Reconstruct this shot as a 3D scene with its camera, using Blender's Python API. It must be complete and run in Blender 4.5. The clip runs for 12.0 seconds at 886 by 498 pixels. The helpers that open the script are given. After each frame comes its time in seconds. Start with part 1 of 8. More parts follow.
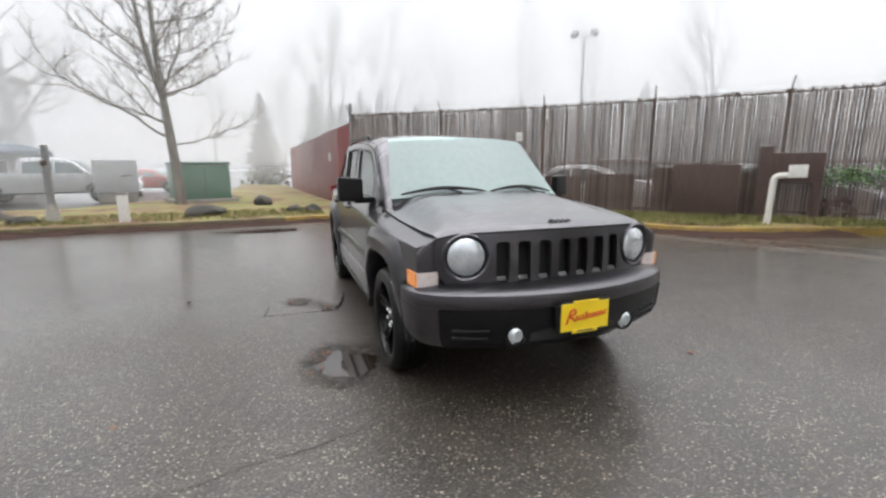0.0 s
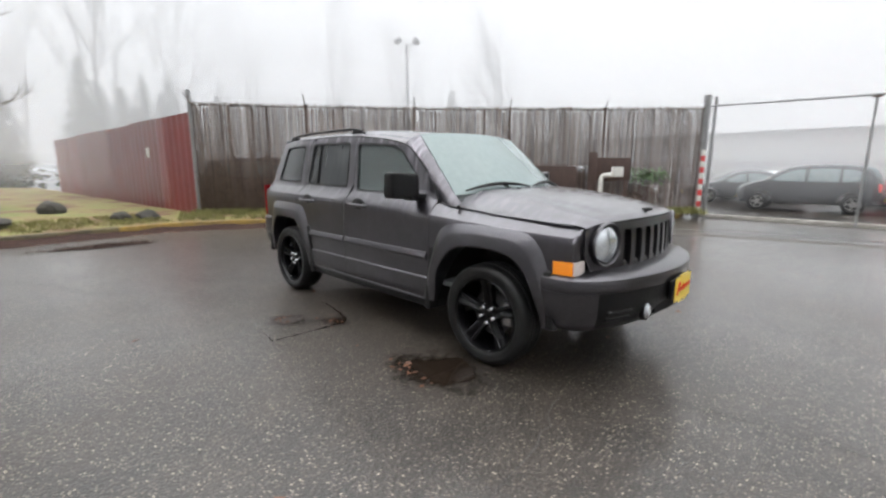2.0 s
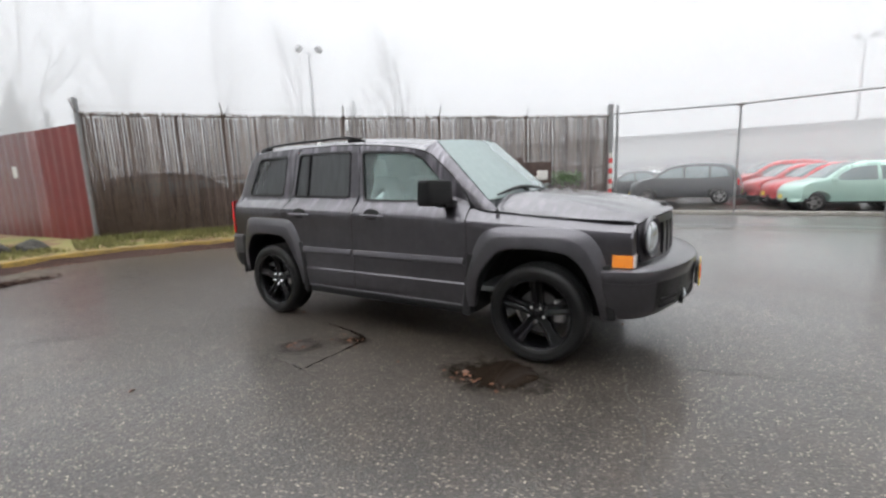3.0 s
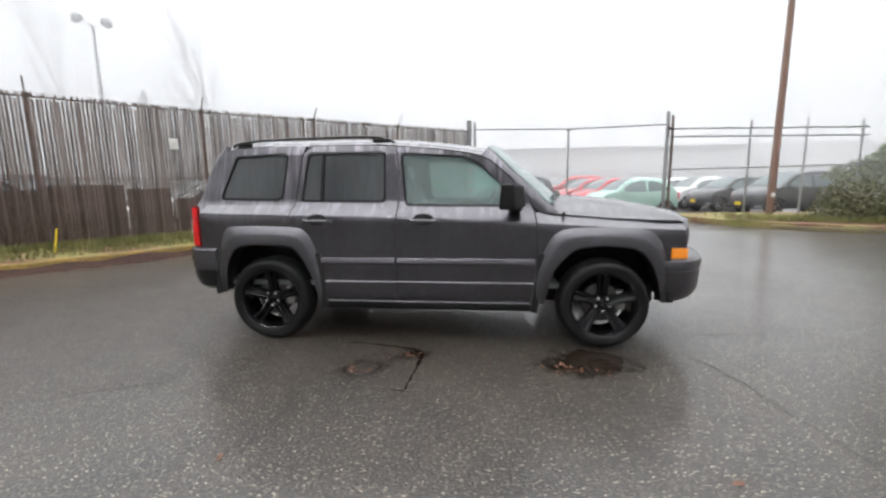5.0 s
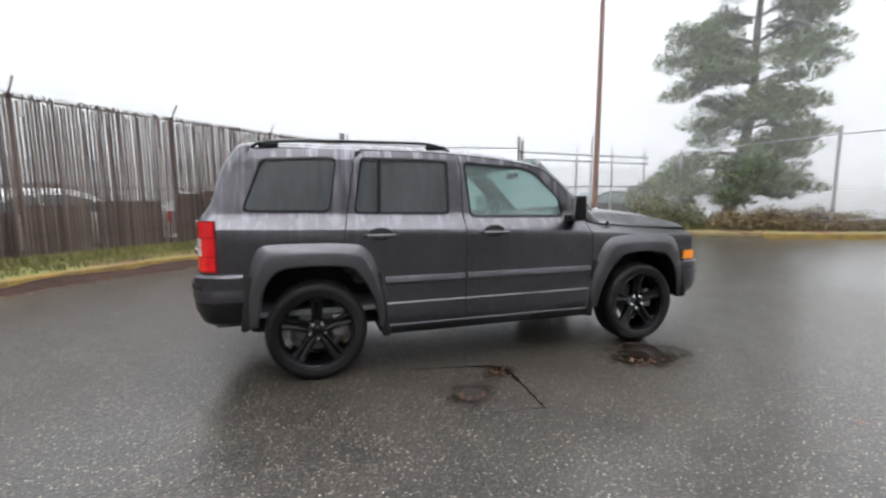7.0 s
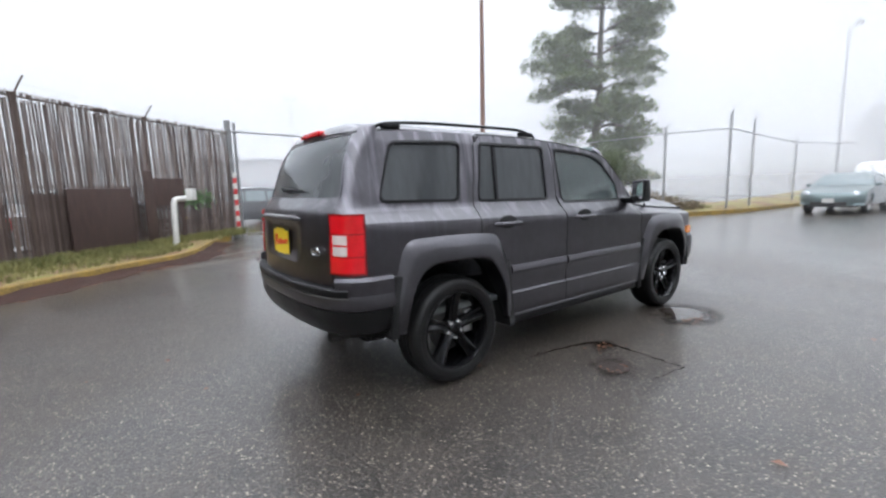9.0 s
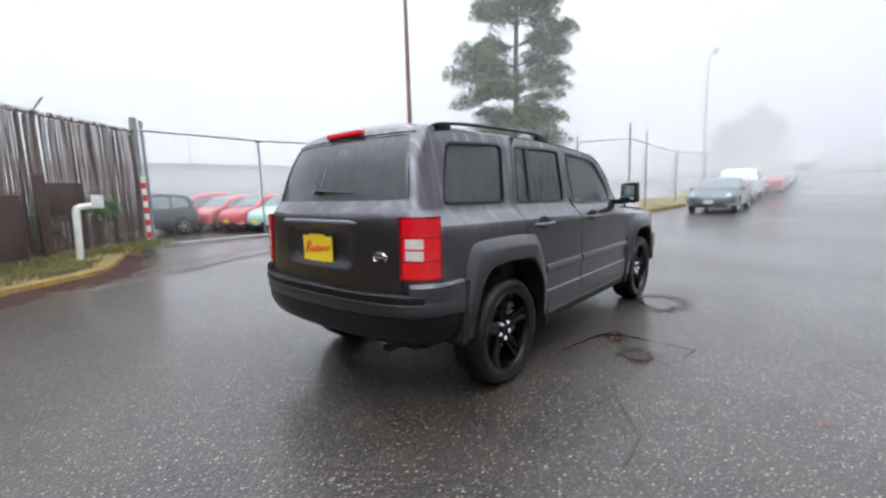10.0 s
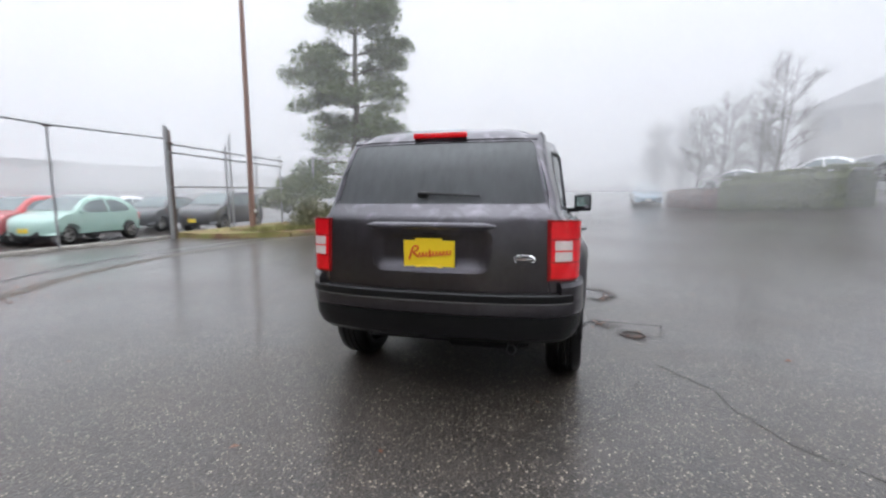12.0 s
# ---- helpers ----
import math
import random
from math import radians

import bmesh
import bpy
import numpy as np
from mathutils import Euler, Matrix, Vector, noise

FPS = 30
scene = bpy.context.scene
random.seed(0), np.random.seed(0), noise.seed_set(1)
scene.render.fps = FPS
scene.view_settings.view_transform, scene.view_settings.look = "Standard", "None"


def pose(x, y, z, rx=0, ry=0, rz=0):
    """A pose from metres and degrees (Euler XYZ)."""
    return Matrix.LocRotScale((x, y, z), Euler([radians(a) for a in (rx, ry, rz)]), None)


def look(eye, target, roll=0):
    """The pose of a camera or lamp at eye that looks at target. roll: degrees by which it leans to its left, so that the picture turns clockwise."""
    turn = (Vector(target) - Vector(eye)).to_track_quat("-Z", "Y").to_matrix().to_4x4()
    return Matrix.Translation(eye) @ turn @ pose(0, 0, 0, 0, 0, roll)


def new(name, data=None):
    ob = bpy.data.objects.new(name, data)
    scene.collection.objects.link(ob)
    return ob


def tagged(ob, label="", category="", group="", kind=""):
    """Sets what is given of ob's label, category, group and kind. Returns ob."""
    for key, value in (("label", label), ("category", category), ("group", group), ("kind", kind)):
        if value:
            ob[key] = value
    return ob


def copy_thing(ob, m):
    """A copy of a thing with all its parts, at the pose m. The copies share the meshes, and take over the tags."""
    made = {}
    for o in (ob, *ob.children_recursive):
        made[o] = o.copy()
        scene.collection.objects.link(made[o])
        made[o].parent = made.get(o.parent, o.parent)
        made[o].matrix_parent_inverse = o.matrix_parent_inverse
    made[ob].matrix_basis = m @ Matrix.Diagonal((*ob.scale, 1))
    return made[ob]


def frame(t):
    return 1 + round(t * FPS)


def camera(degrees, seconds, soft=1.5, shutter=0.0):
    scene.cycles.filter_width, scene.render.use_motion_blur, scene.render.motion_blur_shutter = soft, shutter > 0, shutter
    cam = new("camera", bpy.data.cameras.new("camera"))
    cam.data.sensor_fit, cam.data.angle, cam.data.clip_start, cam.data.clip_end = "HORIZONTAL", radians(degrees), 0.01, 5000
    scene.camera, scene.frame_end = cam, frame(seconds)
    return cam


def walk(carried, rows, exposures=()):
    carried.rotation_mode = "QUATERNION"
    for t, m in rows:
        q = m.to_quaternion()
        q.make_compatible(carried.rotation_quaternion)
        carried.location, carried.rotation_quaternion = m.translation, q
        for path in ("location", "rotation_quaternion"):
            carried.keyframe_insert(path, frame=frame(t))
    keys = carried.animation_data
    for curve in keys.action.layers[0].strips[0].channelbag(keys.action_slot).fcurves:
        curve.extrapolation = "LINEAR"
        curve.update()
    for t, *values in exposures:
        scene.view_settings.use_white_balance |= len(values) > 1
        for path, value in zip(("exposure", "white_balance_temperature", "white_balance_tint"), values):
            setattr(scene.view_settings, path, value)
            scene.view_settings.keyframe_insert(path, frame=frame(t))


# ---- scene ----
cam = camera(91.5, 12.0, soft=2.4, shutter=0.5)
PATH = [
    (0, (4.004, -1.442, 1.302), (2.16, -0.757, 0.939), -0.3),
    (0.5, (3.824, -1.844, 1.293), (2.063, -0.969, 0.931), -1.3),
    (1, (3.612, -2.269, 1.285), (1.951, -1.205, 0.956), -1.3),
    (1.5, (3.33, -2.627, 1.254), (1.803, -1.385, 0.903), -0.6),
    (2, (3.002, -2.95, 1.267), (1.626, -1.544, 0.907), 0.1),
    (2.5, (2.651, -3.247, 1.267), (1.466, -1.683, 0.878), -1.1),
    (2.7, (2.494, -3.356, 1.259), (1.368, -1.742, 0.899), -1.7),
    (4.5, (0.957, -4.039, 1.272), (0.515, -2.114, 0.951), 0.3),
    (5, (0.493, -4.101, 1.272), (0.262, -2.138, 0.963), -0.8),
    (5.5, (0.018, -4.076, 1.275), (-0.02, -2.1, 0.965), -1.0),
    (6, (-0.467, -4.045, 1.271), (-0.269, -2.074, 0.999), -0.3),
    (6.5, (-0.913, -3.926, 1.236), (-0.548, -1.975, 0.989), -2.0),
    (7, (-1.334, -3.799, 1.247), (-0.753, -1.901, 1.003), -0.2),
    (9, (-2.949, -2.89, 1.22), (-1.76, -1.306, 0.942), -1.5),
    (9.5, (-3.27, -2.573, 1.235), (-1.915, -1.12, 1.011), -1.7),
    (10, (-3.564, -2.268, 1.224), (-2.066, -0.969, 0.958), -1.8),
    (10.5, (-3.801, -1.916, 1.22), (-2.189, -0.768, 0.933), -0.8),
    (11, (-4.077, -1.537, 1.218), (-2.332, -0.608, 0.919), -0.6),
    (11.5, (-4.26, -1.121, 1.218), (-2.432, -0.354, 0.95), -1.7),
    (12, (-4.421, -0.71, 1.224), (-2.505, -0.191, 0.984), -0.2),
]
walk(cam, [(t, look(eye, target, roll)) for t, eye, target, roll in PATH], [(0.0, 0.13, 6390, 10), (2.5, 0.08, 6350, 10), (6.0, 0.22, 6290, 10), (9.5, 0.18, 5930, 11), (12.0, 0.03, 6060, 12)])

# ---- light ----
world = bpy.data.worlds.new("overcast")
scene.world = world
world.use_nodes = True
wn, wl = world.node_tree.nodes, world.node_tree.links
wn.clear()
SUN_ELEV, SUN_TURN = radians(38), radians(200)
sky = wn.new("ShaderNodeTexSky")
sky.sky_type, sky.sun_disc = "NISHITA", False
sky.sun_elevation, sky.sun_rotation, sky.dust_density, sky.air_density = SUN_ELEV, SUN_TURN, 6.0, 1.0
clear = wn.new("ShaderNodeBackground")
clear.inputs["Strength"].default_value = 0.05
wl.new(sky.outputs[0], clear.inputs["Color"])
# thick even cloud in front of the sky, brightest overhead
coord = wn.new("ShaderNodeTexCoord")
sep = wn.new("ShaderNodeSeparateXYZ")
wl.new(coord.outputs["Generated"], sep.inputs[0])
ramp = wn.new("ShaderNodeValToRGB")
ramp.color_ramp.elements[0].position, ramp.color_ramp.elements[0].color = 0.0, (0.178, 0.187, 0.200, 1)
ramp.color_ramp.elements[1].position, ramp.color_ramp.elements[1].color = 1.0, (1.0, 1.0, 1.0, 1)
for at, c in ((0.15, (0.208, 0.217, 0.231)), (0.40, (0.335, 0.342, 0.354))):
    mid = ramp.color_ramp.elements.new(at)
    mid.color = (*c, 1)
wl.new(sep.outputs[2], ramp.inputs[0])
cloud = wn.new("ShaderNodeBackground")
cloud.inputs["Strength"].default_value = 4.4
# the fog thins towards the yard, so that side of the sky is brighter
lean = wn.new("ShaderNodeMapRange")
lean.inputs["From Min"].default_value, lean.inputs["From Max"].default_value = -0.6, 1.0
lean.inputs["To Min"].default_value, lean.inputs["To Max"].default_value = 1.04, 0.76
wl.new(sep.outputs[0], lean.inputs[0])
tone = wn.new("ShaderNodeVectorMath")
tone.operation = "SCALE"
wl.new(ramp.outputs[0], tone.inputs[0])
wl.new(lean.outputs[0], tone.inputs["Scale"])
wl.new(tone.outputs[0], cloud.inputs["Color"])
both = wn.new("ShaderNodeMixShader")
both.inputs[0].default_value = 0.93
wl.new(clear.outputs[0], both.inputs[1])
wl.new(cloud.outputs[0], both.inputs[2])
wout = wn.new("ShaderNodeOutputWorld")
wl.new(both.outputs[0], wout.inputs[0])

sun = new("sun", bpy.data.lights.new("sun", "SUN"))
sun.data.energy, sun.data.angle, sun.data.color = 0.5, radians(40), (1.0, 0.98, 0.95)
sun.matrix_world = look((0, 0, 40), Vector((0, 0, 40)) - Vector((math.sin(SUN_TURN) * math.cos(SUN_ELEV), math.cos(SUN_TURN) * math.cos(SUN_ELEV), math.sin(SUN_ELEV))))


# ---- materials ----
def shader(name):
    m = bpy.data.materials.new(name)
    m.use_nodes = True
    return m, m.node_tree.nodes, m.node_tree.links, m.node_tree.nodes["Principled BSDF"]


def node(nodes, kind, **values):
    n = nodes.new(kind)
    for key, value in values.items():
        n.inputs[key.replace("_", " ")].default_value = value
    return n


def surface(name, dark, light, scale=6.0, rough=0.5, metal=0.0, bump=0.0, bump_scale=60.0, coat=0.0, spread=0.0, stretch=(1, 1, 1), rough_vary=0.15, spec=0.5):
    """A plain procedural surface: two colours mixed by a coarse and a fine noise, uneven gloss and fine relief."""
    m, n, l, p = shader(name)
    tc = n.new("ShaderNodeTexCoord")
    mp = n.new("ShaderNodeMapping")
    mp.inputs["Scale"].default_value = stretch
    l.new(tc.outputs["Object"], mp.inputs[0])
    a = node(n, "ShaderNodeTexNoise", Scale=scale, Detail=4.0, Roughness=0.6)
    b = node(n, "ShaderNodeTexNoise", Scale=scale * 9, Detail=3.0, Roughness=0.6)
    for x in (a, b):
        l.new(mp.outputs[0], x.inputs["Vector"])
    mix = n.new("ShaderNodeMath")
    mix.operation = "MULTIPLY_ADD"
    mix.inputs[1].default_value = 0.45
    l.new(b.outputs[0], mix.inputs[0])
    half = n.new("ShaderNodeMath")
    half.operation = "MULTIPLY"
    half.inputs[1].default_value = 0.55
    l.new(a.outputs[0], half.inputs[0])
    l.new(half.outputs[0], mix.inputs[2])
    last = mix
    if spread:
        info = n.new("ShaderNodeObjectInfo")
        add = n.new("ShaderNodeMath")
        add.operation = "MULTIPLY_ADD"
        add.inputs[1].default_value = spread
        l.new(info.outputs["Random"], add.inputs[0])
        l.new(mix.outputs[0], add.inputs[2])
        sub = n.new("ShaderNodeMath")
        sub.operation = "SUBTRACT"
        sub.inputs[1].default_value = spread / 2
        l.new(add.outputs[0], sub.inputs[0])
        last = sub
    r = n.new("ShaderNodeValToRGB")
    r.color_ramp.elements[0].position, r.color_ramp.elements[1].position = 0.32, 0.68
    r.color_ramp.elements[0].color, r.color_ramp.elements[1].color = (*dark, 1), (*light, 1)
    l.new(last.outputs[0], r.inputs[0])
    l.new(r.outputs[0], p.inputs["Base Color"])
    rr = n.new("ShaderNodeMapRange")
    rr.inputs["To Min"].default_value, rr.inputs["To Max"].default_value = max(0.02, rough - rough_vary), min(1, rough + rough_vary)
    l.new(a.outputs[0], rr.inputs[0])
    l.new(rr.outputs[0], p.inputs["Roughness"])
    p.inputs["Metallic"].default_value = metal
    p.inputs["Specular IOR Level"].default_value = spec
    p.inputs["Coat Weight"].default_value, p.inputs["Coat Roughness"].default_value = coat, 0.06
    if bump:
        c = node(n, "ShaderNodeTexNoise", Scale=bump_scale, Detail=3.0)
        l.new(mp.outputs[0], c.inputs["Vector"])
        bp = n.new("ShaderNodeBump")
        bp.inputs["Strength"].default_value, bp.inputs["Distance"].default_value = bump, 0.02
        l.new(c.outputs[0], bp.inputs["Height"])
        l.new(bp.outputs[0], p.inputs["Normal"])
    return m


def glass_pane(name, tint, see, rough=0.03, film=0.0, film_colour=(0.7, 0.8, 0.78), beads=0.04):
    """A window pane: a mirror-like skin over tinted see-through glass, with a film of rain and breath on it; the film's
    pale tone also stands in for sky reflection.
    """
    m, n, l, p = shader(name)
    n.remove(p)
    out = n["Material Output"]
    tr = n.new("ShaderNodeBsdfTransparent")
    tr.inputs[0].default_value = (*tint, 1)
    dk = n.new("ShaderNodeBsdfDiffuse")
    dk.inputs[0].default_value = (0.02, 0.024, 0.024, 1)
    m1 = n.new("ShaderNodeMixShader")
    m1.inputs[0].default_value = see
    l.new(dk.outputs[0], m1.inputs[1])
    l.new(tr.outputs[0], m1.inputs[2])
    gl = n.new("ShaderNodeBsdfGlossy")
    tc = n.new("ShaderNodeTexCoord")
    mp = n.new("ShaderNodeMapping")
    mp.inputs["Scale"].default_value = (11, 11, 1.2)
    l.new(tc.outputs["Object"], mp.inputs[0])
    nz = node(n, "ShaderNodeTexNoise", Scale=2.2, Detail=4.0)
    l.new(mp.outputs[0], nz.inputs["Vector"])
    rg = n.new("ShaderNodeMapRange")
    rg.inputs["From Min"].default_value, rg.inputs["From Max"].default_value = 0.4, 0.75
    rg.inputs["To Min"].default_value, rg.inputs["To Max"].default_value = rough, rough + 0.07
    l.new(nz.outputs[0], rg.inputs[0])
    l.new(rg.outputs[0], gl.inputs["Roughness"])
    gl.inputs[0].default_value = (0.93, 0.96, 0.96, 1)
    if film:
        front, through_it, wet = n.new("ShaderNodeBsdfDiffuse"), n.new("ShaderNodeBsdfTranslucent"), n.new("ShaderNodeMixShader")
        front.inputs[0].default_value = through_it.inputs[0].default_value = (*film_colour, 1)
        wet.inputs[0].default_value = 0.5
        l.new(front.outputs[0], wet.inputs[1])
        l.new(through_it.outputs[0], wet.inputs[2])
        fm = n.new("ShaderNodeMixShader")
        fv = n.new("ShaderNodeMapRange")
        fv.inputs["From Min"].default_value, fv.inputs["From Max"].default_value = 0.3, 0.75
        fv.inputs["To Min"].default_value, fv.inputs["To Max"].default_value = film * (1 - beads), film * (1 + 1.3 * beads)
        l.new(nz.outputs[0], fv.inputs[0])
        l.new(fv.outputs[0], fm.inputs[0])
        l.new(m1.outputs[0], fm.inputs[1])
        l.new(wet.outputs[0], fm.inputs[2])
        m1 = fm
    fr = n.new("ShaderNodeFresnel")
    fr.inputs[0].default_value = 1.52
    m2 = n.new("ShaderNodeMixShader")
    l.new(fr.outputs[0], m2.inputs[0])
    l.new(m1.outputs[0], m2.inputs[1])
    l.new(gl.outputs[0], m2.inputs[2])
    l.new(m2.outputs[0], out.inputs[0])
    return m


def car_paint(name, dark, light, metal=0.55, rough=0.33):
    """Wet metallic paint: flakes, a gloss coat, and run-off streaks and beads of rain; the streaks' gleam is in the
    base colour.
    """
    m = surface(name, dark, light, scale=2.5, rough=rough, metal=metal, coat=0.85, rough_vary=0.025)
    n, l, p = m.node_tree.nodes, m.node_tree.links, m.node_tree.nodes["Principled BSDF"]
    tc = n.new("ShaderNodeTexCoord")
    mp = n.new("ShaderNodeMapping")
    mp.inputs["Scale"].default_value = (14, 7, 1.3)
    l.new(tc.outputs["Object"], mp.inputs[0])
    st = node(n, "ShaderNodeTexNoise", Scale=1.4, Detail=3.0)
    l.new(mp.outputs[0], st.inputs["Vector"])
    rg = n.new("ShaderNodeMapRange")
    rg.inputs["From Min"].default_value, rg.inputs["From Max"].default_value = 0.42, 0.62
    rg.inputs["To Min"].default_value, rg.inputs["To Max"].default_value = 0.02, 0.18
    l.new(st.outputs[0], rg.inputs[0])
    l.new(rg.outputs[0], p.inputs["Coat Roughness"])
    # trails of running water, lightened in the base colour for their sky gleam
    run = n.new("ShaderNodeMapping")
    run.inputs["Scale"].default_value = (19, 6, 1.0)
    l.new(tc.outputs["Object"], run.inputs[0])
    trail = node(n, "ShaderNodeTexNoise", Scale=1.0, Detail=3.0, Roughness=0.55, Distortion=0.5)
    l.new(run.outputs[0], trail.inputs["Vector"])
    tv = n.new("ShaderNodeMapRange")
    tv.inputs["From Min"].default_value, tv.inputs["From Max"].default_value = 0.50, 0.64
    tv.inputs["To Min"].default_value, tv.inputs["To Max"].default_value = 1.0, 2.2
    l.new(trail.outputs[0], tv.inputs[0])
    # the lightening grows with height: faint on the doors, strongest on the roof
    zz = n.new("ShaderNodeSeparateXYZ")
    l.new(tc.outputs["Object"], zz.inputs[0])
    gleam_rise = n.new("ShaderNodeMapRange")
    gleam_rise.inputs["From Min"].default_value, gleam_rise.inputs["From Max"].default_value = 0.92, 1.35
    gleam_rise.inputs["To Min"].default_value, gleam_rise.inputs["To Max"].default_value = 1.04, 2.1
    l.new(zz.outputs[2], gleam_rise.inputs[0])
    l.new(gleam_rise.outputs[0], tv.inputs["To Max"])
    was = p.inputs["Base Color"].links[0].from_socket
    tint = n.new("ShaderNodeVectorMath")
    tint.operation = "SCALE"
    l.new(was, tint.inputs[0])
    l.new(tv.outputs[0], tint.inputs["Scale"])
    l.new(tint.outputs[0], p.inputs["Base Color"])
    vo = n.new("ShaderNodeTexVoronoi")
    vo.inputs["Scale"].default_value = 260.0
    l.new(tc.outputs["Object"], vo.inputs["Vector"])
    bp = n.new("ShaderNodeBump")
    bp.inputs["Strength"].default_value, bp.inputs["Distance"].default_value = 0.05, 0.002
    l.new(vo.outputs["Distance"], bp.inputs["Height"])
    l.new(bp.outputs[0], p.inputs["Coat Normal"])
    return m


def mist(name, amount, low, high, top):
    """A translucent sheet standing in for fog depth: thin near the ground, fading out again at the top."""
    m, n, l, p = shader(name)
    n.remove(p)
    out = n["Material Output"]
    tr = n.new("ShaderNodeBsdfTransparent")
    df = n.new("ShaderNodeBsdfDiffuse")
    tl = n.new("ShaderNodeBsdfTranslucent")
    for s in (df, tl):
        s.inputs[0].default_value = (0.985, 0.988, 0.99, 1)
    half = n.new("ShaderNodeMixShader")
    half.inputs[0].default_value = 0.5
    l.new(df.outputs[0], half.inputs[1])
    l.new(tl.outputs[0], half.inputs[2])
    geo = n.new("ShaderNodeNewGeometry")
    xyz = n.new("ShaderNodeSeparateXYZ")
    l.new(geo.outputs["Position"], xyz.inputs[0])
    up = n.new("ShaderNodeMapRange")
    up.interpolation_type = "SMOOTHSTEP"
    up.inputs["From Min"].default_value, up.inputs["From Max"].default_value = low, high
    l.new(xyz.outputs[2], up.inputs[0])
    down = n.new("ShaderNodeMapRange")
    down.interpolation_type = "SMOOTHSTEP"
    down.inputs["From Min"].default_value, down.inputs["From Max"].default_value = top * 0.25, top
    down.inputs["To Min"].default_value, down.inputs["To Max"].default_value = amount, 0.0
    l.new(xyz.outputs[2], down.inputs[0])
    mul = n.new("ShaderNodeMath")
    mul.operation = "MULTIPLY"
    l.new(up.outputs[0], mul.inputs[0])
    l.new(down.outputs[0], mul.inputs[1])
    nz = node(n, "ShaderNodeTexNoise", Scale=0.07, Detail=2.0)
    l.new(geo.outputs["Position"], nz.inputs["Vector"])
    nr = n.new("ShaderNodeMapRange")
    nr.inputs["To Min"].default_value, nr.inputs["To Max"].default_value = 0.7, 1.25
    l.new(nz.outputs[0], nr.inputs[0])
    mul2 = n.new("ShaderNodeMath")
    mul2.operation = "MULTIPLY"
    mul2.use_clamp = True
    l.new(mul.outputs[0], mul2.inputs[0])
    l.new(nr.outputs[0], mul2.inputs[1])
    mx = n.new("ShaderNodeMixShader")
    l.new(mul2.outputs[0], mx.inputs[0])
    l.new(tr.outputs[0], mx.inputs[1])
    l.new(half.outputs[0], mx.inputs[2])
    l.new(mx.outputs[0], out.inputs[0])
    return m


def asphalt_material():
    """Worn, wet asphalt: stones of many greys in a dark binder, wet and dry patches, hairline cracks."""
    m, n, l, p = shader("wet_asphalt")
    geo = n.new("ShaderNodeNewGeometry")
    pos = geo.outputs["Position"]
    big = node(n, "ShaderNodeTexNoise", Scale=0.35, Detail=5.0, Roughness=0.55)
    mid_ = node(n, "ShaderNodeTexNoise", Scale=2.6, Detail=5.0, Roughness=0.65)
    fine = node(n, "ShaderNodeTexNoise", Scale=45.0, Detail=3.0, Roughness=0.7)
    for x in (big, mid_, fine):
        l.new(pos, x.inputs["Vector"])
    # stones of uneven shape: the pattern is pulled about before the cells are drawn
    pull = node(n, "ShaderNodeTexNoise", Scale=70.0, Detail=2.0)
    l.new(pos, pull.inputs["Vector"])
    shift = n.new("ShaderNodeVectorMath")
    shift.operation = "MULTIPLY_ADD"
    shift.inputs[1].default_value = (0.010, 0.010, 0.010)
    l.new(pull.outputs["Color"], shift.inputs[0])
    l.new(pos, shift.inputs[2])
    stones = n.new("ShaderNodeTexVoronoi")
    stones.inputs["Scale"].default_value = 74.0
    l.new(shift.outputs[0], stones.inputs["Vector"])
    tone = n.new("ShaderNodeSeparateColor")
    l.new(stones.outputs["Color"], tone.inputs[0])
    shade = n.new("ShaderNodeValToRGB")
    e = shade.color_ramp.elements
    e[0].position, e[0].color = 0.0, (0.010, 0.008, 0.0065, 1)
    e[1].position, e[1].color = 1.0, (0.50, 0.43, 0.345, 1)
    for at, c in ((0.30, (0.028, 0.023, 0.018)), (0.55, (0.074, 0.062, 0.049)), (0.78, (0.142, 0.119, 0.093)), (0.93, (0.285, 0.242, 0.19))):
        x = e.new(at)
        x.color = (*c, 1)
    l.new(tone.outputs[0], shade.inputs[0])
    binder = n.new("ShaderNodeValToRGB")
    binder.color_ramp.elements[0].position, binder.color_ramp.elements[0].color = 0.35, (0.0130, 0.0106, 0.0087, 1)
    binder.color_ramp.elements[1].position, binder.color_ramp.elements[1].color = 0.65, (0.036, 0.0292, 0.0236, 1)
    l.new(mid_.outputs[0], binder.inputs[0])
    edge = n.new("ShaderNodeMapRange")
    edge.inputs["From Min"].default_value, edge.inputs["From Max"].default_value = 0.30, 0.46
    l.new(stones.outputs["Distance"], edge.inputs[0])
    base = n.new("ShaderNodeMix")
    base.data_type = "RGBA"
    worn = n.new("ShaderNodeMapRange")
    worn.inputs["From Min"].default_value, worn.inputs["From Max"].default_value = 0.36, 0.60
    worn.inputs["To Min"].default_value, worn.inputs["To Max"].default_value = 0.22, 0.0
    l.new(mid_.outputs[0], worn.inputs[0])
    hide = n.new("ShaderNodeMath")
    hide.operation = "MAXIMUM"
    l.new(edge.outputs[0], hide.inputs[0])
    l.new(worn.outputs[0], hide.inputs[1])
    l.new(hide.outputs[0], base.inputs[0])
    l.new(shade.outputs[0], base.inputs[6])
    l.new(binder.outputs[0], base.inputs[7])
    # brown wash of leaf dirt
    dirt = n.new("ShaderNodeMapRange")
    dirt.inputs["From Min"].default_value, dirt.inputs["From Max"].default_value = 0.5, 0.75
    dirt.inputs["To Max"].default_value = 0.40
    l.new(big.outputs[0], dirt.inputs[0])
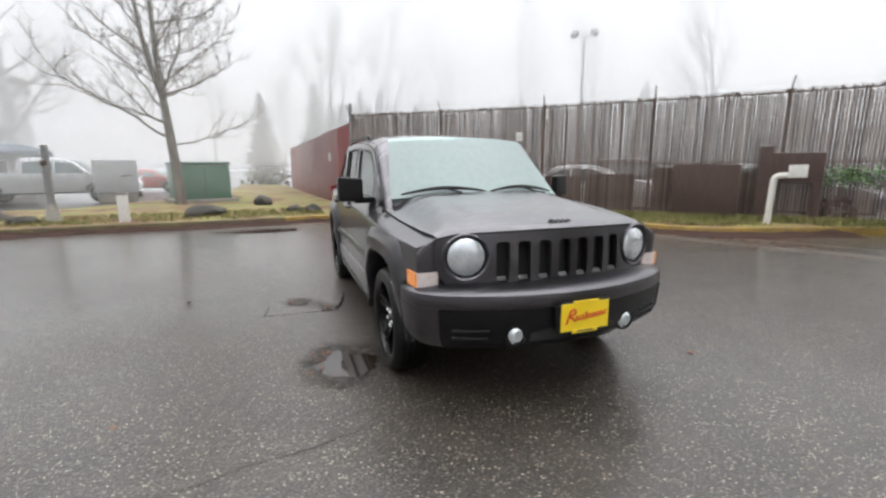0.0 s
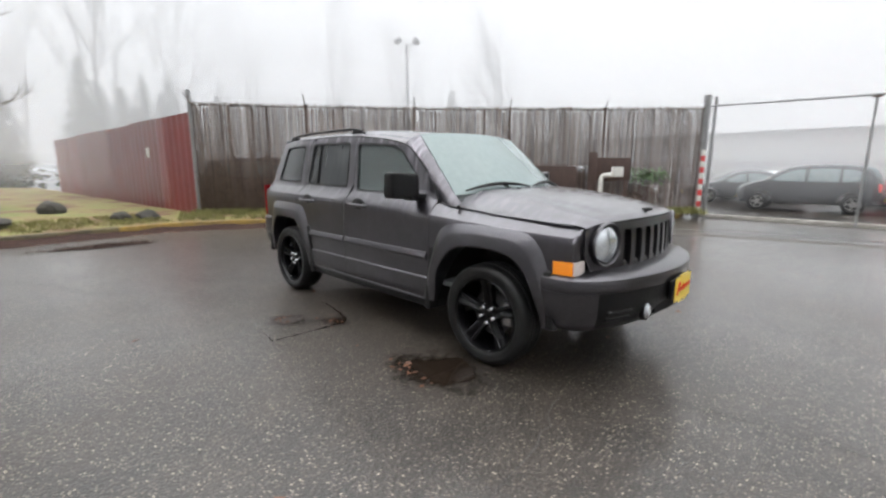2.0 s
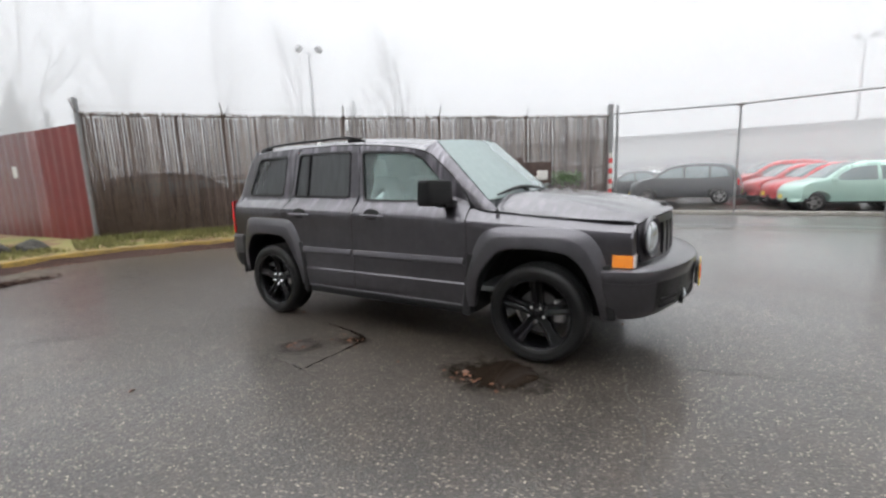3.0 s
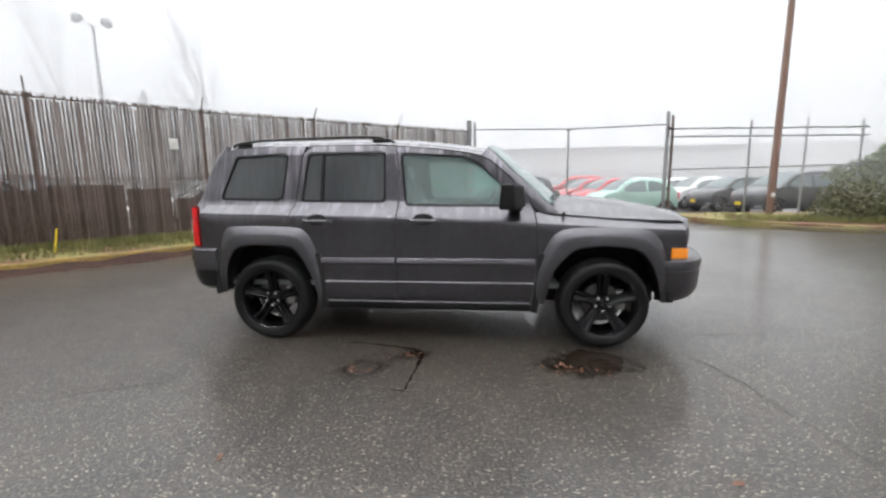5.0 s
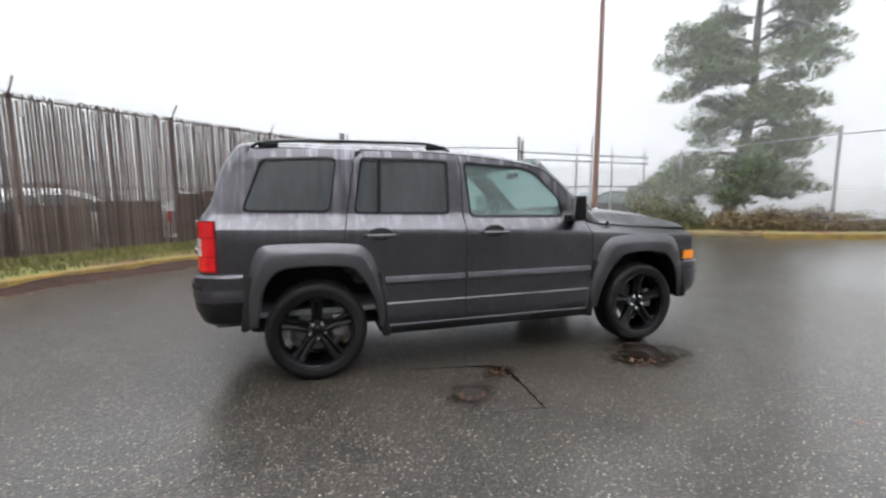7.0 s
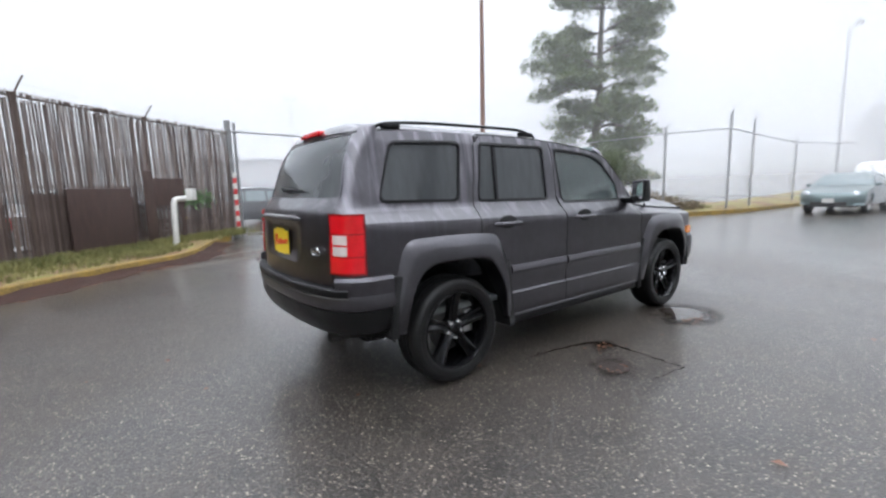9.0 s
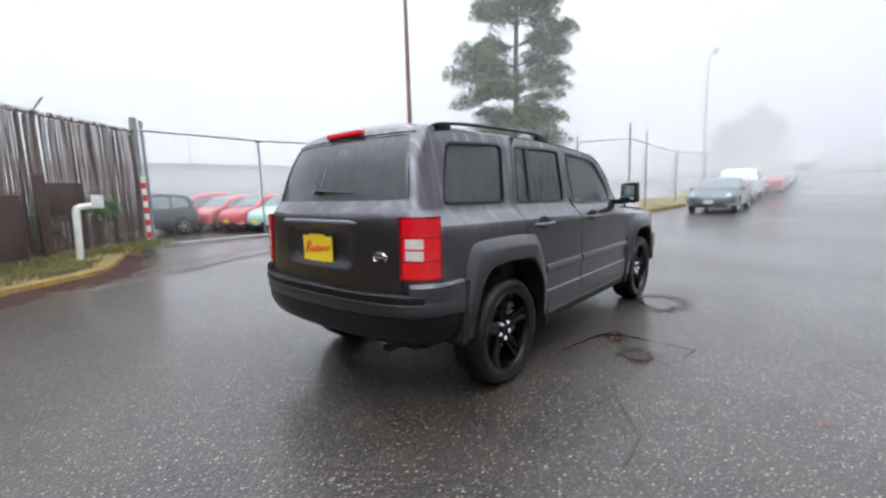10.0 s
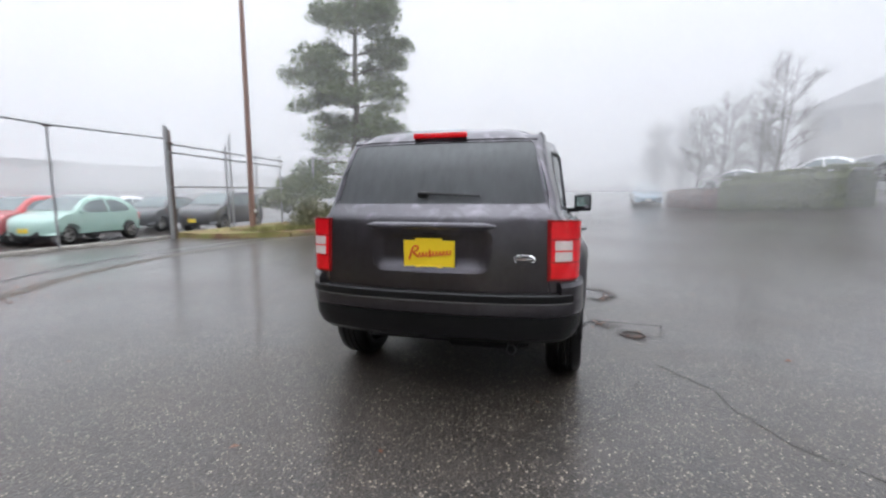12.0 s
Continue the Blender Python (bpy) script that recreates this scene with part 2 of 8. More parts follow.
    brown = n.new("ShaderNodeMix")
    brown.data_type = "RGBA"
    brown.inputs[7].default_value = (0.058, 0.044, 0.032, 1)
    l.new(dirt.outputs[0], brown.inputs[0])
    l.new(base.outputs[2], brown.inputs[6])
    l.new(brown.outputs[2], p.inputs["Base Color"])
    wet = n.new("ShaderNodeMath")
    wet.operation = "MULTIPLY_ADD"
    wet.inputs[1].default_value = 0.85
    l.new(big.outputs[0], wet.inputs[0])
    half = n.new("ShaderNodeMath")
    half.operation = "MULTIPLY"
    half.inputs[1].default_value = 0.15
    l.new(mid_.outputs[0], half.inputs[0])
    l.new(half.outputs[0], wet.inputs[2])
    rg = n.new("ShaderNodeMapRange")
    rg.inputs["From Min"].default_value, rg.inputs["From Max"].default_value = 0.36, 0.62
    rg.inputs["To Min"].default_value, rg.inputs["To Max"].default_value = 0.34, 0.48
    l.new(wet.outputs[0], rg.inputs[0])
    l.new(rg.outputs[0], p.inputs["Roughness"])
    film = n.new("ShaderNodeMapRange")
    film.inputs["From Min"].default_value, film.inputs["From Max"].default_value = 0.36, 0.62
    film.inputs["To Min"].default_value, film.inputs["To Max"].default_value = 1.0, 0.72
    l.new(wet.outputs[0], film.inputs[0])
    l.new(film.outputs[0], p.inputs["Coat Weight"])
    p.inputs["Coat IOR"].default_value, p.inputs["Coat Roughness"].default_value = 1.34, 0.20
    p.inputs["Specular IOR Level"].default_value = 0.5
    hsum = n.new("ShaderNodeMath")
    hsum.operation = "MULTIPLY_ADD"
    hsum.inputs[1].default_value = -0.8
    l.new(stones.outputs["Distance"], hsum.inputs[0])
    l.new(fine.outputs[0], hsum.inputs[2])
    bp = n.new("ShaderNodeBump")
    bp.inputs["Strength"].default_value, bp.inputs["Distance"].default_value = 0.62, 0.009
    l.new(hsum.outputs[0], bp.inputs["Height"])
    l.new(bp.outputs[0], p.inputs["Normal"])
    return m


ASPHALT = asphalt_material()
PAINT = car_paint("wet_granite_paint", (0.061, 0.058, 0.065), (0.081, 0.076, 0.086), 0.96, 0.33)
PLASTIC = surface("black_plastic", (0.004, 0.004, 0.0042), (0.008, 0.008, 0.0084), 5, 0.36, bump=0.12, bump_scale=240, spec=0.26)
TRIM = surface("grey_satin_plastic", (0.074, 0.071, 0.078), (0.092, 0.088, 0.096), 5, 0.32, metal=0.95, bump=0.015, bump_scale=240, coat=0.5, rough_vary=0.03)
RUBBER = surface("wet_rubber", (0.004, 0.004, 0.004), (0.009, 0.009, 0.009), 9, 0.40, bump=0.15, bump_scale=120, spec=0.28)
RIM = surface("gloss_black_rim", (0.002, 0.002, 0.0022), (0.0035, 0.0035, 0.004), 8, 0.10, spec=0.28, rough_vary=0.05)
STEEL = surface("brushed_steel", (0.28, 0.27, 0.26), (0.45, 0.44, 0.43), 12, 0.35, metal=0.9, bump=0.1)
DULL_STEEL = surface("dull_brake_steel", (0.05, 0.05, 0.05), (0.11, 0.107, 0.104), 12, 0.45, metal=0.7, bump=0.1)
CHROME = surface("chrome", (0.62, 0.62, 0.63), (0.8, 0.8, 0.8), 8, 0.1, metal=1.0, rough_vary=0.05)
LAMP_CLEAR = surface("clear_lamp_lens", (0.46, 0.50, 0.54), (0.86, 0.89, 0.92), 14, 0.10, metal=0.7, coat=1.0, rough_vary=0.06)
LAMP_RED = surface("red_lamp_lens", (0.55, 0.003, 0.008), (0.78, 0.006, 0.014), 16, 0.14, coat=0.6, rough_vary=0.05)
LAMP_DARK = surface("dark_red_lamp_rim", (0.16, 0.002, 0.004), (0.26, 0.004, 0.006), 16, 0.2, coat=0.5)
LAMP_WHITE = surface("reverse_lamp_lens", (0.5, 0.42, 0.40), (0.72, 0.64, 0.6), 20, 0.16, coat=1.0)
LAMP_AMBER = surface("amber_lamp_lens", (0.85, 0.22, 0.008), (0.95, 0.32, 0.015), 14, 0.14, coat=1.0)
YELLOW = surface("plate_yellow", (0.78, 0.55, 0.01), (0.85, 0.62, 0.02), 10, 0.35, coat=0.4)
PLATE_RED = surface("plate_red", (0.55, 0.05, 0.01), (0.62, 0.08, 0.02), 30, 0.4)
PLATE_BLUE = surface("plate_border", (0.015, 0.015, 0.02), (0.03, 0.03, 0.035), 30, 0.35)
# near-black: the shade of gaps, recesses, arches and underside is in this colour
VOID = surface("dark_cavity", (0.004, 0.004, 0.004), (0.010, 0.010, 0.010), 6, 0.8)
CABIN = surface("grey_cabin_trim", (0.10, 0.11, 0.11), (0.20, 0.21, 0.21), 8, 0.75)
SEAT = surface("charcoal_seat_cloth", (0.035, 0.036, 0.038), (0.075, 0.076, 0.08), 40, 0.9, bump=0.2)
GLASS = glass_pane("clear_green_glass", (0.80, 0.92, 0.89), 0.98, 0.02, 0.13, (0.74, 0.86, 0.84))
SCREEN = glass_pane("misted_windscreen_glass", (0.78, 0.90, 0.87), 0.95, 0.02, 0.37, (0.72, 0.86, 0.85))
PRIVACY = glass_pane("privacy_glass", (0.16, 0.17, 0.17), 0.80, 0.02, 0.14, (0.48, 0.50, 0.52), 0.10)
MIRROR = surface("mirror_glass", (0.8, 0.82, 0.82), (0.85, 0.87, 0.87), 3, 0.04, metal=1.0, rough_vary=0.02)


# ---- mesh helpers ----
def mesh_of(name, bm, material, angle=27):
    bmesh.ops.recalc_face_normals(bm, faces=bm.faces[:])
    me = bpy.data.meshes.new(name)
    bm.to_mesh(me)
    bm.free()
    for f in me.polygons:
        f.use_smooth = True
    me.set_sharp_from_angle(angle=radians(angle))
    me.materials.append(material)
    return me


def part(name, bm, material, parent, label=""):
    """Links a bmesh as one mesh object under a thing or a part."""
    ob = new(name, mesh_of(name, bm, material))
    ob.parent = parent
    return tagged(ob, label)


def thing(name, m, label, category, group="", kind=""):
    ob = new(name)
    ob.matrix_basis = m
    ob.empty_display_size = 0.1
    return tagged(ob, label, category, group, kind)


def solo(name, bm, material, m, label, category, group="", kind=""):
    """A thing that is one mesh."""
    ob = new(name, mesh_of(name, bm, material))
    ob.matrix_basis = m
    return tagged(ob, label, category, group, kind)


def lerp_table(table, x):
    if x <= table[0][0]:
        return table[0][1]
    for (a, va), (b, vb) in zip(table, table[1:]):
        if x <= b:
            return va + (vb - va) * (x - a) / (b - a)
    return table[-1][1]


def ease_table(table, x):
    """A table read with smooth (monotone) joins."""
    if x <= table[0][0]:
        return table[0][1]
    if x >= table[-1][0]:
        return table[-1][1]
    n = len(table)
    d = [(table[i + 1][1] - table[i][1]) / (table[i + 1][0] - table[i][0]) for i in range(n - 1)]
    s = [d[0]] + [0 if d[i - 1] * d[i] <= 0 else 2 * d[i - 1] * d[i] / (d[i - 1] + d[i]) for i in range(1, n - 1)] + [d[-1]]
    for i in range(n - 1):
        (a, va), (b, vb) = table[i], table[i + 1]
        if x <= b:
            h = b - a
            t = (x - a) / h
            return va * (1 + 2 * t) * (1 - t) ** 2 + s[i] * h * t * (1 - t) ** 2 + vb * t * t * (3 - 2 * t) + s[i + 1] * h * t * t * (t - 1)
    return table[-1][1]


def rounded(points, r, n=4):
    """A closed outline with its corners rounded."""
    out, k = [], len(points)
    for i, p in enumerate(points):
        p = Vector(p)
        a, b = Vector(points[i - 1]) - p, Vector(points[(i + 1) % k]) - p
        d = min(r, a.length * 0.45, b.length * 0.45)
        a, b = p + a.normalized() * d, p + b.normalized() * d
        for j in range(n + 1):
            t = j / n
            out.append(tuple(a * (1 - t) ** 2 + p * 2 * t * (1 - t) + b * t * t))
    return out


def flat_region(outline, holes=(), cuts_u=(), cuts_v=()):
    """A plane region with holes, cut along lines of constant u and v, in the xy plane."""
    bm = bmesh.new()
    edges = []
    for loop in (outline, *holes):
        vs = [bm.verts.new((p[0], p[1], 0)) for p in loop]
        edges += [bm.edges.new((vs[i - 1], vs[i])) for i in range(len(vs))]
    bmesh.ops.triangle_fill(bm, use_beauty=True, edges=edges, normal=(0, 0, 1))
    for values, no in ((cuts_u, Vector((1, 0, 0))), (cuts_v, Vector((0, 1, 0)))):
        for v in values:
            bmesh.ops.bisect_plane(bm, geom=bm.verts[:] + bm.edges[:] + bm.faces[:], dist=1e-5, plane_co=no * v, plane_no=no)
    return bm


def panel(outline, surf, holes=(), step=0.06, extra_v=(), thick=0.012, warp=None):
    """A sheet-metal panel: an outline in (u, v), laid on surf(u, v) and given thickness."""
    if warp:
        outline, holes = [warp(p) for p in outline], [[warp(p) for p in h] for h in holes]
    us, vs = [p[0] for p in outline], [p[1] for p in outline]
    bm = flat_region(outline, holes, np.arange(min(us) + step, max(us), step), sorted(set(np.arange(min(vs) + step, max(vs), step)) | set(extra_v)))
    for v in bm.verts:
        v.co = surf(v.co.x, v.co.y)
    return thicken(bm, thick) if thick else bm


def thicken(bm, thick):
    """Gives an open sheet a back face and closed rims."""
    bmesh.ops.recalc_face_normals(bm, faces=bm.faces[:])
    verts, faces = bm.verts[:], bm.faces[:]
    normals = {v: Vector() for v in verts}
    for f in faces:
        n = f.normal * f.calc_area()
        for v in f.verts:
            normals[v] += n
    whole = sum((f.normal * f.calc_area() for f in faces), Vector())
    sign = -1 if whole.dot(sum((v.co for v in verts), Vector()) / len(verts) - Vector((0, 0, 0.8))) > 0 else 1
    rims = [e for e in bm.edges if len(e.link_faces) == 1]
    twin = {v: bm.verts.new(v.co + normals[v].normalized() * sign * thick) for v in verts}
    for f in faces:
        bm.faces.new([twin[v] for v in reversed(f.verts)])
    for e in rims:
        a, b = e.verts
        try:
            bm.faces.new((a, b, twin[b], twin[a]))
        except ValueError:
            pass
    return bm


def grid(surf, us, vs, thick=0.0, close_u=False):
    """A sheet over surf(u, v)."""
    bm = bmesh.new()
    rows = [[bm.verts.new(surf(u, v)) for v in vs] for u in us]
    if close_u:
        rows.append(rows[0])
    for a, b in zip(rows, rows[1:]):
        for i in range(len(vs) - 1):
            bm.faces.new((a[i], a[i + 1], b[i + 1], b[i]))
    return thicken(bm, thick) if thick else bm


def lathe(profile, n=32, axis="z", bm=None, at=(0, 0, 0), closed=False):
    """Turns a profile of (radius, height) round an axis."""
    bm = bm or bmesh.new()
    rings = []
    for k in range(n):
        c, s = math.cos(math.tau * k / n), math.sin(math.tau * k / n)
        ring = []
        for r, h in profile:
            p = {"z": (r * c, r * s, h), "y": (r * c, h, r * s), "x": (h, r * c, r * s)}[axis]
            ring.append(bm.verts.new(Vector(p) + Vector(at)))
        rings.append(ring)
    m = len(profile)
    for a, b in zip(rings, rings[1:] + rings[:1]):
        for i in range(m if closed else m - 1):
            q = (a[i], a[(i + 1) % m], b[(i + 1) % m], b[i])
            bm.faces.new(q)
    bmesh.ops.remove_doubles(bm, verts=bm.verts[:], dist=1e-5)
    return bm


def box(size, at=(0, 0, 0), bevel=0.01, bm=None, turn=None, seg=2):
    """A box with worn edges."""
    own = bmesh.new()
    bmesh.ops.create_cube(own, size=1, matrix=Matrix.Diagonal((*size, 1)))
    if bevel:
        bmesh.ops.bevel(own, geom=own.edges[:], offset=min(bevel, min(size) * 0.4), segments=seg, affect="EDGES", profile=0.6)
    own.transform(Matrix.Translation(at) @ (turn.to_4x4() if turn else Matrix()))
    return merge(own, bm)


def merge(own, bm):
    if bm is None:
        return own
    me = bpy.data.meshes.new("tmp")
    own.to_mesh(me)
    own.free()
    bm.from_mesh(me)
    bpy.data.meshes.remove(me)
    return bm


def tube(points, radii, n=8, bm=None, caps=True):
    """A round bar through points, with a radius at each."""
    bm = bm or bmesh.new()
    pts = [Vector(p) for p in points]
    if not hasattr(radii, "__len__"):
        radii = [radii] * len(pts)
    rings, side = [], None
    for i, p in enumerate(pts):
        d = (pts[min(i + 1, len(pts) - 1)] - pts[max(i - 1, 0)]).normalized()
        if side is None:
            side = d.cross(Vector((0, 0, 1)) if abs(d.z) < 0.9 else Vector((1, 0, 0))).normalized()
        side = (side - d * side.dot(d)).normalized()
        up = d.cross(side)
        rings.append([bm.verts.new(p + (side * math.cos(math.tau * k / n) + up * math.sin(math.tau * k / n)) * radii[i]) for k in range(n)])
    for a, b in zip(rings, rings[1:]):
        for k in range(n):
            bm.faces.new((a[k - 1], a[k], b[k], b[k - 1]))
    if caps:
        bm.faces.new(rings[0][::-1])
        bm.faces.new(rings[-1])
    return bm


def prism(outline, z0, z1, bevel=0.0, bm=None):
    """An outline in (x, y), raised from z0 to z1."""
    own = bmesh.new()
    lo = [own.verts.new((p[0], p[1], z0)) for p in outline]
    hi = [own.verts.new((p[0], p[1], z1)) for p in outline]
    own.faces.new(lo[::-1])
    top = own.faces.new(hi)
    for i in range(len(lo)):
        own.faces.new((lo[i - 1], lo[i], hi[i], hi[i - 1]))
    if bevel:
        bmesh.ops.bevel(own, geom=list(top.edges), offset=bevel, segments=2, affect="EDGES", profile=0.6)
    return merge(own, bm)


def dense(pts, n=5):
    """A smoother polyline through points."""
    out, k = [], len(pts)
    for i in range(k - 1):
        p0, p1, p2, p3 = (Vector(pts[max(i - 1, 0)]), Vector(pts[i]), Vector(pts[i + 1]), Vector(pts[min(i + 2, k - 1)]))
        for j in range(n):
            t = j / n
            out.append(tuple(0.5 * (2 * p1 + (p2 - p0) * t + (2 * p0 - 5 * p1 + 4 * p2 - p3) * t * t + (3 * p1 - p0 - 3 * p2 + p3) * t ** 3)))
    return out + [tuple(pts[-1])]


def smooth01(a, b, x):
    t = min(1, max(0, (x - a) / (b - a)))
    return t * t * (3 - 2 * t)


# ---- ground ----
def ground_z(x, y):
    """Level round the parked car, rising along the street beyond it."""
    d = max(0.0, min(x, 75.0) - 19.0)
    rise = 0.0018 * d * d + max(0.0, x - 75.0) * 0.02
    side = 0.085 * max(0.0, min(-y, 40.0) - 3.0) * smooth01(6.0, 15.0, x)
    yard = -0.16 * smooth01(11.0, 13.2, y) * smooth01(30.0, 20.0, x) * smooth01(-14.0, -2.0, x)
    return rise + side + yard


def build_ground():
    def axis(lo, hi):
        vals, v = [0.0], 0.0
        while v < hi:
            v += 0.5 + 0.06 * v
            vals.append(v)
        v = 0.0
        while v > lo:
            v -= 0.5 - 0.06 * v
            vals.append(v)
        return sorted(vals)
    bm = grid(lambda u, v: Vector((u, v, ground_z(u, v))), axis(-600, 600), axis(-600, 600))
    ob = solo("ground", bm, ASPHALT, Matrix(), "wet worn grey asphalt lot and street", "asphalt", kind="structure")
    return ob


build_ground()


# ---- place materials ----
SLAT = surface("weathered_brown_slat", (0.056, 0.037, 0.030), (0.150, 0.112, 0.094), 3.0, 0.62, bump=0.2, spread=0.40, stretch=(6, 6, 0.8))
GALV = surface("dull_galvanised_pipe", (0.20, 0.20, 0.20), (0.34, 0.34, 0.34), 7, 0.5, metal=0.5, bump=0.1)
RUSTY = surface("rusty_brown_pipe", (0.060, 0.040, 0.032), (0.13, 0.095, 0.075), 9, 0.65, metal=0.2, bump=0.2)
RED_SHEET = surface("faded_red_sheet", (0.105, 0.014, 0.014), (0.185, 0.034, 0.032), 1.2, 0.5, spread=0.6, stretch=(1, 1, 0.5), bump=0.05)
CONCRETE = surface("stained_concrete", (0.16, 0.15, 0.13), (0.36, 0.34, 0.31), 3, 0.75, bump=0.35, bump_scale=70)
KERB_YELLOW = surface("worn_yellow_kerb_paint", (0.080, 0.056, 0.022), (0.33, 0.21, 0.028), 3.2, 0.6, bump=0.4, bump_scale=50)
KERB_BROWN = surface("mossy_dirty_kerb", (0.045, 0.038, 0.026), (0.16, 0.125, 0.05), 3.2, 0.75, bump=0.5, bump_scale=40)
WHITE_PAINT = surface("dirty_white_paint", (0.50, 0.49, 0.45), (0.74, 0.73, 0.69), 5, 0.55, bump=0.1)
RED_PAINT = surface("red_stripe_paint", (0.45, 0.03, 0.03), (0.60, 0.06, 0.06), 5, 0.5)
BARK = surface("damp_bark", (0.055, 0.047, 0.037), (0.145, 0.125, 0.098), 4, 0.85, bump=0.6, bump_scale=30, stretch=(3, 3, 0.7))
BARK_FAR = surface("grey_bark", (0.075, 0.070, 0.065), (0.14, 0.13, 0.12), 4, 0.9)
NEEDLE = surface("pine_needles", (0.072, 0.096, 0.048), (0.180, 0.210, 0.105), 1.3, 0.6, spec=0.3)
CONIFER = surface("dark_fir_needles", (0.020, 0.034, 0.018), (0.060, 0.085, 0.045), 1.3, 0.7, spec=0.2)
SHRUB = surface("shrub_leaves", (0.070, 0.072, 0.036), (0.165, 0.160, 0.080), 3, 0.55, spec=0.3)
HEDGE = surface("clipped_hedge_leaves", (0.044, 0.056, 0.018), (0.120, 0.136, 0.050), 3, 0.6, spec=0.3)
RED_SHRUB = surface("red_brown_twigs", (0.050, 0.022, 0.018), (0.12, 0.058, 0.044), 3, 0.75)
# wood colour paled to carry the fog haze over the pole
POLE_WOOD = surface("hazed_pole_wood", (0.13, 0.075, 0.055), (0.24, 0.145, 0.11), 3, 0.7, bump=0.3, stretch=(5, 5, 0.5))
GREEN_METAL = surface("green_enamel", (0.012, 0.085, 0.050), (0.024, 0.135, 0.080), 3, 0.4, coat=0.3)
GREY_METAL = surface("grey_enamel", (0.30, 0.31, 0.33), (0.42, 0.43, 0.45), 2, 0.5)
ROCK = surface("mossy_boulder", (0.018, 0.018, 0.016), (0.065, 0.060, 0.050), 6, 0.8, bump=0.8, bump_scale=18)
ROOF_BLUE = surface("slate_blue_roof", (0.035, 0.060, 0.095), (0.075, 0.105, 0.145), 2, 0.6)
WALL_PALE = surface("pale_render", (0.34, 0.335, 0.33), (0.46, 0.455, 0.45), 1.5, 0.85)
WALL_TAN = surface("tan_siding", (0.20, 0.175, 0.145), (0.30, 0.265, 0.22), 1.5, 0.8)
ROOF_GREY = surface("grey_shingle", (0.045, 0.045, 0.045), (0.10, 0.10, 0.10), 3, 0.85)
DARK_PANE = surface("dark_window_pane", (0.02, 0.024, 0.028), (0.045, 0.05, 0.055), 2, 0.12)
DRY_LEAF = surface("wet_dead_leaf", (0.060, 0.026, 0.016), (0.20, 0.085, 0.040), 8, 0.5)
TURF_BLADE = surface("tired_grass", (0.080, 0.095, 0.030), (0.29, 0.265, 0.105), 2.5, 0.7, spec=0.2)
DIRTY_IRON = surface("cast_iron", (0.030, 0.026, 0.024), (0.075, 0.062, 0.054), 20, 0.5, metal=0.6, bump=0.3)
TAR = surface("patch_asphalt", (0.020, 0.018, 0.017), (0.048, 0.043, 0.038), 9, 0.36, bump=0.6, bump_scale=160)
BOARD = surface("brown_board", (0.034, 0.019, 0.015), (0.080, 0.048, 0.038), 4, 0.65, bump=0.2, stretch=(6, 6, 0.8))


def turf_material():
    """Patchy verge: yellow moss, thin grass, and drifts of brown leaves."""
    m, n, l, p = shader("verge_turf")
    geo = n.new("ShaderNodeNewGeometry")
    a = node(n, "ShaderNodeTexNoise", Scale=0.8, Detail=5.0, Roughness=0.65)
    b = node(n, "ShaderNodeTexNoise", Scale=14.0, Detail=4.0, Roughness=0.7)
    for x in (a, b):
        l.new(geo.outputs["Position"], x.inputs["Vector"])
    add = n.new("ShaderNodeMath")
    add.operation = "MULTIPLY_ADD"
    add.inputs[1].default_value = 0.3
    l.new(b.outputs[0], add.inputs[0])
    half = n.new("ShaderNodeMath")
    half.operation = "MULTIPLY"
    half.inputs[1].default_value = 0.75
    l.new(a.outputs[0], half.inputs[0])
    l.new(half.outputs[0], add.inputs[2])
    r = n.new("ShaderNodeValToRGB")
    e = r.color_ramp.elements
    e[0].position, e[0].color = 0.36, (0.13, 0.050, 0.035, 1)
    e[1].position, e[1].color = 0.70, (0.13, 0.155, 0.045, 1)
    for at, c in ((0.46, (0.17, 0.095, 0.055)), (0.54, (0.235, 0.195, 0.075)), (0.61, (0.20, 0.205, 0.062))):
        x = e.new(at)
        x.color = (*c, 1)
    l.new(add.outputs[0], r.inputs[0])
    l.new(r.outputs[0], p.inputs["Base Color"])
    p.inputs["Roughness"].default_value = 0.85
    bp = n.new("ShaderNodeBump")
    bp.inputs["Strength"].default_value, bp.inputs["Distance"].default_value = 0.8, 0.03
    l.new(b.outputs[0], bp.inputs["Height"])
    l.new(bp.outputs[0], p.inputs["Normal"])
    return m


TURF = turf_material()

# ---- verges and kerbs ----
KERB = [(-7.3, -40), (-7.15, -12), (-7.12, -7), (-7.2, -5), (-7.22, -2.8), (-7.38, -1.4), (-7.42, -0.4), (-7.15, 0.5), (-6.45, 1.5), (-5.65, 2.5), (-4.88, 3.72), (-4.05, 4.65), (-3.2, 5.45), (-2.6, 5.92), (-2.15, 6.22), (-1.80, 6.75), (-1.5, 7.6), (-1.0, 8.9), (-0.55, 9.75)]


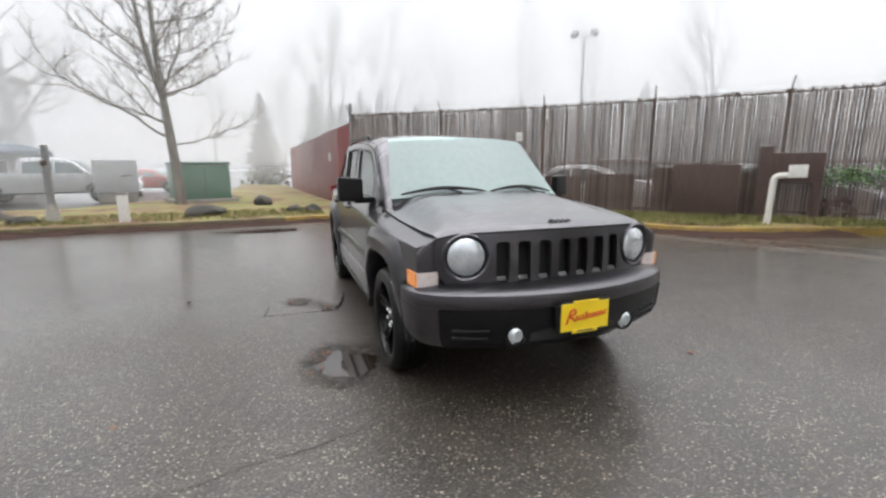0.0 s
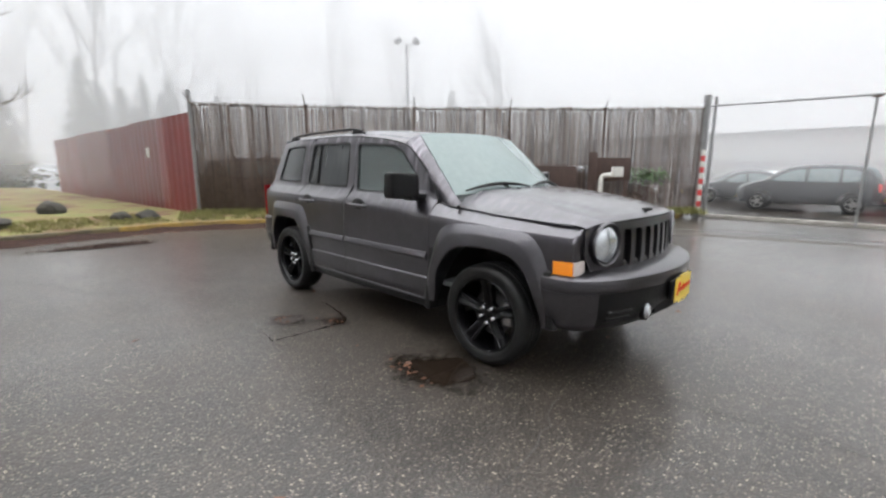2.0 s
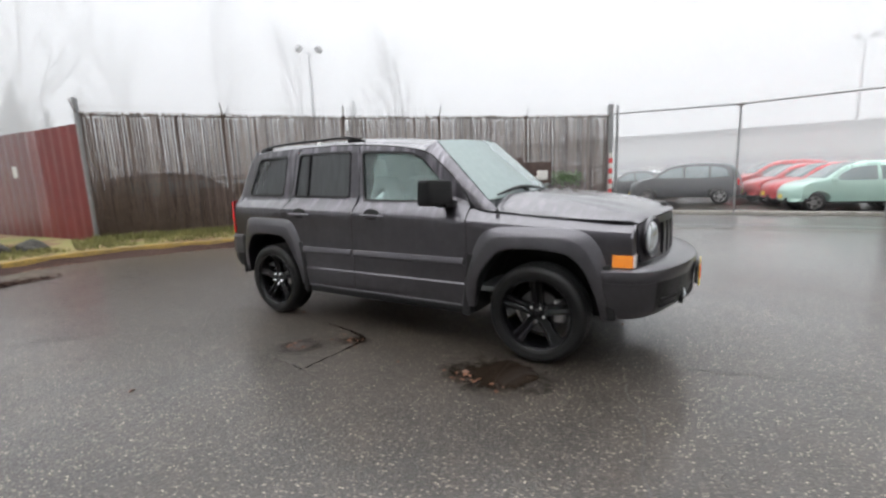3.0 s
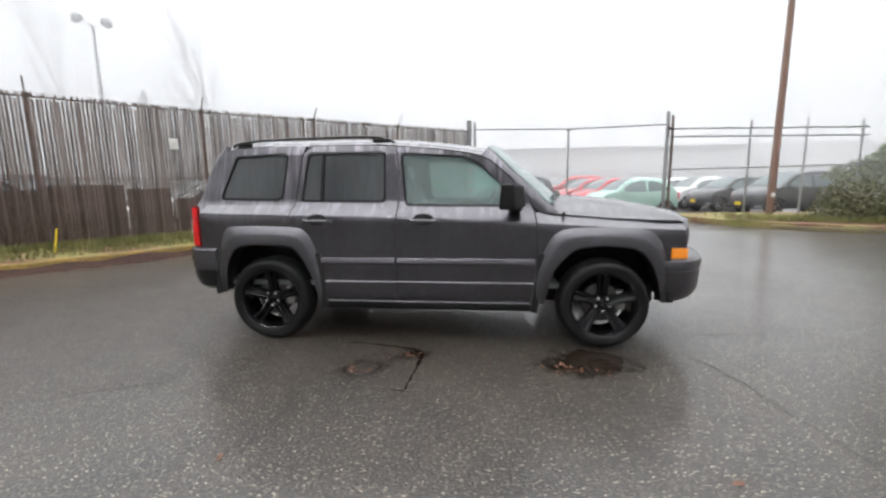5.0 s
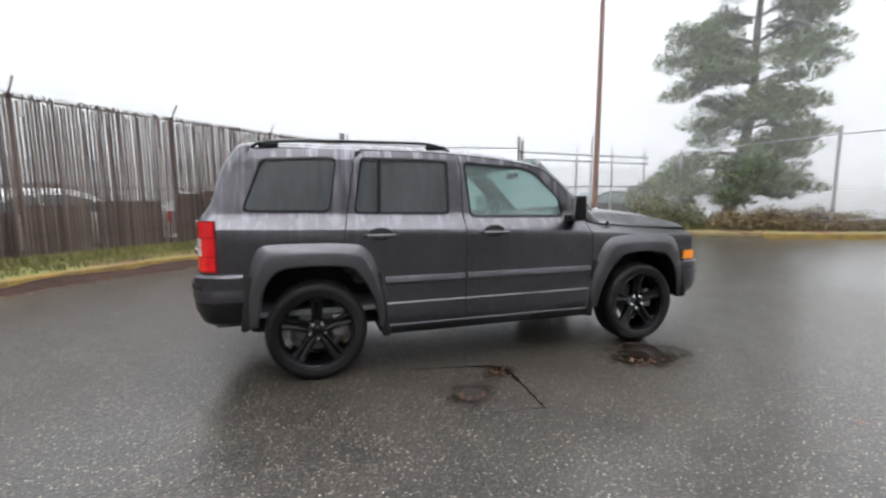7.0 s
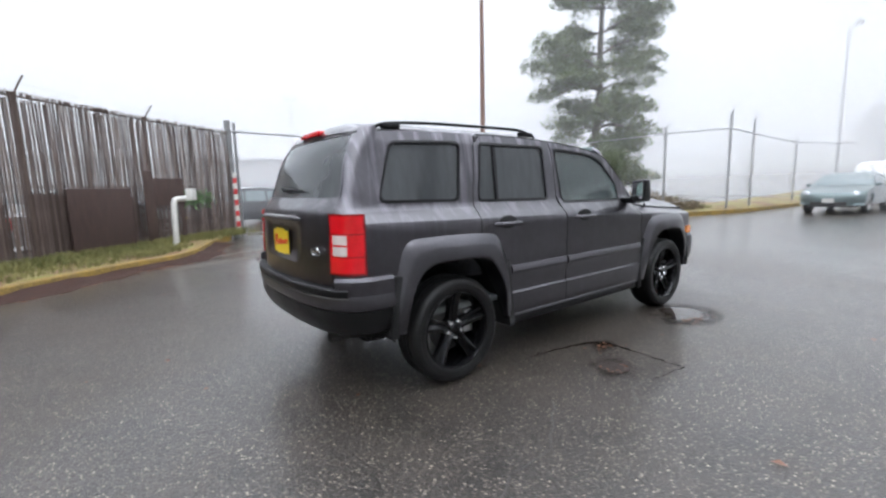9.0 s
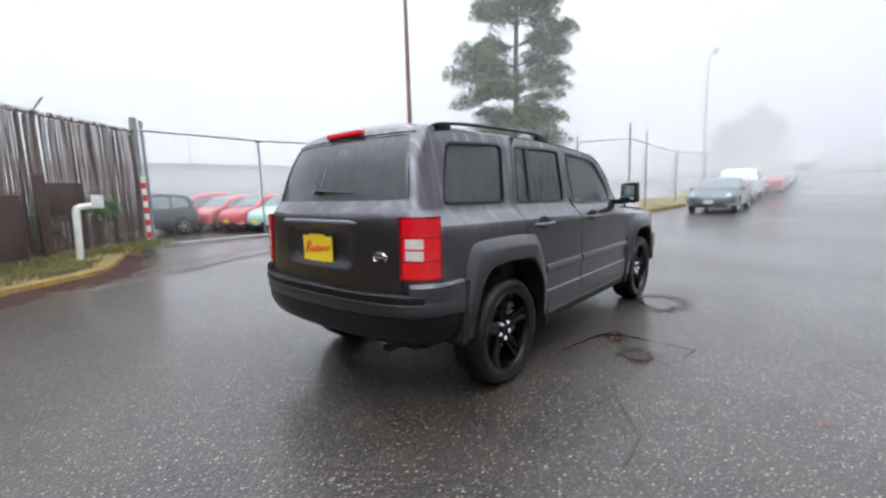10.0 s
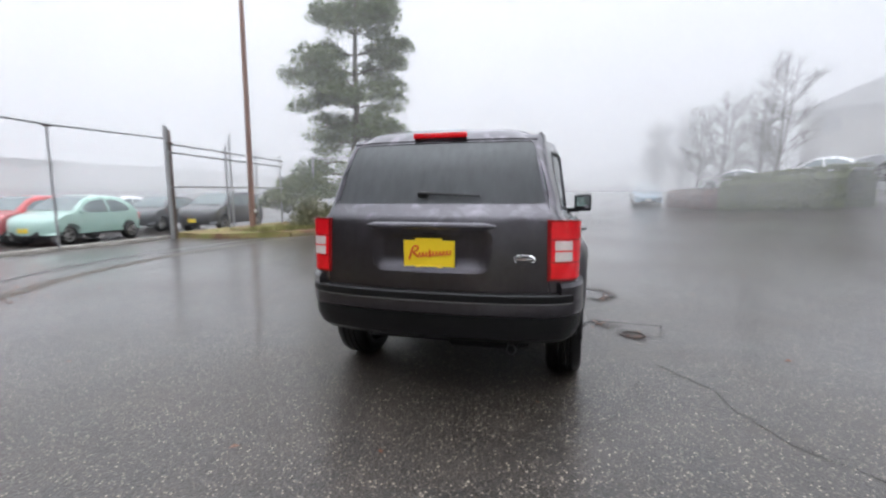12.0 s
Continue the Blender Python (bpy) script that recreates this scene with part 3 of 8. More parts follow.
def verge(name, outline, label, z=0.15, edge=0.0):
    us, vs = [p[0] for p in outline], [p[1] for p in outline]
    bm = flat_region(outline, (), np.arange(min(us) + 0.8, max(us), 0.8), np.arange(min(vs) + 0.8, max(vs), 0.8))
    for v in bm.verts:
        v.co.z = ground_z(v.co.x, v.co.y) + z + 0.035 * noise.noise((v.co.x * 0.7, v.co.y * 0.7, 3.1)) * (0 if any((v.co.x - p[0]) ** 2 + (v.co.y - p[1]) ** 2 < 0.02 for p in outline) else 1)
    geo = bmesh.ops.extrude_face_region(bm, geom=bm.faces[:])["geom"]
    for v in geo:
        if isinstance(v, bmesh.types.BMVert):
            v.co.z -= z + 0.12
    return solo(name, bm, TURF, Matrix(), label, "verge", kind="structure")


def kerb(name, path, material, label, w=0.15, h=0.155):
    pts = [Vector((*p, 0)) for p in path]
    out = []
    for p in dense([(q.x, q.y) for q in pts], 6):
        out.append(p)
    bm = bmesh.new()
    rows = []
    for i, p in enumerate(out):
        d = (Vector(out[min(i + 1, len(out) - 1)]) - Vector(out[max(i - 1, 0)])).normalized()
        o = Vector((d.y, -d.x))
        g = ground_z(*p)
        j = 0.006 * noise.noise((p[0] * 2, p[1] * 2, 0))
        rows.append([bm.verts.new((p[0] + o.x * a, p[1] + o.y * a, g + z + j)) for a, z in ((-w, -0.1), (-w, h - 0.005), (-w + 0.02, h), (-0.03, h), (-0.008, h - 0.012), (0.0, h - 0.035), (0.012, -0.1))])
    for a, b in zip(rows, rows[1:]):
        for k in range(6):
            bm.faces.new((a[k], a[k + 1], b[k + 1], b[k]))
    bm.faces.new(rows[0][::-1])
    bm.faces.new(rows[-1])
    return solo(name, bm, material, Matrix(), label, "kerb", kind="structure")


def inset(path, d):
    out = []
    for i, p in enumerate(path):
        q = (Vector(path[min(i + 1, len(path) - 1)]) - Vector(path[max(i - 1, 0)])).normalized()
        out.append((p[0] - q.y * d, p[1] + q.x * d))
    return out


kerb("kerb_1", KERB[5:], KERB_YELLOW, "worn yellow painted concrete kerb")
kerb("kerb_2", KERB[:6], KERB_BROWN, "dirty mossy concrete kerb")
verge("verge_1", inset(KERB, 0.14) + [(-0.6, 10.35), (-2.4, 8.95), (-4.15, 7.1), (-5.95, 5.3), (-7.65, 3.1), (-9.4, 0.9), (-12.5, 0.6), (-20, -0.1), (-34, -1.4), (-36, -4.5), (-20, -4.0), (-16.5, -3.0), (-15.8, -6.2), (-13.2, -7.5), (-11.8, -10), (-11.5, -14), (-11.5, -40)], "mossy verge with dead leaves along the kerb")
FAR_KERB = [(7.3, 7.35), (8.2, 6.75), (9.5, 6.05), (11, 5.25), (12.5, 4.55), (14.5, 3.85), (17, 3.4), (22, 3.05), (30, 2.35), (45, 0.9), (70, -1.6)]
kerb("kerb_3", FAR_KERB[3:], KERB_YELLOW, "worn yellow painted kerb by the pine")
kerb("kerb_4", FAR_KERB[:4], KERB_BROWN, "dirty brown kerb beside the gate", 0.15, 0.10)
verge("verge_2", inset(FAR_KERB, 0.14) + [(70, 3), (45, 5), (22, 6.5), (15, 11.3), (11.5, 11.2), (6.3, 10.9), (6.2, 9.5), (6.6, 8.4)], "brown grass bank under the pine")

# ---- slatted fence ----
POSTS = [(-9.3, 0.62), (-7.58, 2.82), (-5.86, 5.02), (-4.06, 6.80), (-2.28, 8.60), (-0.33, 10.28)]


def build_fence():
    fence = thing("slat_fence", Matrix(), "tall weathered brown slatted chain-link fence", "fence", kind="structure")
    for i, (x, y) in enumerate(POSTS):
        last = i in (0, len(POSTS) - 1)
        post = part("fence_post", tube([(x, y, 0), (x, y, 2.9 if not last else 3.2)], 0.04 if not last else 0.05, 10), RUSTY if not last else GALV, fence, "rusty pipe post" if not last else "galvanised pipe post")
        if not last or i == 0:
            part("barb_arm", tube([(x, y, 2.86), (x + 0.17, y - 0.16, 3.14)], 0.014, 6), RUSTY, post, "angled barbed-wire arm")
    rng = random.Random(4)
    proto = {}
    for k in range(10):
        w = 0.0202 + 0.0004 * ((k * 3) % 7)
        bm = bmesh.new()
        h = 2.80 + 0.012 * ((k * 3) % 7)
        low = 0.02 + 0.03 * ((k * 5) % 4)
        lean = 0.0007 * ((k * 7) % 5 - 2)
        curl = 0.004 * ((k * 3) % 4)
        rows = []
        for j in range(6):
            z = low + (h - low) * j / 5
            nip = w * (0.82 if j == 5 and k % 3 == 0 else 1)
            y = curl * math.sin(j * 1.3 + k)
            rows.append([bm.verts.new((x + lean * z, y + d, z - (0.02 if j == 5 and x > 0 and k % 2 else 0))) for x, d in ((-nip, 0.0), (0.0, -0.004), (nip, 0.0), (nip, 0.006), (-nip, 0.006))])
        for p, q in zip(rows, rows[1:]):
            for i in range(5):
                bm.faces.new((p[i - 1], p[i], q[i], q[i - 1]))
        bm.faces.new(rows[0][::-1])
        bm.faces.new(rows[-1])
        proto[k] = mesh_of("slat", bm, SLAT)
    tips = bmesh.new()
    for bay, ((ax, ay), (bx, by)) in enumerate(zip(POSTS, POSTS[1:])):
        a, b = Vector((ax, ay)), Vector((bx, by))
        d = (b - a).normalized()
        yaw = math.atan2(d.y, d.x)
        for z in (0.25, 1.42, 2.84):
            part("fence_rail", tube([(ax, ay, z), (bx, by, z)], 0.018, 7), RUSTY, fence)
        off = Vector((d.y, -d.x)) * 0.03
        n = 8
        part("barbed_wire", tube([(ax + (bx - ax) * k / n + 0.12, ay + (by - ay) * k / n - 0.11, 3.02 - 0.015 * math.sin(math.pi * k / n)) for k in range(n + 1)], 0.003, 4), RUSTY, fence)
        count = int((b - a).length / 0.056)
        for k in range(count):
            p = a + d * ((k + 0.5 + rng.uniform(-0.04, 0.04)) * (b - a).length / count) + off + Vector((d.y, -d.x)) * rng.uniform(-0.006, 0.006)
            # twisted wire ends stand up over the top rail, some with caught leaves
            for j in range(2):
                q = p + d * rng.uniform(-0.03, 0.03)
                big = 0.008 if rng.random() < 0.8 else 0.022
                tube([(q.x, q.y, 2.82), (q.x + rng.gauss(0, 0.008), q.y + rng.gauss(0, 0.008), 2.88), (q.x + rng.gauss(0, 0.02), q.y + rng.gauss(0, 0.02), 2.90 + rng.random() * 0.04)], [0.005, big, 0.003], 4, tips)
            ob = new("slat", proto[rng.randrange(10)])
            ob.parent = fence
            ob.matrix_basis = Matrix.Translation((p.x, p.y, rng.uniform(-0.03, 0.02))) @ Euler((rng.uniform(-0.004, 0.004), rng.uniform(-0.0012, 0.0012), yaw + rng.uniform(-0.06, 0.06))).to_matrix().to_4x4()
        # brown boards added behind the lower half to darken its gaps, of uneven height, up to the last two bays
        if bay < 4:
            length, at = (b - a).length, 0.06
            while at < length - 0.25:
                wide = min(rng.uniform(0.75, 1.25), length - at - 0.04)
                top = rng.uniform(0.95, 1.28)
                c = a + d * (at + wide / 2) - Vector((d.y, -d.x)) * 0.09
                part("backing_board", box((wide, 0.018, top), (c.x, c.y, top / 2 + 0.03), 0.004, turn=Euler((0, rng.uniform(-0.008, 0.008), yaw)).to_matrix(), seg=1), BOARD, fence, "dark brown board added behind the slats")
                at += wide + rng.uniform(0.02, 0.10) + (0.5 if bay == 3 and rng.random() < 0.5 else 0)
    tagged(part("wire_ends", tips, RUSTY, fence, "dark twisted wire ends along the top rail"), kind="stuff")
    # white rag tied to one post, a small notice, and brown boards wired to the lower half
    part("white_tag", box((0.05, 0.012, 0.26), (-5.70, 4.98, 2.66), 0.004), WHITE_PAINT, fence, "white rag on the fence")
    part("notice", box((0.16, 0.01, 0.22), (-6.18, 4.48, 2.13), 0.003, turn=Euler((0, 0, 0.89)).to_matrix()), WHITE_PAINT, fence, "small pale notice")
    return fence


build_fence()


def board_on_fence(s0, s1, z0, z1, off=0.07):
    """A brown board on the fence between the gate post (s = 0) and the corner."""
    a, b = Vector(POSTS[-1]), Vector(POSTS[2])
    d = (b - a).normalized()
    n = Vector((d.y, -d.x)) * -1
    if n.dot(Vector((1, -1))) < 0:
        n = -n
    c = a + d * (s0 + s1) / 2 + n * off
    return solo("fence_board", box((s1 - s0, 0.02, z1 - z0), (0, 0, 0), 0.004), BOARD, Matrix.Translation((c.x, c.y, (z0 + z1) / 2)) @ Euler((0, 0, math.atan2(d.y, d.x))).to_matrix().to_4x4(), "dark brown board wired onto the fence", "board", "boards on the fence")


def build_red_fence():
    fence = thing("red_fence", Matrix(), "long faded red sheet-metal fence", "fence", kind="structure")
    p, d = Vector((-9.35, 0.60)), Vector((-0.997, -0.078)).normalized()
    yaw = math.atan2(d.y, d.x)
    proto = None
    bm = bmesh.new()
    n = 24
    rows = []
    for k in range(n + 1):
        x = 2.4 * k / n
        y = 0.022 * (1 if (k // 2) % 2 else 0)
        rows.append((bm.verts.new((x, y, 0.05)), bm.verts.new((x, y, 2.62)), bm.verts.new((x, y + 0.004, 0.05)), bm.verts.new((x, y + 0.004, 2.62))))
    for a, b in zip(rows, rows[1:]):
        bm.faces.new((a[0], a[1], b[1], b[0]))
        bm.faces.new((a[2], b[2], b[3], a[3]))
        bm.faces.new((a[1], a[3], b[3], b[1]))
        bm.faces.new((a[0], b[0], b[2], a[2]))
    for e in (rows[0], rows[-1]):
        bm.faces.new((e[0], e[1], e[3], e[2]))
    sheet = mesh_of("sheet", bm, RED_SHEET)
    for k in range(7):
        q = p + d * (2.42 * k)
        ob = new("sheet", sheet)
        ob.parent = fence
        ob.matrix_basis = Matrix.Translation((q.x, q.y, 0.05 + 0.02 * math.sin(k * 2.1))) @ Euler((0, 0, yaw)).to_matrix().to_4x4()
        part("fence_post", tube([(q.x, q.y + 0.06, 0), (q.x, q.y + 0.06, 2.62)], 0.035, 8), RUSTY, fence)
    part("notice", box((0.22, 0.012, 0.28), (-12.5, 0.30, 1.76), 0.003, turn=Euler((0, 0, 0.078)).to_matrix()), WHITE_PAINT, fence, "small white notice")
    return fence


build_red_fence()


# ---- gate ----
def build_gate():
    gate = thing("yard_gate", Matrix(), "open pipe-framed yard gate with an overhead rail", "gate", kind="structure")
    a = part("gate_post", tube([(-0.27, 10.30, 0), (-0.27, 10.30, 3.2)], 0.055, 12), GALV, gate, "galvanised gate post with a striped board")
    for k in range(11):
        part("stripe", box((0.10, 0.02, 0.15), (-0.25, 10.22, 0.23 + 0.15 * k), 0.003), RED_PAINT if k % 2 else WHITE_PAINT, a, "red stripe" if k % 2 else "white stripe")
    part("gate_post", tube([(-0.12, 10.36, 0), (-0.12, 10.36, 3.15)], 0.04, 10), GALV, gate)
    b = part("gate_post", tube([(5.86, 10.42, 0), (5.86, 10.42, 3.30)], 0.055, 12), GALV, gate)
    part("post_clamp", box((0.16, 0.14, 0.10), (5.93, 10.40, 2.80), 0.02), RUSTY, b)
    part("gate_post", tube([(6.02, 10.46, 0), (6.02, 10.46, 3.2)], 0.042, 10), RUSTY, gate)
    part("overhead_rail", tube([(-0.3, 10.30, 2.92), (2.88, 10.50, 2.88), (5.86, 10.42, 2.93)], 0.026, 8), GALV, gate)
    mid = part("middle_post", tube([(2.88, 10.52, 0), (2.88, 10.52, 2.86)], 0.026, 8), GALV, gate)
    part("post_head", box((0.16, 0.08, 0.07), (2.88, 10.52, 2.86), 0.02), RUSTY, mid)
    part("sill", box((6.3, 0.18, 0.13), (2.8, 10.62, 0.03), 0.03), CONCRETE, gate, "low stained concrete sill")
    return gate


build_gate()


def build_pipe_fence():
    fence = thing("pipe_fence", Matrix(), "grey pipe fence beside the gate", "fence", kind="structure")
    for z0, z1 in ((2.80, 2.74), (2.56, 2.50), (1.55, 1.62)):
        part("fence_rail", tube([(5.9, 10.45, z0), (11.8, 10.75, z1)], 0.028, 8), GALV, fence)
    for x, top in ((8.35, 3.0), (10.0, 3.05), (11.6, 2.95)):
        g = ground_z(x, 10.5)
        part("fence_post", tube([(x, 10.45 + (x - 5.9) * 0.05, 0), (x, 10.45 + (x - 5.9) * 0.05, top)], 0.032, 8), GALV, fence)
    part("fence_post", tube([(9.75, 11.6, 0), (9.75, 11.6, 3.6)], 0.04, 8), GALV, fence)
    return fence


build_pipe_fence()


def build_street_fence():
    fence = thing("street_fence", Matrix(), "grey chain-link fence along the street", "fence", kind="structure")
    tops = []
    for x, y, high, rail in ((12.3, 9.6, 2.95, 2.85), (13.9, 5.35, 3.3, 3.05), (16.2, 4.0, 3.85, 3.22), (18.6, 4.0, 3.75, 3.15), (24, 3.9, 3.2, 2.95), (30, 3.5, 3.1, 2.95), (38, 2.9, 3.1, 2.95)):
        g = ground_z(x, y)
        post = part("fence_post", tube([(x, y, g - 0.1), (x, y, g + high)], 0.045, 8), GALV, fence)
        part("barb_arm", tube([(x, y, g + high - 0.05), (x + 0.14, y - 0.16, g + high + 0.16)], 0.016, 6), GALV, post)
        tops.append((x, y, g + rail))
    part("fence_rail", tube(tops, 0.025, 6), GALV, fence)
    part("fence_rail", tube([(x, y, z - 2.6) for x, y, z in tops], 0.02, 6), GALV, fence)
    # woven wire, coarse
    bm = bmesh.new()
    for (ax, ay, az), (bx, by, bz) in zip(tops, tops[1:]):
        n = int(math.hypot(bx - ax, by - ay) / 0.28)
        for k in range(n):
            t0, t1 = k / n, min(1, (k + 9) / n)
            tube([(ax + (bx - ax) * t0, ay + (by - ay) * t0, az + (bz - az) * t0), (ax + (bx - ax) * t1, ay + (by - ay) * t1, az - 2.6)], 0.0022, 3, bm, False)
            tube([(ax + (bx - ax) * t0, ay + (by - ay) * t0, az - 2.6), (ax + (bx - ax) * t1, ay + (by - ay) * t1, az + (bz - az) * t1)], 0.0022, 3, bm, False)
    tagged(part("wire_mesh", bm, GALV, fence), kind="stuff")
    return fence


build_street_fence()


# ---- poles and lamps ----
def build_pole():
    g = ground_z(8.72, 9.9)
    pole = thing("utility_pole", Matrix.Translation((8.72, 9.9, g)), "tall brown wooden utility pole", "utility pole")
    part("shaft", tube([(0, 0, -0.2), (0.02, 0, 4), (0.03, 0, 9), (0.05, 0, 15)], [0.105, 0.088, 0.070, 0.06], 14), POLE_WOOD, pole)
    part("crossarm", box((0.1, 2.2, 0.12), (0.05, 0, 14.3), 0.02), POLE_WOOD, pole)
    part("pole_tag", box((0.10, 0.01, 0.12), (-0.03, -0.15, 0.75), 0.002), WHITE_PAINT, pole, "pale tag")


build_pole()


def street_lamp(x, y, top, heads, yaw, group="lot lamps"):
    g = ground_z(x, y)
    lamp = thing("street_lamp", Matrix.Translation((x, y, g)) @ Euler((0, 0, yaw)).to_matrix().to_4x4(), "tall grey steel lamp post with floodlight heads", "street lamp", group)
    h = top - g
    part("mast", tube([(0, 0, -0.1), (0, 0, h * 0.5), (0, 0, h - 0.2)], [0.10, 0.085, 0.06], 12), GALV, lamp)
    part("base", lathe([(0.0, 0.5), (0.22, 0.5), (0.25, 0.45), (0.25, -0.1)], 16, "z"), CONCRETE, lamp)
    for s in heads:
        part("bracket", tube([(0, 0, h - 0.25), (s * 0.35, 0, h - 0.15), (s * 0.5, 0, h)], 0.03, 6), GALV, lamp)
        bm = lathe([(0.0, -0.16), (0.20, -0.14), (0.26, 0.02), (0.22, 0.14), (0.10, 0.22), (0, 0.23)], 16, "z")
        bm.transform(Matrix.Translation((s * 0.55, 0, h)) @ Euler((0, s * 0.7, 0)).to_matrix().to_4x4())
        part("head", bm, GALV, lamp, "round floodlight head")
    return lamp


street_lamp(-18.6, 15.9, 9.1, (-1, 1), 0.85)
street_lamp(11.0, 38.8, 9.9, (-1, 1), 0.3)
street_lamp(35.6, 4.6, 10.9, (-1, ), 1.2)
street_lamp(18.0, 46.0, 8.5, (1, ), 0.3)
street_lamp(75.0, -1.0, 14.0, (-1, ), 1.2)


# ---- trees ----
def branchy(seed, height, trunk_r, levels=4, spread=0.9, twigs=5, up=0.35, first=0.28, lean=(0, 0), kids0=11, thin=1.0, least=0.004):
    """A bare broadleaf tree: trunk, limbs, branches and twigs. Returns the trunk's and the crown's meshes."""
    rng = random.Random(seed)
    trunk, crown = bmesh.new(), bmesh.new()
    tips = []

    def limb(p, d, length, r, level):
        n = 5 if level < 2 else 4 if level < 3 else 3
        pts, radii = [p.copy()], [r]
        dd = d.copy()
        for k in range(n):
            jitter = Vector((rng.gauss(0, 1), rng.gauss(0, 1), rng.gauss(0, 0.7))) * (0.05 + 0.07 * level)
            dd = (dd + jitter + Vector((0, 0, up * (0.06 + 0.10 * level) if level else 0.02))).normalized()
            pts.append(pts[-1] + dd * length / n)
            radii.append(r * (1 - (0.62 if level else 0.70) * (k + 1) / n))
        tube(pts, radii, (10, 7, 5, 4, 3, 3)[level], trunk if level == 0 else crown)
        if level >= levels:
            return
        kids = (kids0, 8, 6, twigs, twigs)[level]
        for k in range(kids):
            t = (first if level == 0 else 0.22) + (1 - (first if level == 0 else 0.22)) * (k + rng.random()) / kids
            i = min(n - 1, int(t * n))
            q = pts[i].lerp(pts[i + 1], t * n - i)
            rr = radii[i] + (radii[i + 1] - radii[i]) * (t * n - i)
            axis = (pts[i + 1] - pts[i]).normalized()
            ang = rng.random() * math.tau + k * 2.4
            side = axis.cross(Vector((math.cos(ang), math.sin(ang), 0.2))).normalized()
            tilt = rng.uniform(0.55, 1.05) * spread
            nd = (axis * math.cos(tilt) + side * math.sin(tilt)).normalized()
            limb(q, nd, length * (0.52 if level == 0 else 0.52) * rng.uniform(0.75, 1.1) * (1.05 - 0.45 * t), max(least, rr * rng.uniform(0.42, 0.6) * (thin if level == 0 else 1)), level + 1)

    limb(Vector((0, 0, -0.2)), Vector((lean[0], lean[1], 1)).normalized(), height, trunk_r, 0)
    return trunk, crown


def bare_tree(x, y, seed, height, trunk_r, levels, label, bark, **more):
    g = ground_z(x, y)
    tree = thing("bare_tree", Matrix.Translation((x, y, g)), label, "tree")
    trunk, crown = branchy(seed, height, trunk_r, levels, **more)
    part("trunk", trunk, bark, tree)
    part("crown", crown, bark, tree, "leafless crown of fine branches")
    return tree


def needle_tufts(bm, centre, radius, count, rng, size, flat=0.5, droop=0.0):
    """A clump of needle sprays: thin pointed blades thrown outwards and up."""
    for _ in range(count):
        d = Vector((rng.gauss(0, 1), rng.gauss(0, 1), rng.gauss(0, flat)))
        d.normalize()
        p = centre + Vector((d.x * radius, d.y * radius, d.z * radius * flat)) * rng.random() ** 0.5
        a = (d + Vector((rng.gauss(0, 0.5), rng.gauss(0, 0.5), 0.35 - droop + rng.gauss(0, 0.35)))).normalized()
        s = a.cross(Vector((rng.gauss(0, 1), rng.gauss(0, 1), rng.gauss(0, 1)))).normalized()
        ln = size * rng.uniform(0.6, 1.3)
        w = ln * 0.20
        bm.faces.new((bm.verts.new(p - s * w * 0.3), bm.verts.new(p + a * ln * 0.5 + s * w), bm.verts.new(p + a * ln), bm.verts.new(p + a * ln * 0.5 - s * w)))


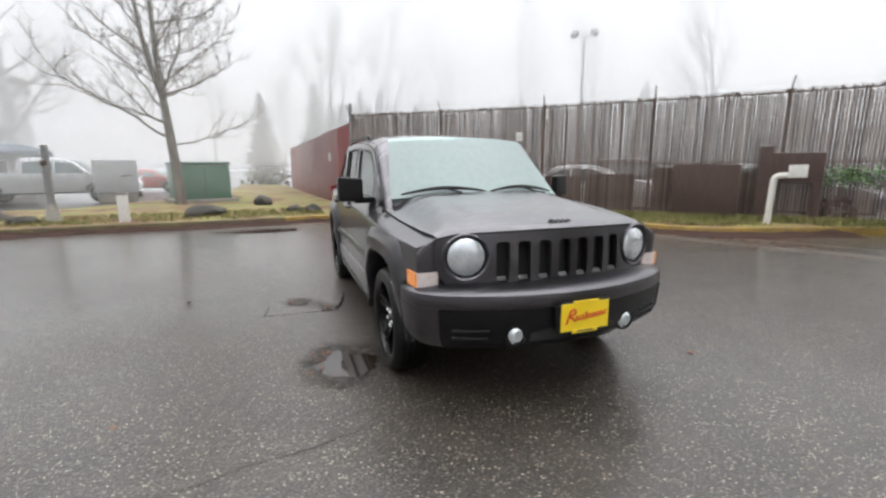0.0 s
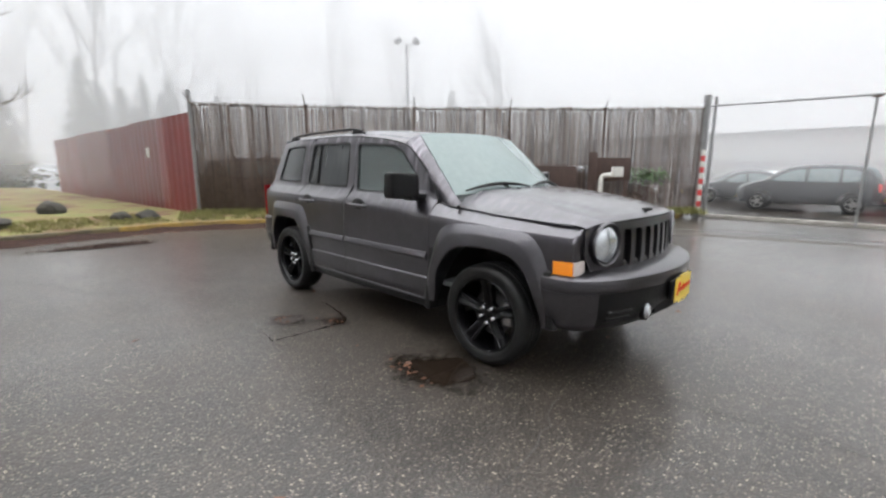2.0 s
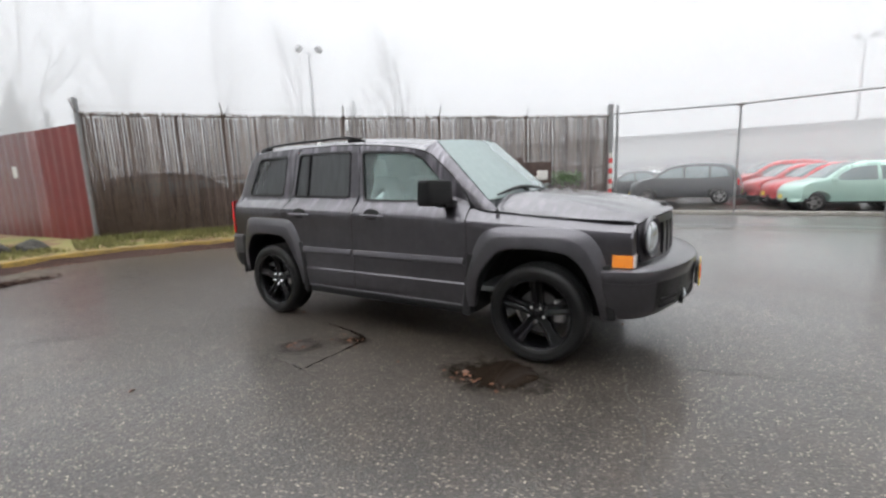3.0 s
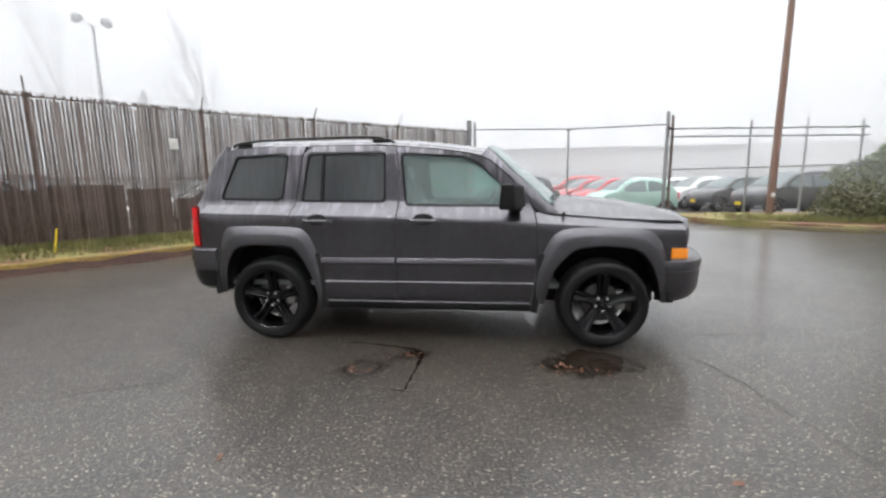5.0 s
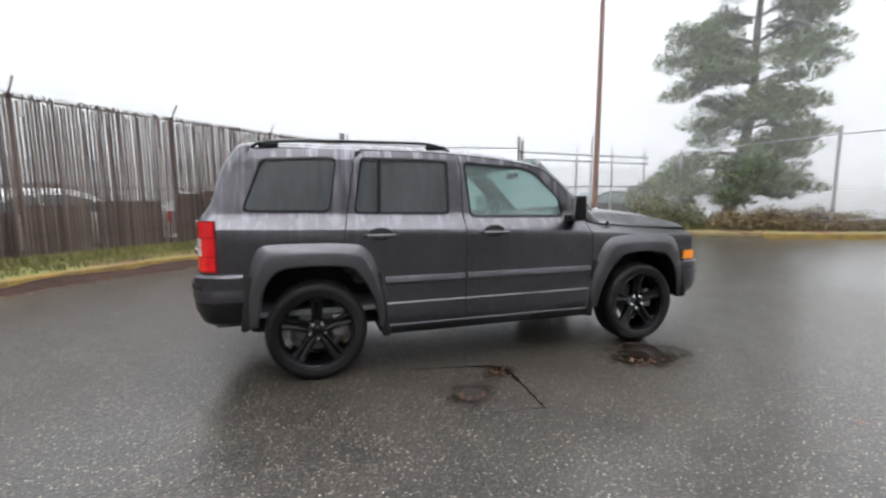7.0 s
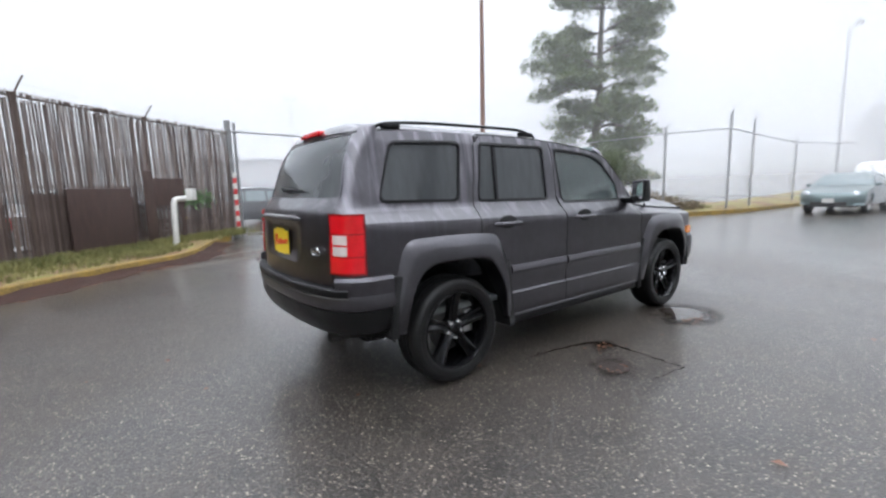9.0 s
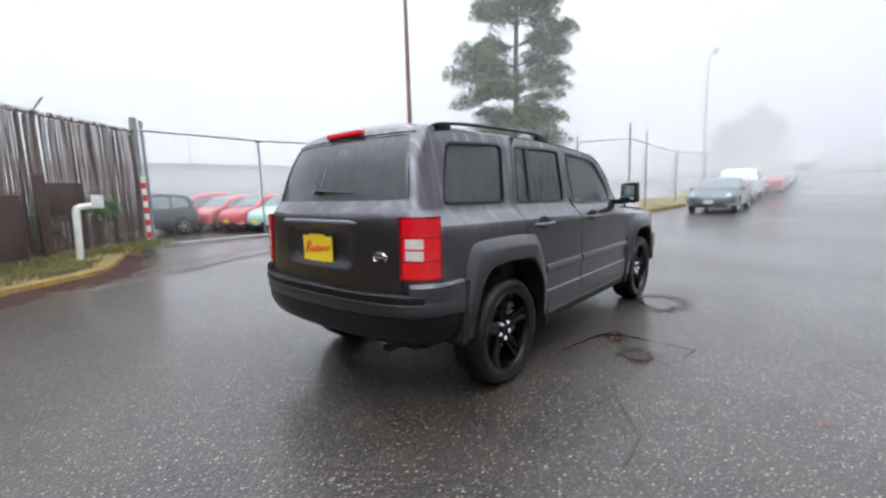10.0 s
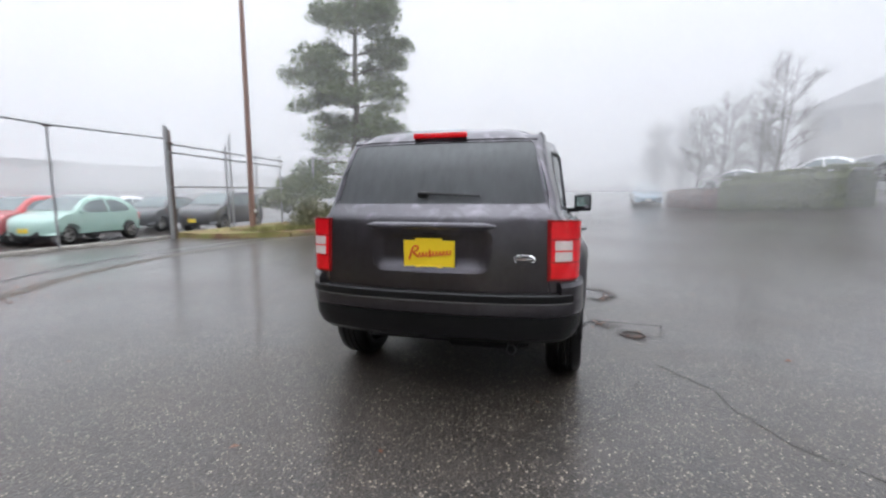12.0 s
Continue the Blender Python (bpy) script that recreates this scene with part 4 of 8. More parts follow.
def build_pine(x, y):
    """A leaning pine: long limbs that carry flat cushions of needles, with gaps of sky between the storeys."""
    rng = random.Random(11)
    g = ground_z(x, y) + 0.1
    pine = thing("pine_tree", Matrix.Translation((x, y, g)), "tall green pine with ragged layered limbs", "tree")
    e, f = Vector((0.55, -0.835, 0)), Vector((0.835, 0.55, 0))
    H = 15.0
    line = [(-0.52, -0.3), (-0.36, 1.0), (-0.16, 2.6), (0.04, 4.4), (0.02, 7.0), (0.12, 10.0), (0.16, H)]
    part("trunk", tube(dense([e * u + Vector((0, 0, z)) for u, z in line], 3), [0.27 - 0.0135 * k for k in range(19)], 12), BARK, pine)
    limbs, crown = bmesh.new(), bmesh.new()
    near = [(1.0, 3.2), (1.9, 3.9), (2.8, 3.1), (3.7, 2.0), (4.5, 2.0), (5.3, 2.8), (6.2, 3.0), (7.2, 2.3), (8.2, 1.8), (9.7, 1.7), (11.5, 1.4), (14.8, 0.3)]
    away = [(1.0, 0.8), (1.9, 2.3), (2.6, 1.9), (3.6, 2.1), (4.6, 2.2), (5.4, 2.3), (6.3, 2.3), (7.1, 2.8), (8.2, 2.2), (9.9, 2.1), (11.5, 1.6), (14.8, 0.3)]

    def cushion(c, r):
        for _ in range(int(90 + 230 * r)):
            a, q = rng.random() * math.tau, rng.random() ** 0.55
            p = c + Vector((math.cos(a) * r * q, math.sin(a) * r * q, (0.85 * r) * (1 - q * q) * rng.uniform(-0.7, 1.0) - 0.12 * q * q * r))
            d = Vector((math.cos(a) * q + rng.gauss(0, 0.5), math.sin(a) * q + rng.gauss(0, 0.5), 0.75 + rng.gauss(0, 0.35))).normalized()
            s = d.cross(Vector((rng.gauss(0, 1), rng.gauss(0, 1), rng.gauss(0, 1)))).normalized()
            ln = rng.uniform(0.11, 0.20)
            w = ln * 0.15
            crown.faces.new((crown.verts.new(p - s * w * 0.4), crown.verts.new(p + d * ln * 0.5 + s * w), crown.verts.new(p + d * ln), crown.verts.new(p + d * ln * 0.5 - s * w)))

    z = 1.3
    while z < H - 0.4:
        for k in range(7 if z < 3.2 else 6):
            az = rng.random() * math.tau if k > 1 else (math.pi if k else 0.0) + rng.gauss(0, 0.45)
            c, sn = math.cos(az), math.sin(az)
            side = ease_table(away if c > 0 else near, z)
            deep = 0.5 * (ease_table(away, z) + ease_table(near, z))
            reach = math.hypot(side * c, deep * sn) * rng.uniform(0.72, 1.05)
            d = e * c + f * sn
            u = lerp_table([(zz, uu) for uu, zz in line], z)
            root = e * u + Vector((0, 0, z))
            if k > 1 and rng.random() < 0.22:
                continue
            rise = rng.uniform(-0.26, 0.30) + 0.02 * max(0, z - 5)
            if z < 3.4:
                rise -= 0.16
            rise = max(rise, (0.35 - z) / max(reach, 0.5))
            pts = [root, root + d * reach * 0.35 + Vector((0, 0, 0.10 * reach + rise * reach * 0.2)), root + d * reach * 0.7 + Vector((0, 0, rise * reach * 0.7)), root + d * reach + Vector((0, 0, rise * reach))]
            tube(dense(pts, 3), [max(0.008, 0.06 * (1.15 - z / H) * (1 - j / 10)) for j in range(10)], 5, limbs)
            for j in range(max(2, int(reach * 3.2))):
                t = 0.34 + 0.66 * (j + rng.random()) / max(2, int(reach * 3.2))
                i = min(2, int(t * 3))
                q = pts[i].lerp(pts[i + 1], t * 3 - i)
                wide = Vector((-d.y, d.x, 0)) * rng.gauss(0, 0.36) * (0.4 + 0.30 * reach)
                tip = q + wide + Vector((0, 0, rng.uniform(-0.14, 0.36)))
                tube([q, q.lerp(tip, 0.6) - Vector((0, 0, 0.03)), tip], [0.012, 0.008, 0.004], 4, limbs)
                cushion(tip, rng.uniform(0.26, 0.66))
        z += rng.uniform(0.55, 1.0)
    tagged(part("limbs", limbs, BARK, pine), kind="stuff")
    part("crown", crown, NEEDLE, pine, "flat green needle cushions on the limbs")


build_pine(14.1, 8.4)


def fir(x, y, h, seed):
    rng = random.Random(seed)
    g = ground_z(x, y)
    tree = thing("fir_tree", Matrix.Translation((x, y, g)), "dark fir standing in the fog", "tree", "firs in the fog")
    part("trunk", tube([(0, 0, -0.2), (0, 0, h * 0.95)], [0.22, 0.03], 6), BARK_FAR, tree)
    bm = bmesh.new()
    z = h * 0.08
    while z < h:
        t = z / h
        r = (1 - t) ** 0.9 * h * 0.20 + 0.03
        for k in range(9):
            a = rng.random() * math.tau
            q = rng.uniform(0.3, 1.05)
            needle_tufts(bm, Vector((math.cos(a) * r * q, math.sin(a) * r * q, z - 0.25 * r * q)), 0.10 + 0.30 * r, 11, rng, 0.16 + 0.26 * r, 0.5, 0.5)
        z += h * 0.035
    part("crown", bm, CONIFER, tree)


for fx, fy, fh, fs in ((-62, 10, 13, 1), (-66, 14, 14, 2), (-60, 18, 11, 3), (-58, 24, 10, 4), (-52, 30, 11, 5), (-64, 6, 11.5, 6), (-47, 38, 10, 7), (-42, 45, 13, 8), (-36, 50, 9.5, 9), (-56, 34, 12, 10), (-30, 56, 11, 11), (-70, 22, 15, 12)):
    fir(fx * 0.72, fy * 0.72, fh * 0.74, fs)
row_rng = random.Random(77)
for k in range(20):
    a = radians(178 - 66 * (k + row_rng.random()) / 20)
    far = row_rng.uniform(41, 50)
    fir(math.cos(a) * far, math.sin(a) * far, row_rng.uniform(4.5, 8.5), 80 + k)


def dome_tree(x, y, h, half, seed):
    """A broad evergreen seen only as a soft mass in the fog."""
    rng = random.Random(seed)
    tree = thing("round_evergreen", Matrix.Translation((x, y, ground_z(x, y))), "broad grey-green evergreen lost in the fog", "tree")
    part("trunk", tube([(0, 0, -0.2), (0, 0, h * 0.7)], [0.25, 0.06], 7), BARK_FAR, tree)
    bm = bmesh.new()
    for k in range(110):
        t = rng.random() ** 0.8
        r = half * (1 - t ** 2.2) ** 0.6 * rng.uniform(0.35, 1.1)
        a = rng.random() * math.tau
        needle_tufts(bm, Vector((math.cos(a) * r, math.sin(a) * r, 0.6 + t * (h - 0.6))), 0.7, 26, rng, 0.5, 0.7)
    part("crown", bm, CONIFER, tree)


dome_tree(63.0, 3.6, 6.6, 2.9, 21)
dome_tree(67.0, 7.2, 4.6, 2.6, 22)
for fx, fy, fh, fs in ((-34.2, 1.6, 8.2, 91), (-33.0, 5.8, 6.4, 92), (-35.5, -2.6, 7.4, 93), (-36.0, 4.0, 7.0, 94)):
    fir(fx, fy, fh, fs)
# unseen conifers across the street, mirrored by the car's windows, to darken its sides
for fx, fy, fh, fs in ((-15, -21.5, 8, 61), (-9.5, -23, 10, 62), (-4.5, -21.8, 7.5, 63), (0.5, -23.2, 11, 64), (6.0, -22.4, 8.5, 65), (11.0, -23.5, 10, 66)):
    fir(fx, fy, fh, fs)


def street_tree(x, y, seed, size=1.0, label="leafless street tree standing in the verge", bark=None):
    """A bare roadside tree: a trunk that forks, limbs that leave it flat and curve upwards, and fine twigs."""
    rng = random.Random(seed)
    tree = thing("bare_tree", Matrix.Translation((x, y, ground_z(x, y))), label, "tree")
    bark = bark or BARK
    trunk, crown = bmesh.new(), bmesh.new()
    lead = [(0, 0, -0.2), (0.0, 0.0, 1.0), (0.02, -0.10, 2.6), (0.02, -0.20, 4.2), (0.0, -0.24, 6.0), (0.05, -0.26, 8.5), (0.0, -0.3, 12.0)]
    tube(dense(lead, 3), [0.19 - 0.0092 * k for k in range(19)], 12, trunk)
    fork = [(0.0, -0.19, 3.7), (0.1, -0.48, 5.0), (0.05, -0.66, 6.6), (0.1, -0.85, 8.6), (0.0, -1.1, 11.5)]
    tube(dense(fork, 3), [0.10 - 0.007 * k for k in range(13)], 9, trunk)

    def curved(p, d, length, r, lift, n, wob):
        pts, dd = [p.copy()], d.copy()
        for k in range(n):
            dd = (dd + Vector((rng.gauss(0, wob), rng.gauss(0, wob), rng.gauss(0, wob) + lift))).normalized()
            pts.append(pts[-1] + dd * length / n)
        return pts, [r * (1 - 0.82 * k / n) for k in range(n + 1)]

    for k in range(36):
        t = (k + rng.random()) / 36
        z = 2.0 + 8.2 * t ** 1.15
        src = lead if k % 3 else fork
        z = max(z, src[0][2] + 0.1)
        i = max(j for j in range(len(src) - 1) if src[j][2] <= z)
        p = Vector(src[i]).lerp(Vector(src[i + 1]), (z - src[i][2]) / (src[i + 1][2] - src[i][2]))
        a = k * 2.4 + rng.gauss(0, 0.35)
        tilt = rng.uniform(0.15, 0.55)
        d = Vector((math.cos(a) * math.cos(tilt), math.sin(a) * math.cos(tilt), math.sin(tilt)))
        length = rng.uniform(2.6, 4.3) * (1.05 - 0.45 * t)
        pts, radii = curved(p, d, length, rng.uniform(0.028, 0.050) * (1.0 - 0.4 * t), 0.10, 8, 0.13)
        tube(pts, radii, 6, crown)
        for j in range(11):
            u = 0.18 + 0.82 * (j + rng.random()) / 11
            i = min(7, int(u * 8))
            q = pts[i].lerp(pts[i + 1], u * 8 - i)
            ax = (pts[i + 1] - pts[i]).normalized()
            side = ax.cross(Vector((rng.gauss(0, 0.5), rng.gauss(0, 0.5), 1))).normalized() * (1 if j % 2 else -1)
            d2 = (ax * 0.75 + side * rng.uniform(0.5, 0.9) + Vector((0, 0, 0.12))).normalized()
            sub_pts, sub_r = curved(q, d2, rng.uniform(0.7, 1.5) * (1.15 - 0.5 * u), 0.017, 0.08, 5, 0.18)
            tube(sub_pts, sub_r, 4, crown)
            for m in range(6):
                w = 0.2 + 0.8 * (m + rng.random()) / 6
                i2 = min(4, int(w * 5))
                s = sub_pts[i2].lerp(sub_pts[i2 + 1], w * 5 - i2)
                ax2 = (sub_pts[i2 + 1] - sub_pts[i2]).normalized()
                d3 = (ax2 * 0.7 + Vector((rng.gauss(0, 0.5), rng.gauss(0, 0.5), rng.gauss(0.25, 0.4)))).normalized()
                tw, tr = curved(s, d3, rng.uniform(0.25, 0.6), 0.009, 0.04, 3, 0.25)
                tube(tw, tr, 3, crown)
    for bm in (trunk, crown):
        bmesh.ops.scale(bm, vec=(size, size, size), verts=bm.verts[:])
    part("trunk", trunk, bark, tree)
    part("crown", crown, bark, tree, "leafless crown of fine branches")
    return tree


street_tree(-13.4, -4.75, 3)

bare_tree(-26, -14.5, 5, 12, 0.25, 4, "leafless tree in the fog", BARK_FAR, twigs=4, up=0.5)
for tx, ty, th, ts in ((-48, 4, 17, 31), (-52, 12, 19, 32), (-50, 20, 18, 33), (-44, 27, 20, 34), (-38, 34, 17, 35), (-57, -1, 14, 36), (-60, -9, 15, 37), (-30, 42, 16, 38)):
    bare_tree(tx, ty, ts, th, 0.22, 3, "leafless tree in the fog", BARK_FAR, spread=0.7, up=0.9, least=0.012, kids0=14)
street_tree(21.0, -11.0, 41, 0.62, "leafless young tree by the hedge", BARK_FAR)
for tx, ty, th, ts in ((26.5, -9.0, 9.5, 42), (27.5, -10.6, 10.5, 43), (24.6, -11.6, 9.0, 44), (30.0, -9.4, 9.5, 45), (33.5, -9.8, 10, 46), (37.5, -10.5, 10, 47), (29.5, -12.5, 11, 48), (35.5, -8.2, 9, 49), (38.0, -8.8, 10, 50), (41, -9.2, 10, 51)):
    street_tree(tx, ty, ts, th * 0.056, "leafless tree behind the hedge", BARK_FAR)
# unseen tall leafless trees across the street, for windows and wet paint to mirror
row = random.Random(19)
for k in range(9):
    bare_tree(-15 + k * 3.0 + row.uniform(-0.9, 0.9), -16.5 - row.random() * 3.0, 120 + k, row.uniform(11, 17), row.uniform(0.13, 0.2), 2, "tall leafless tree across the street", BARK, spread=0.55, up=0.9, least=0.02, kids0=15)


def shrub(x, y, rx, ry, h, seed, material, label, count=900, leaf=0.07):
    rng = random.Random(seed)
    g = ground_z(x, y)
    bush = thing("shrub", Matrix.Translation((x, y, g + 0.1)), label, "shrub", "shrubs under the pine")
    stems, leaves = bmesh.new(), bmesh.new()
    for k in range(14):
        a = rng.random() * math.tau
        e = Vector((math.cos(a) * rx * rng.uniform(0.2, 0.9), math.sin(a) * ry * rng.uniform(0.2, 0.9), h * rng.uniform(0.6, 1)))
        tube([(0, 0, -0.1), (e.x * 0.4, e.y * 0.4, e.z * 0.5), e], [0.02, 0.014, 0.005], 4, stems)
    for k in range(count // 12):
        d = Vector((rng.gauss(0, 1), rng.gauss(0, 1), abs(rng.gauss(0, 0.8)))).normalized() * rng.uniform(0.55, 1.05)
        needle_tufts(leaves, Vector((d.x * rx, d.y * ry, max(0.06, d.z * h))), 0.2, 12, rng, leaf * 1.6, 0.7)
    part("stems", stems, BARK, bush)
    part("leaves", leaves, material, bush)


DRY_BRUSH = surface("dry_brush_leaves", (0.085, 0.060, 0.034), (0.23, 0.175, 0.095), 3, 0.65, spec=0.2)
for k, (sx, sy, rx, ry, sh) in enumerate(((9.55, 8.0, 0.85, 0.75, 1.05), (10.5, 7.6, 0.75, 0.7, 0.85))):
    shrub(sx, sy, rx, ry, sh, 60 + k, SHRUB, "dense green shrub beside the pole", 4200, 0.06)
for k, (sx, sy, rx, ry, sh) in enumerate(((11.5, 6.6, 0.9, 0.7, 0.60), (12.6, 6.1, 1.0, 0.7, 0.70), (13.9, 5.6, 1.1, 0.7, 0.72), (15.3, 5.4, 1.1, 0.8, 0.5))):
    shrub(sx, sy, rx, ry, sh, 70 + k, DRY_BRUSH, "brown half-dead brush under the pine", 2600, 0.07)
    shrub(sx + 0.3, sy + 0.5, rx * 0.7, ry * 0.7, sh * 0.95, 80 + k, SHRUB, "low green brush under the pine", 1200, 0.07)


# ---- the parked SUV ----
WB, TYRE_R, HUB_Y = 1.3175, 0.338, 0.80
CREASE = [(-2.1, 1.047), (-0.8, 1.02), (0.45, 0.99), (0.87, 0.955), (1.5, 0.918), (2.0, 0.895)]
LEDGE = [(-2.1, 1.105), (0.70, 1.088), (0.80, 1.045), (0.90, 1.018), (1.33, 0.985), (1.76, 0.957), (2.0, 0.945)]
ROOF_DROP = [(-1.85, -0.034), (-1.7, -0.018), (-1.41, -0.006), (-0.9, 0.0), (-0.5, -0.004), (-0.2, -0.022), (0.05, -0.045), (0.26, -0.075), (0.45, -0.118), (0.6, -0.17)]


def suv_side(x, z):
    """Half the width of the body at x, z."""
    zc, zl = lerp_table(CREASE, x), lerp_table(LEDGE, x)
    in_ledge = lerp_table([(0.7, 0.772), (0.95, 0.742)], x)
    if z <= zc:
        f = ease_table([(0.28, 0.80), (0.335, 0.848), (0.36, 0.862), (0.497, 0.868), (0.507, 0.857), (0.62, 0.862), (zc - 0.03, 0.866), (zc, 0.858)], z)
    elif z <= zl:
        f = 0.858 + (in_ledge - 0.858) * (z - zc) / (zl - zc)
    else:
        f = lerp_table([(zl, in_ledge), (zl + 0.03, in_ledge - 0.016), (1.49, 0.702), (1.56, 0.676), (1.62, 0.64)], z)
    taper = 0.075 * max(0, x - 1.0) ** 2 + 0.06 * max(0, -x - 1.0) ** 2 + (0.04 * smooth01(1.1, 1.5, z) if x < -1.2 else 0) * smooth01(-1.2, -1.9, x)
    return f - taper


def to_flat(p):
    """Side view to a flat in which the crease and the ledge run level, so that cuts lie along them."""
    x, z = p
    zc, zl = lerp_table(CREASE, x), lerp_table(LEDGE, x)
    if z <= 0.7:
        return (x, z)
    if z <= zc:
        return (x, 0.7 + (z - 0.7) / (zc - 0.7) * 0.3)
    if z <= zl:
        return (x, 1.0 + (z - zc) / (zl - zc) * 0.08)
    return (x, 1.08 + (z - zl))


def from_flat(x, f):
    zc, zl = lerp_table(CREASE, x), lerp_table(LEDGE, x)
    if f <= 0.7:
        return f
    if f <= 1.0:
        return 0.7 + (f - 0.7) / 0.3 * (zc - 0.7)
    if f <= 1.08:
        return zc + (f - 1.0) / 0.08 * (zl - zc)
    return zl + f - 1.08


def on_side(sign):
    return lambda x, z: Vector((x, sign * suv_side(x, z), z))


def on_flat_side(sign):
    return lambda x, f: Vector((x, sign * suv_side(x, from_flat(x, f)), from_flat(x, f)))


def roof_edge(x):
    return 1.575 + lerp_table(ROOF_DROP, x)


FLARE_R_OUT = [(-1.79, 0.40), (-1.775, 0.50), (-1.745, 0.67), (-1.70, 0.845), (-1.655, 0.918), (-1.57, 0.938), (-1.32, 0.940), (-1.08, 0.932), (-0.985, 0.905), (-0.92, 0.80), (-0.885, 0.66), (-0.86, 0.52), (-0.83, 0.345)]
FLARE_R_IN = [(-1.69, 0.40), (-1.675, 0.50), (-1.65, 0.62), (-1.59, 0.73), (-1.52, 0.778), (-1.43, 0.79), (-1.32, 0.793), (-1.18, 0.788), (-1.08, 0.768), (-1.005, 0.684), (-0.96, 0.60), (-0.925, 0.51), (-0.895, 0.345)]
FLARE_F_OUT = [(0.765, 0.345), (0.79, 0.48), (0.83, 0.637), (0.905, 0.825), (0.985, 0.902), (1.11, 0.922), (1.33, 0.924), (1.58, 0.912), (1.69, 0.845), (1.745, 0.73), (1.775, 0.625), (1.80, 0.50), (1.82, 0.36)]
FLARE_F_IN = [(0.875, 0.345), (0.90, 0.46), (0.94, 0.595), (1.035, 0.72), (1.115, 0.770), (1.21, 0.785), (1.33, 0.788), (1.47, 0.775), (1.55, 0.747), (1.625, 0.67), (1.665, 0.59), (1.70, 0.495), (1.735, 0.36)]


def mixed(a, b, t):
    return [(p[0] * (1 - t) + q[0] * t, p[1] * (1 - t) + q[1] * t) for p, q in zip(a, b)]


def flare(outer, inner, sign):
    outer, inner = dense(outer, 4), dense(inner, 4)
    bm = bmesh.new()
    rows = []
    for o, i in zip(outer, inner):
        base = suv_side(*o)
        row = []
        for t, d in ((-0.01, -0.03), (0.0, 0.000), (0.03, 0.006), (0.40, 0.037), (0.47, 0.041), (0.95, 0.045), (1.0, 0.040), (1.02, 0.03), (1.02, -0.10)):
            x, z = o[0] * (1 - t) + i[0] * t, o[1] * (1 - t) + i[1] * t
            ref = max(min(base, 0.862 - 0.05 * max(0, abs(x) - 1.3) ** 2), suv_side(x, 0.86) - 0.004)
            row.append(bm.verts.new((x, sign * (ref + d * (0.30 + 0.70 * smooth01(0.36, 0.62, z))), z)))
        rows.append(row)
    for a, b in zip(rows, rows[1:]):
        for k in range(len(a) - 1):
            bm.faces.new((a[k], a[k + 1], b[k + 1], b[k]))
    for end in (rows[0], rows[-1]):
        bm.faces.new(end)
    return bm


def rear_x(y, z):
    """The tailgate's surface."""
    lean = ease_table([(0.6, -2.128), (0.8, -2.120), (1.06, -2.106), (1.10, -2.100), (1.185, -2.040), (1.38, -1.972), (1.5, -1.91), (1.58, -1.84), (1.62, -1.78)], z)
    return lean + 0.17 * abs(y / 0.7) ** 2.4 * 0.55


def nose_x(y, z):
    return 2.05 - 0.27 * y * y - 0.10 * max(0, z - 0.86)


def hood_z(x, y):
    a = abs(y)
    centre = ease_table([(0.9, 1.14), (1.14, 1.125), (1.42, 1.10), (1.65, 1.070), (1.85, 1.038), (1.95, 1.019), (2.02, 1.004), (2.06, 0.994)], x)
    edge = lerp_table(LEDGE, x) + 0.008
    t = smooth01(0.46 + 0.12 * smooth01(1.3, 1.95, x), 0.765, a)
    bulge = 0.012 * smooth01(0.47, 0.41, a) * smooth01(0.98, 1.1, x) * smooth01(1.98, 1.75, x)
    return (centre + bulge - 0.02 * (a / 0.7) ** 2) * (1 - t) + min(edge, centre) * t


def sweep(path, section, bm=None):
    """A section of (outward, z) swept along a plan path, its ends closed."""
    bm = bm or bmesh.new()
    rows = []
    for i, p in enumerate(path):
        d = (Vector(path[min(i + 1, len(path) - 1)]) - Vector(path[max(i - 1, 0)])).normalized()
        out = Vector((d.y, -d.x))
        rows.append([bm.verts.new((p[0] + out.x * o, p[1] + out.y * o, z)) for o, z in section])
    for a, b in zip(rows, rows[1:]):
        for k in range(len(section) - 1):
            bm.faces.new((a[k], a[k + 1], b[k + 1], b[k]))
    bm.faces.new(rows[0][::-1])
    bm.faces.new(rows[-1])
    return bm


def mirrored(pts):
    return pts + [(x, -y) for x, y in reversed(pts) if abs(y) > 1e-6]


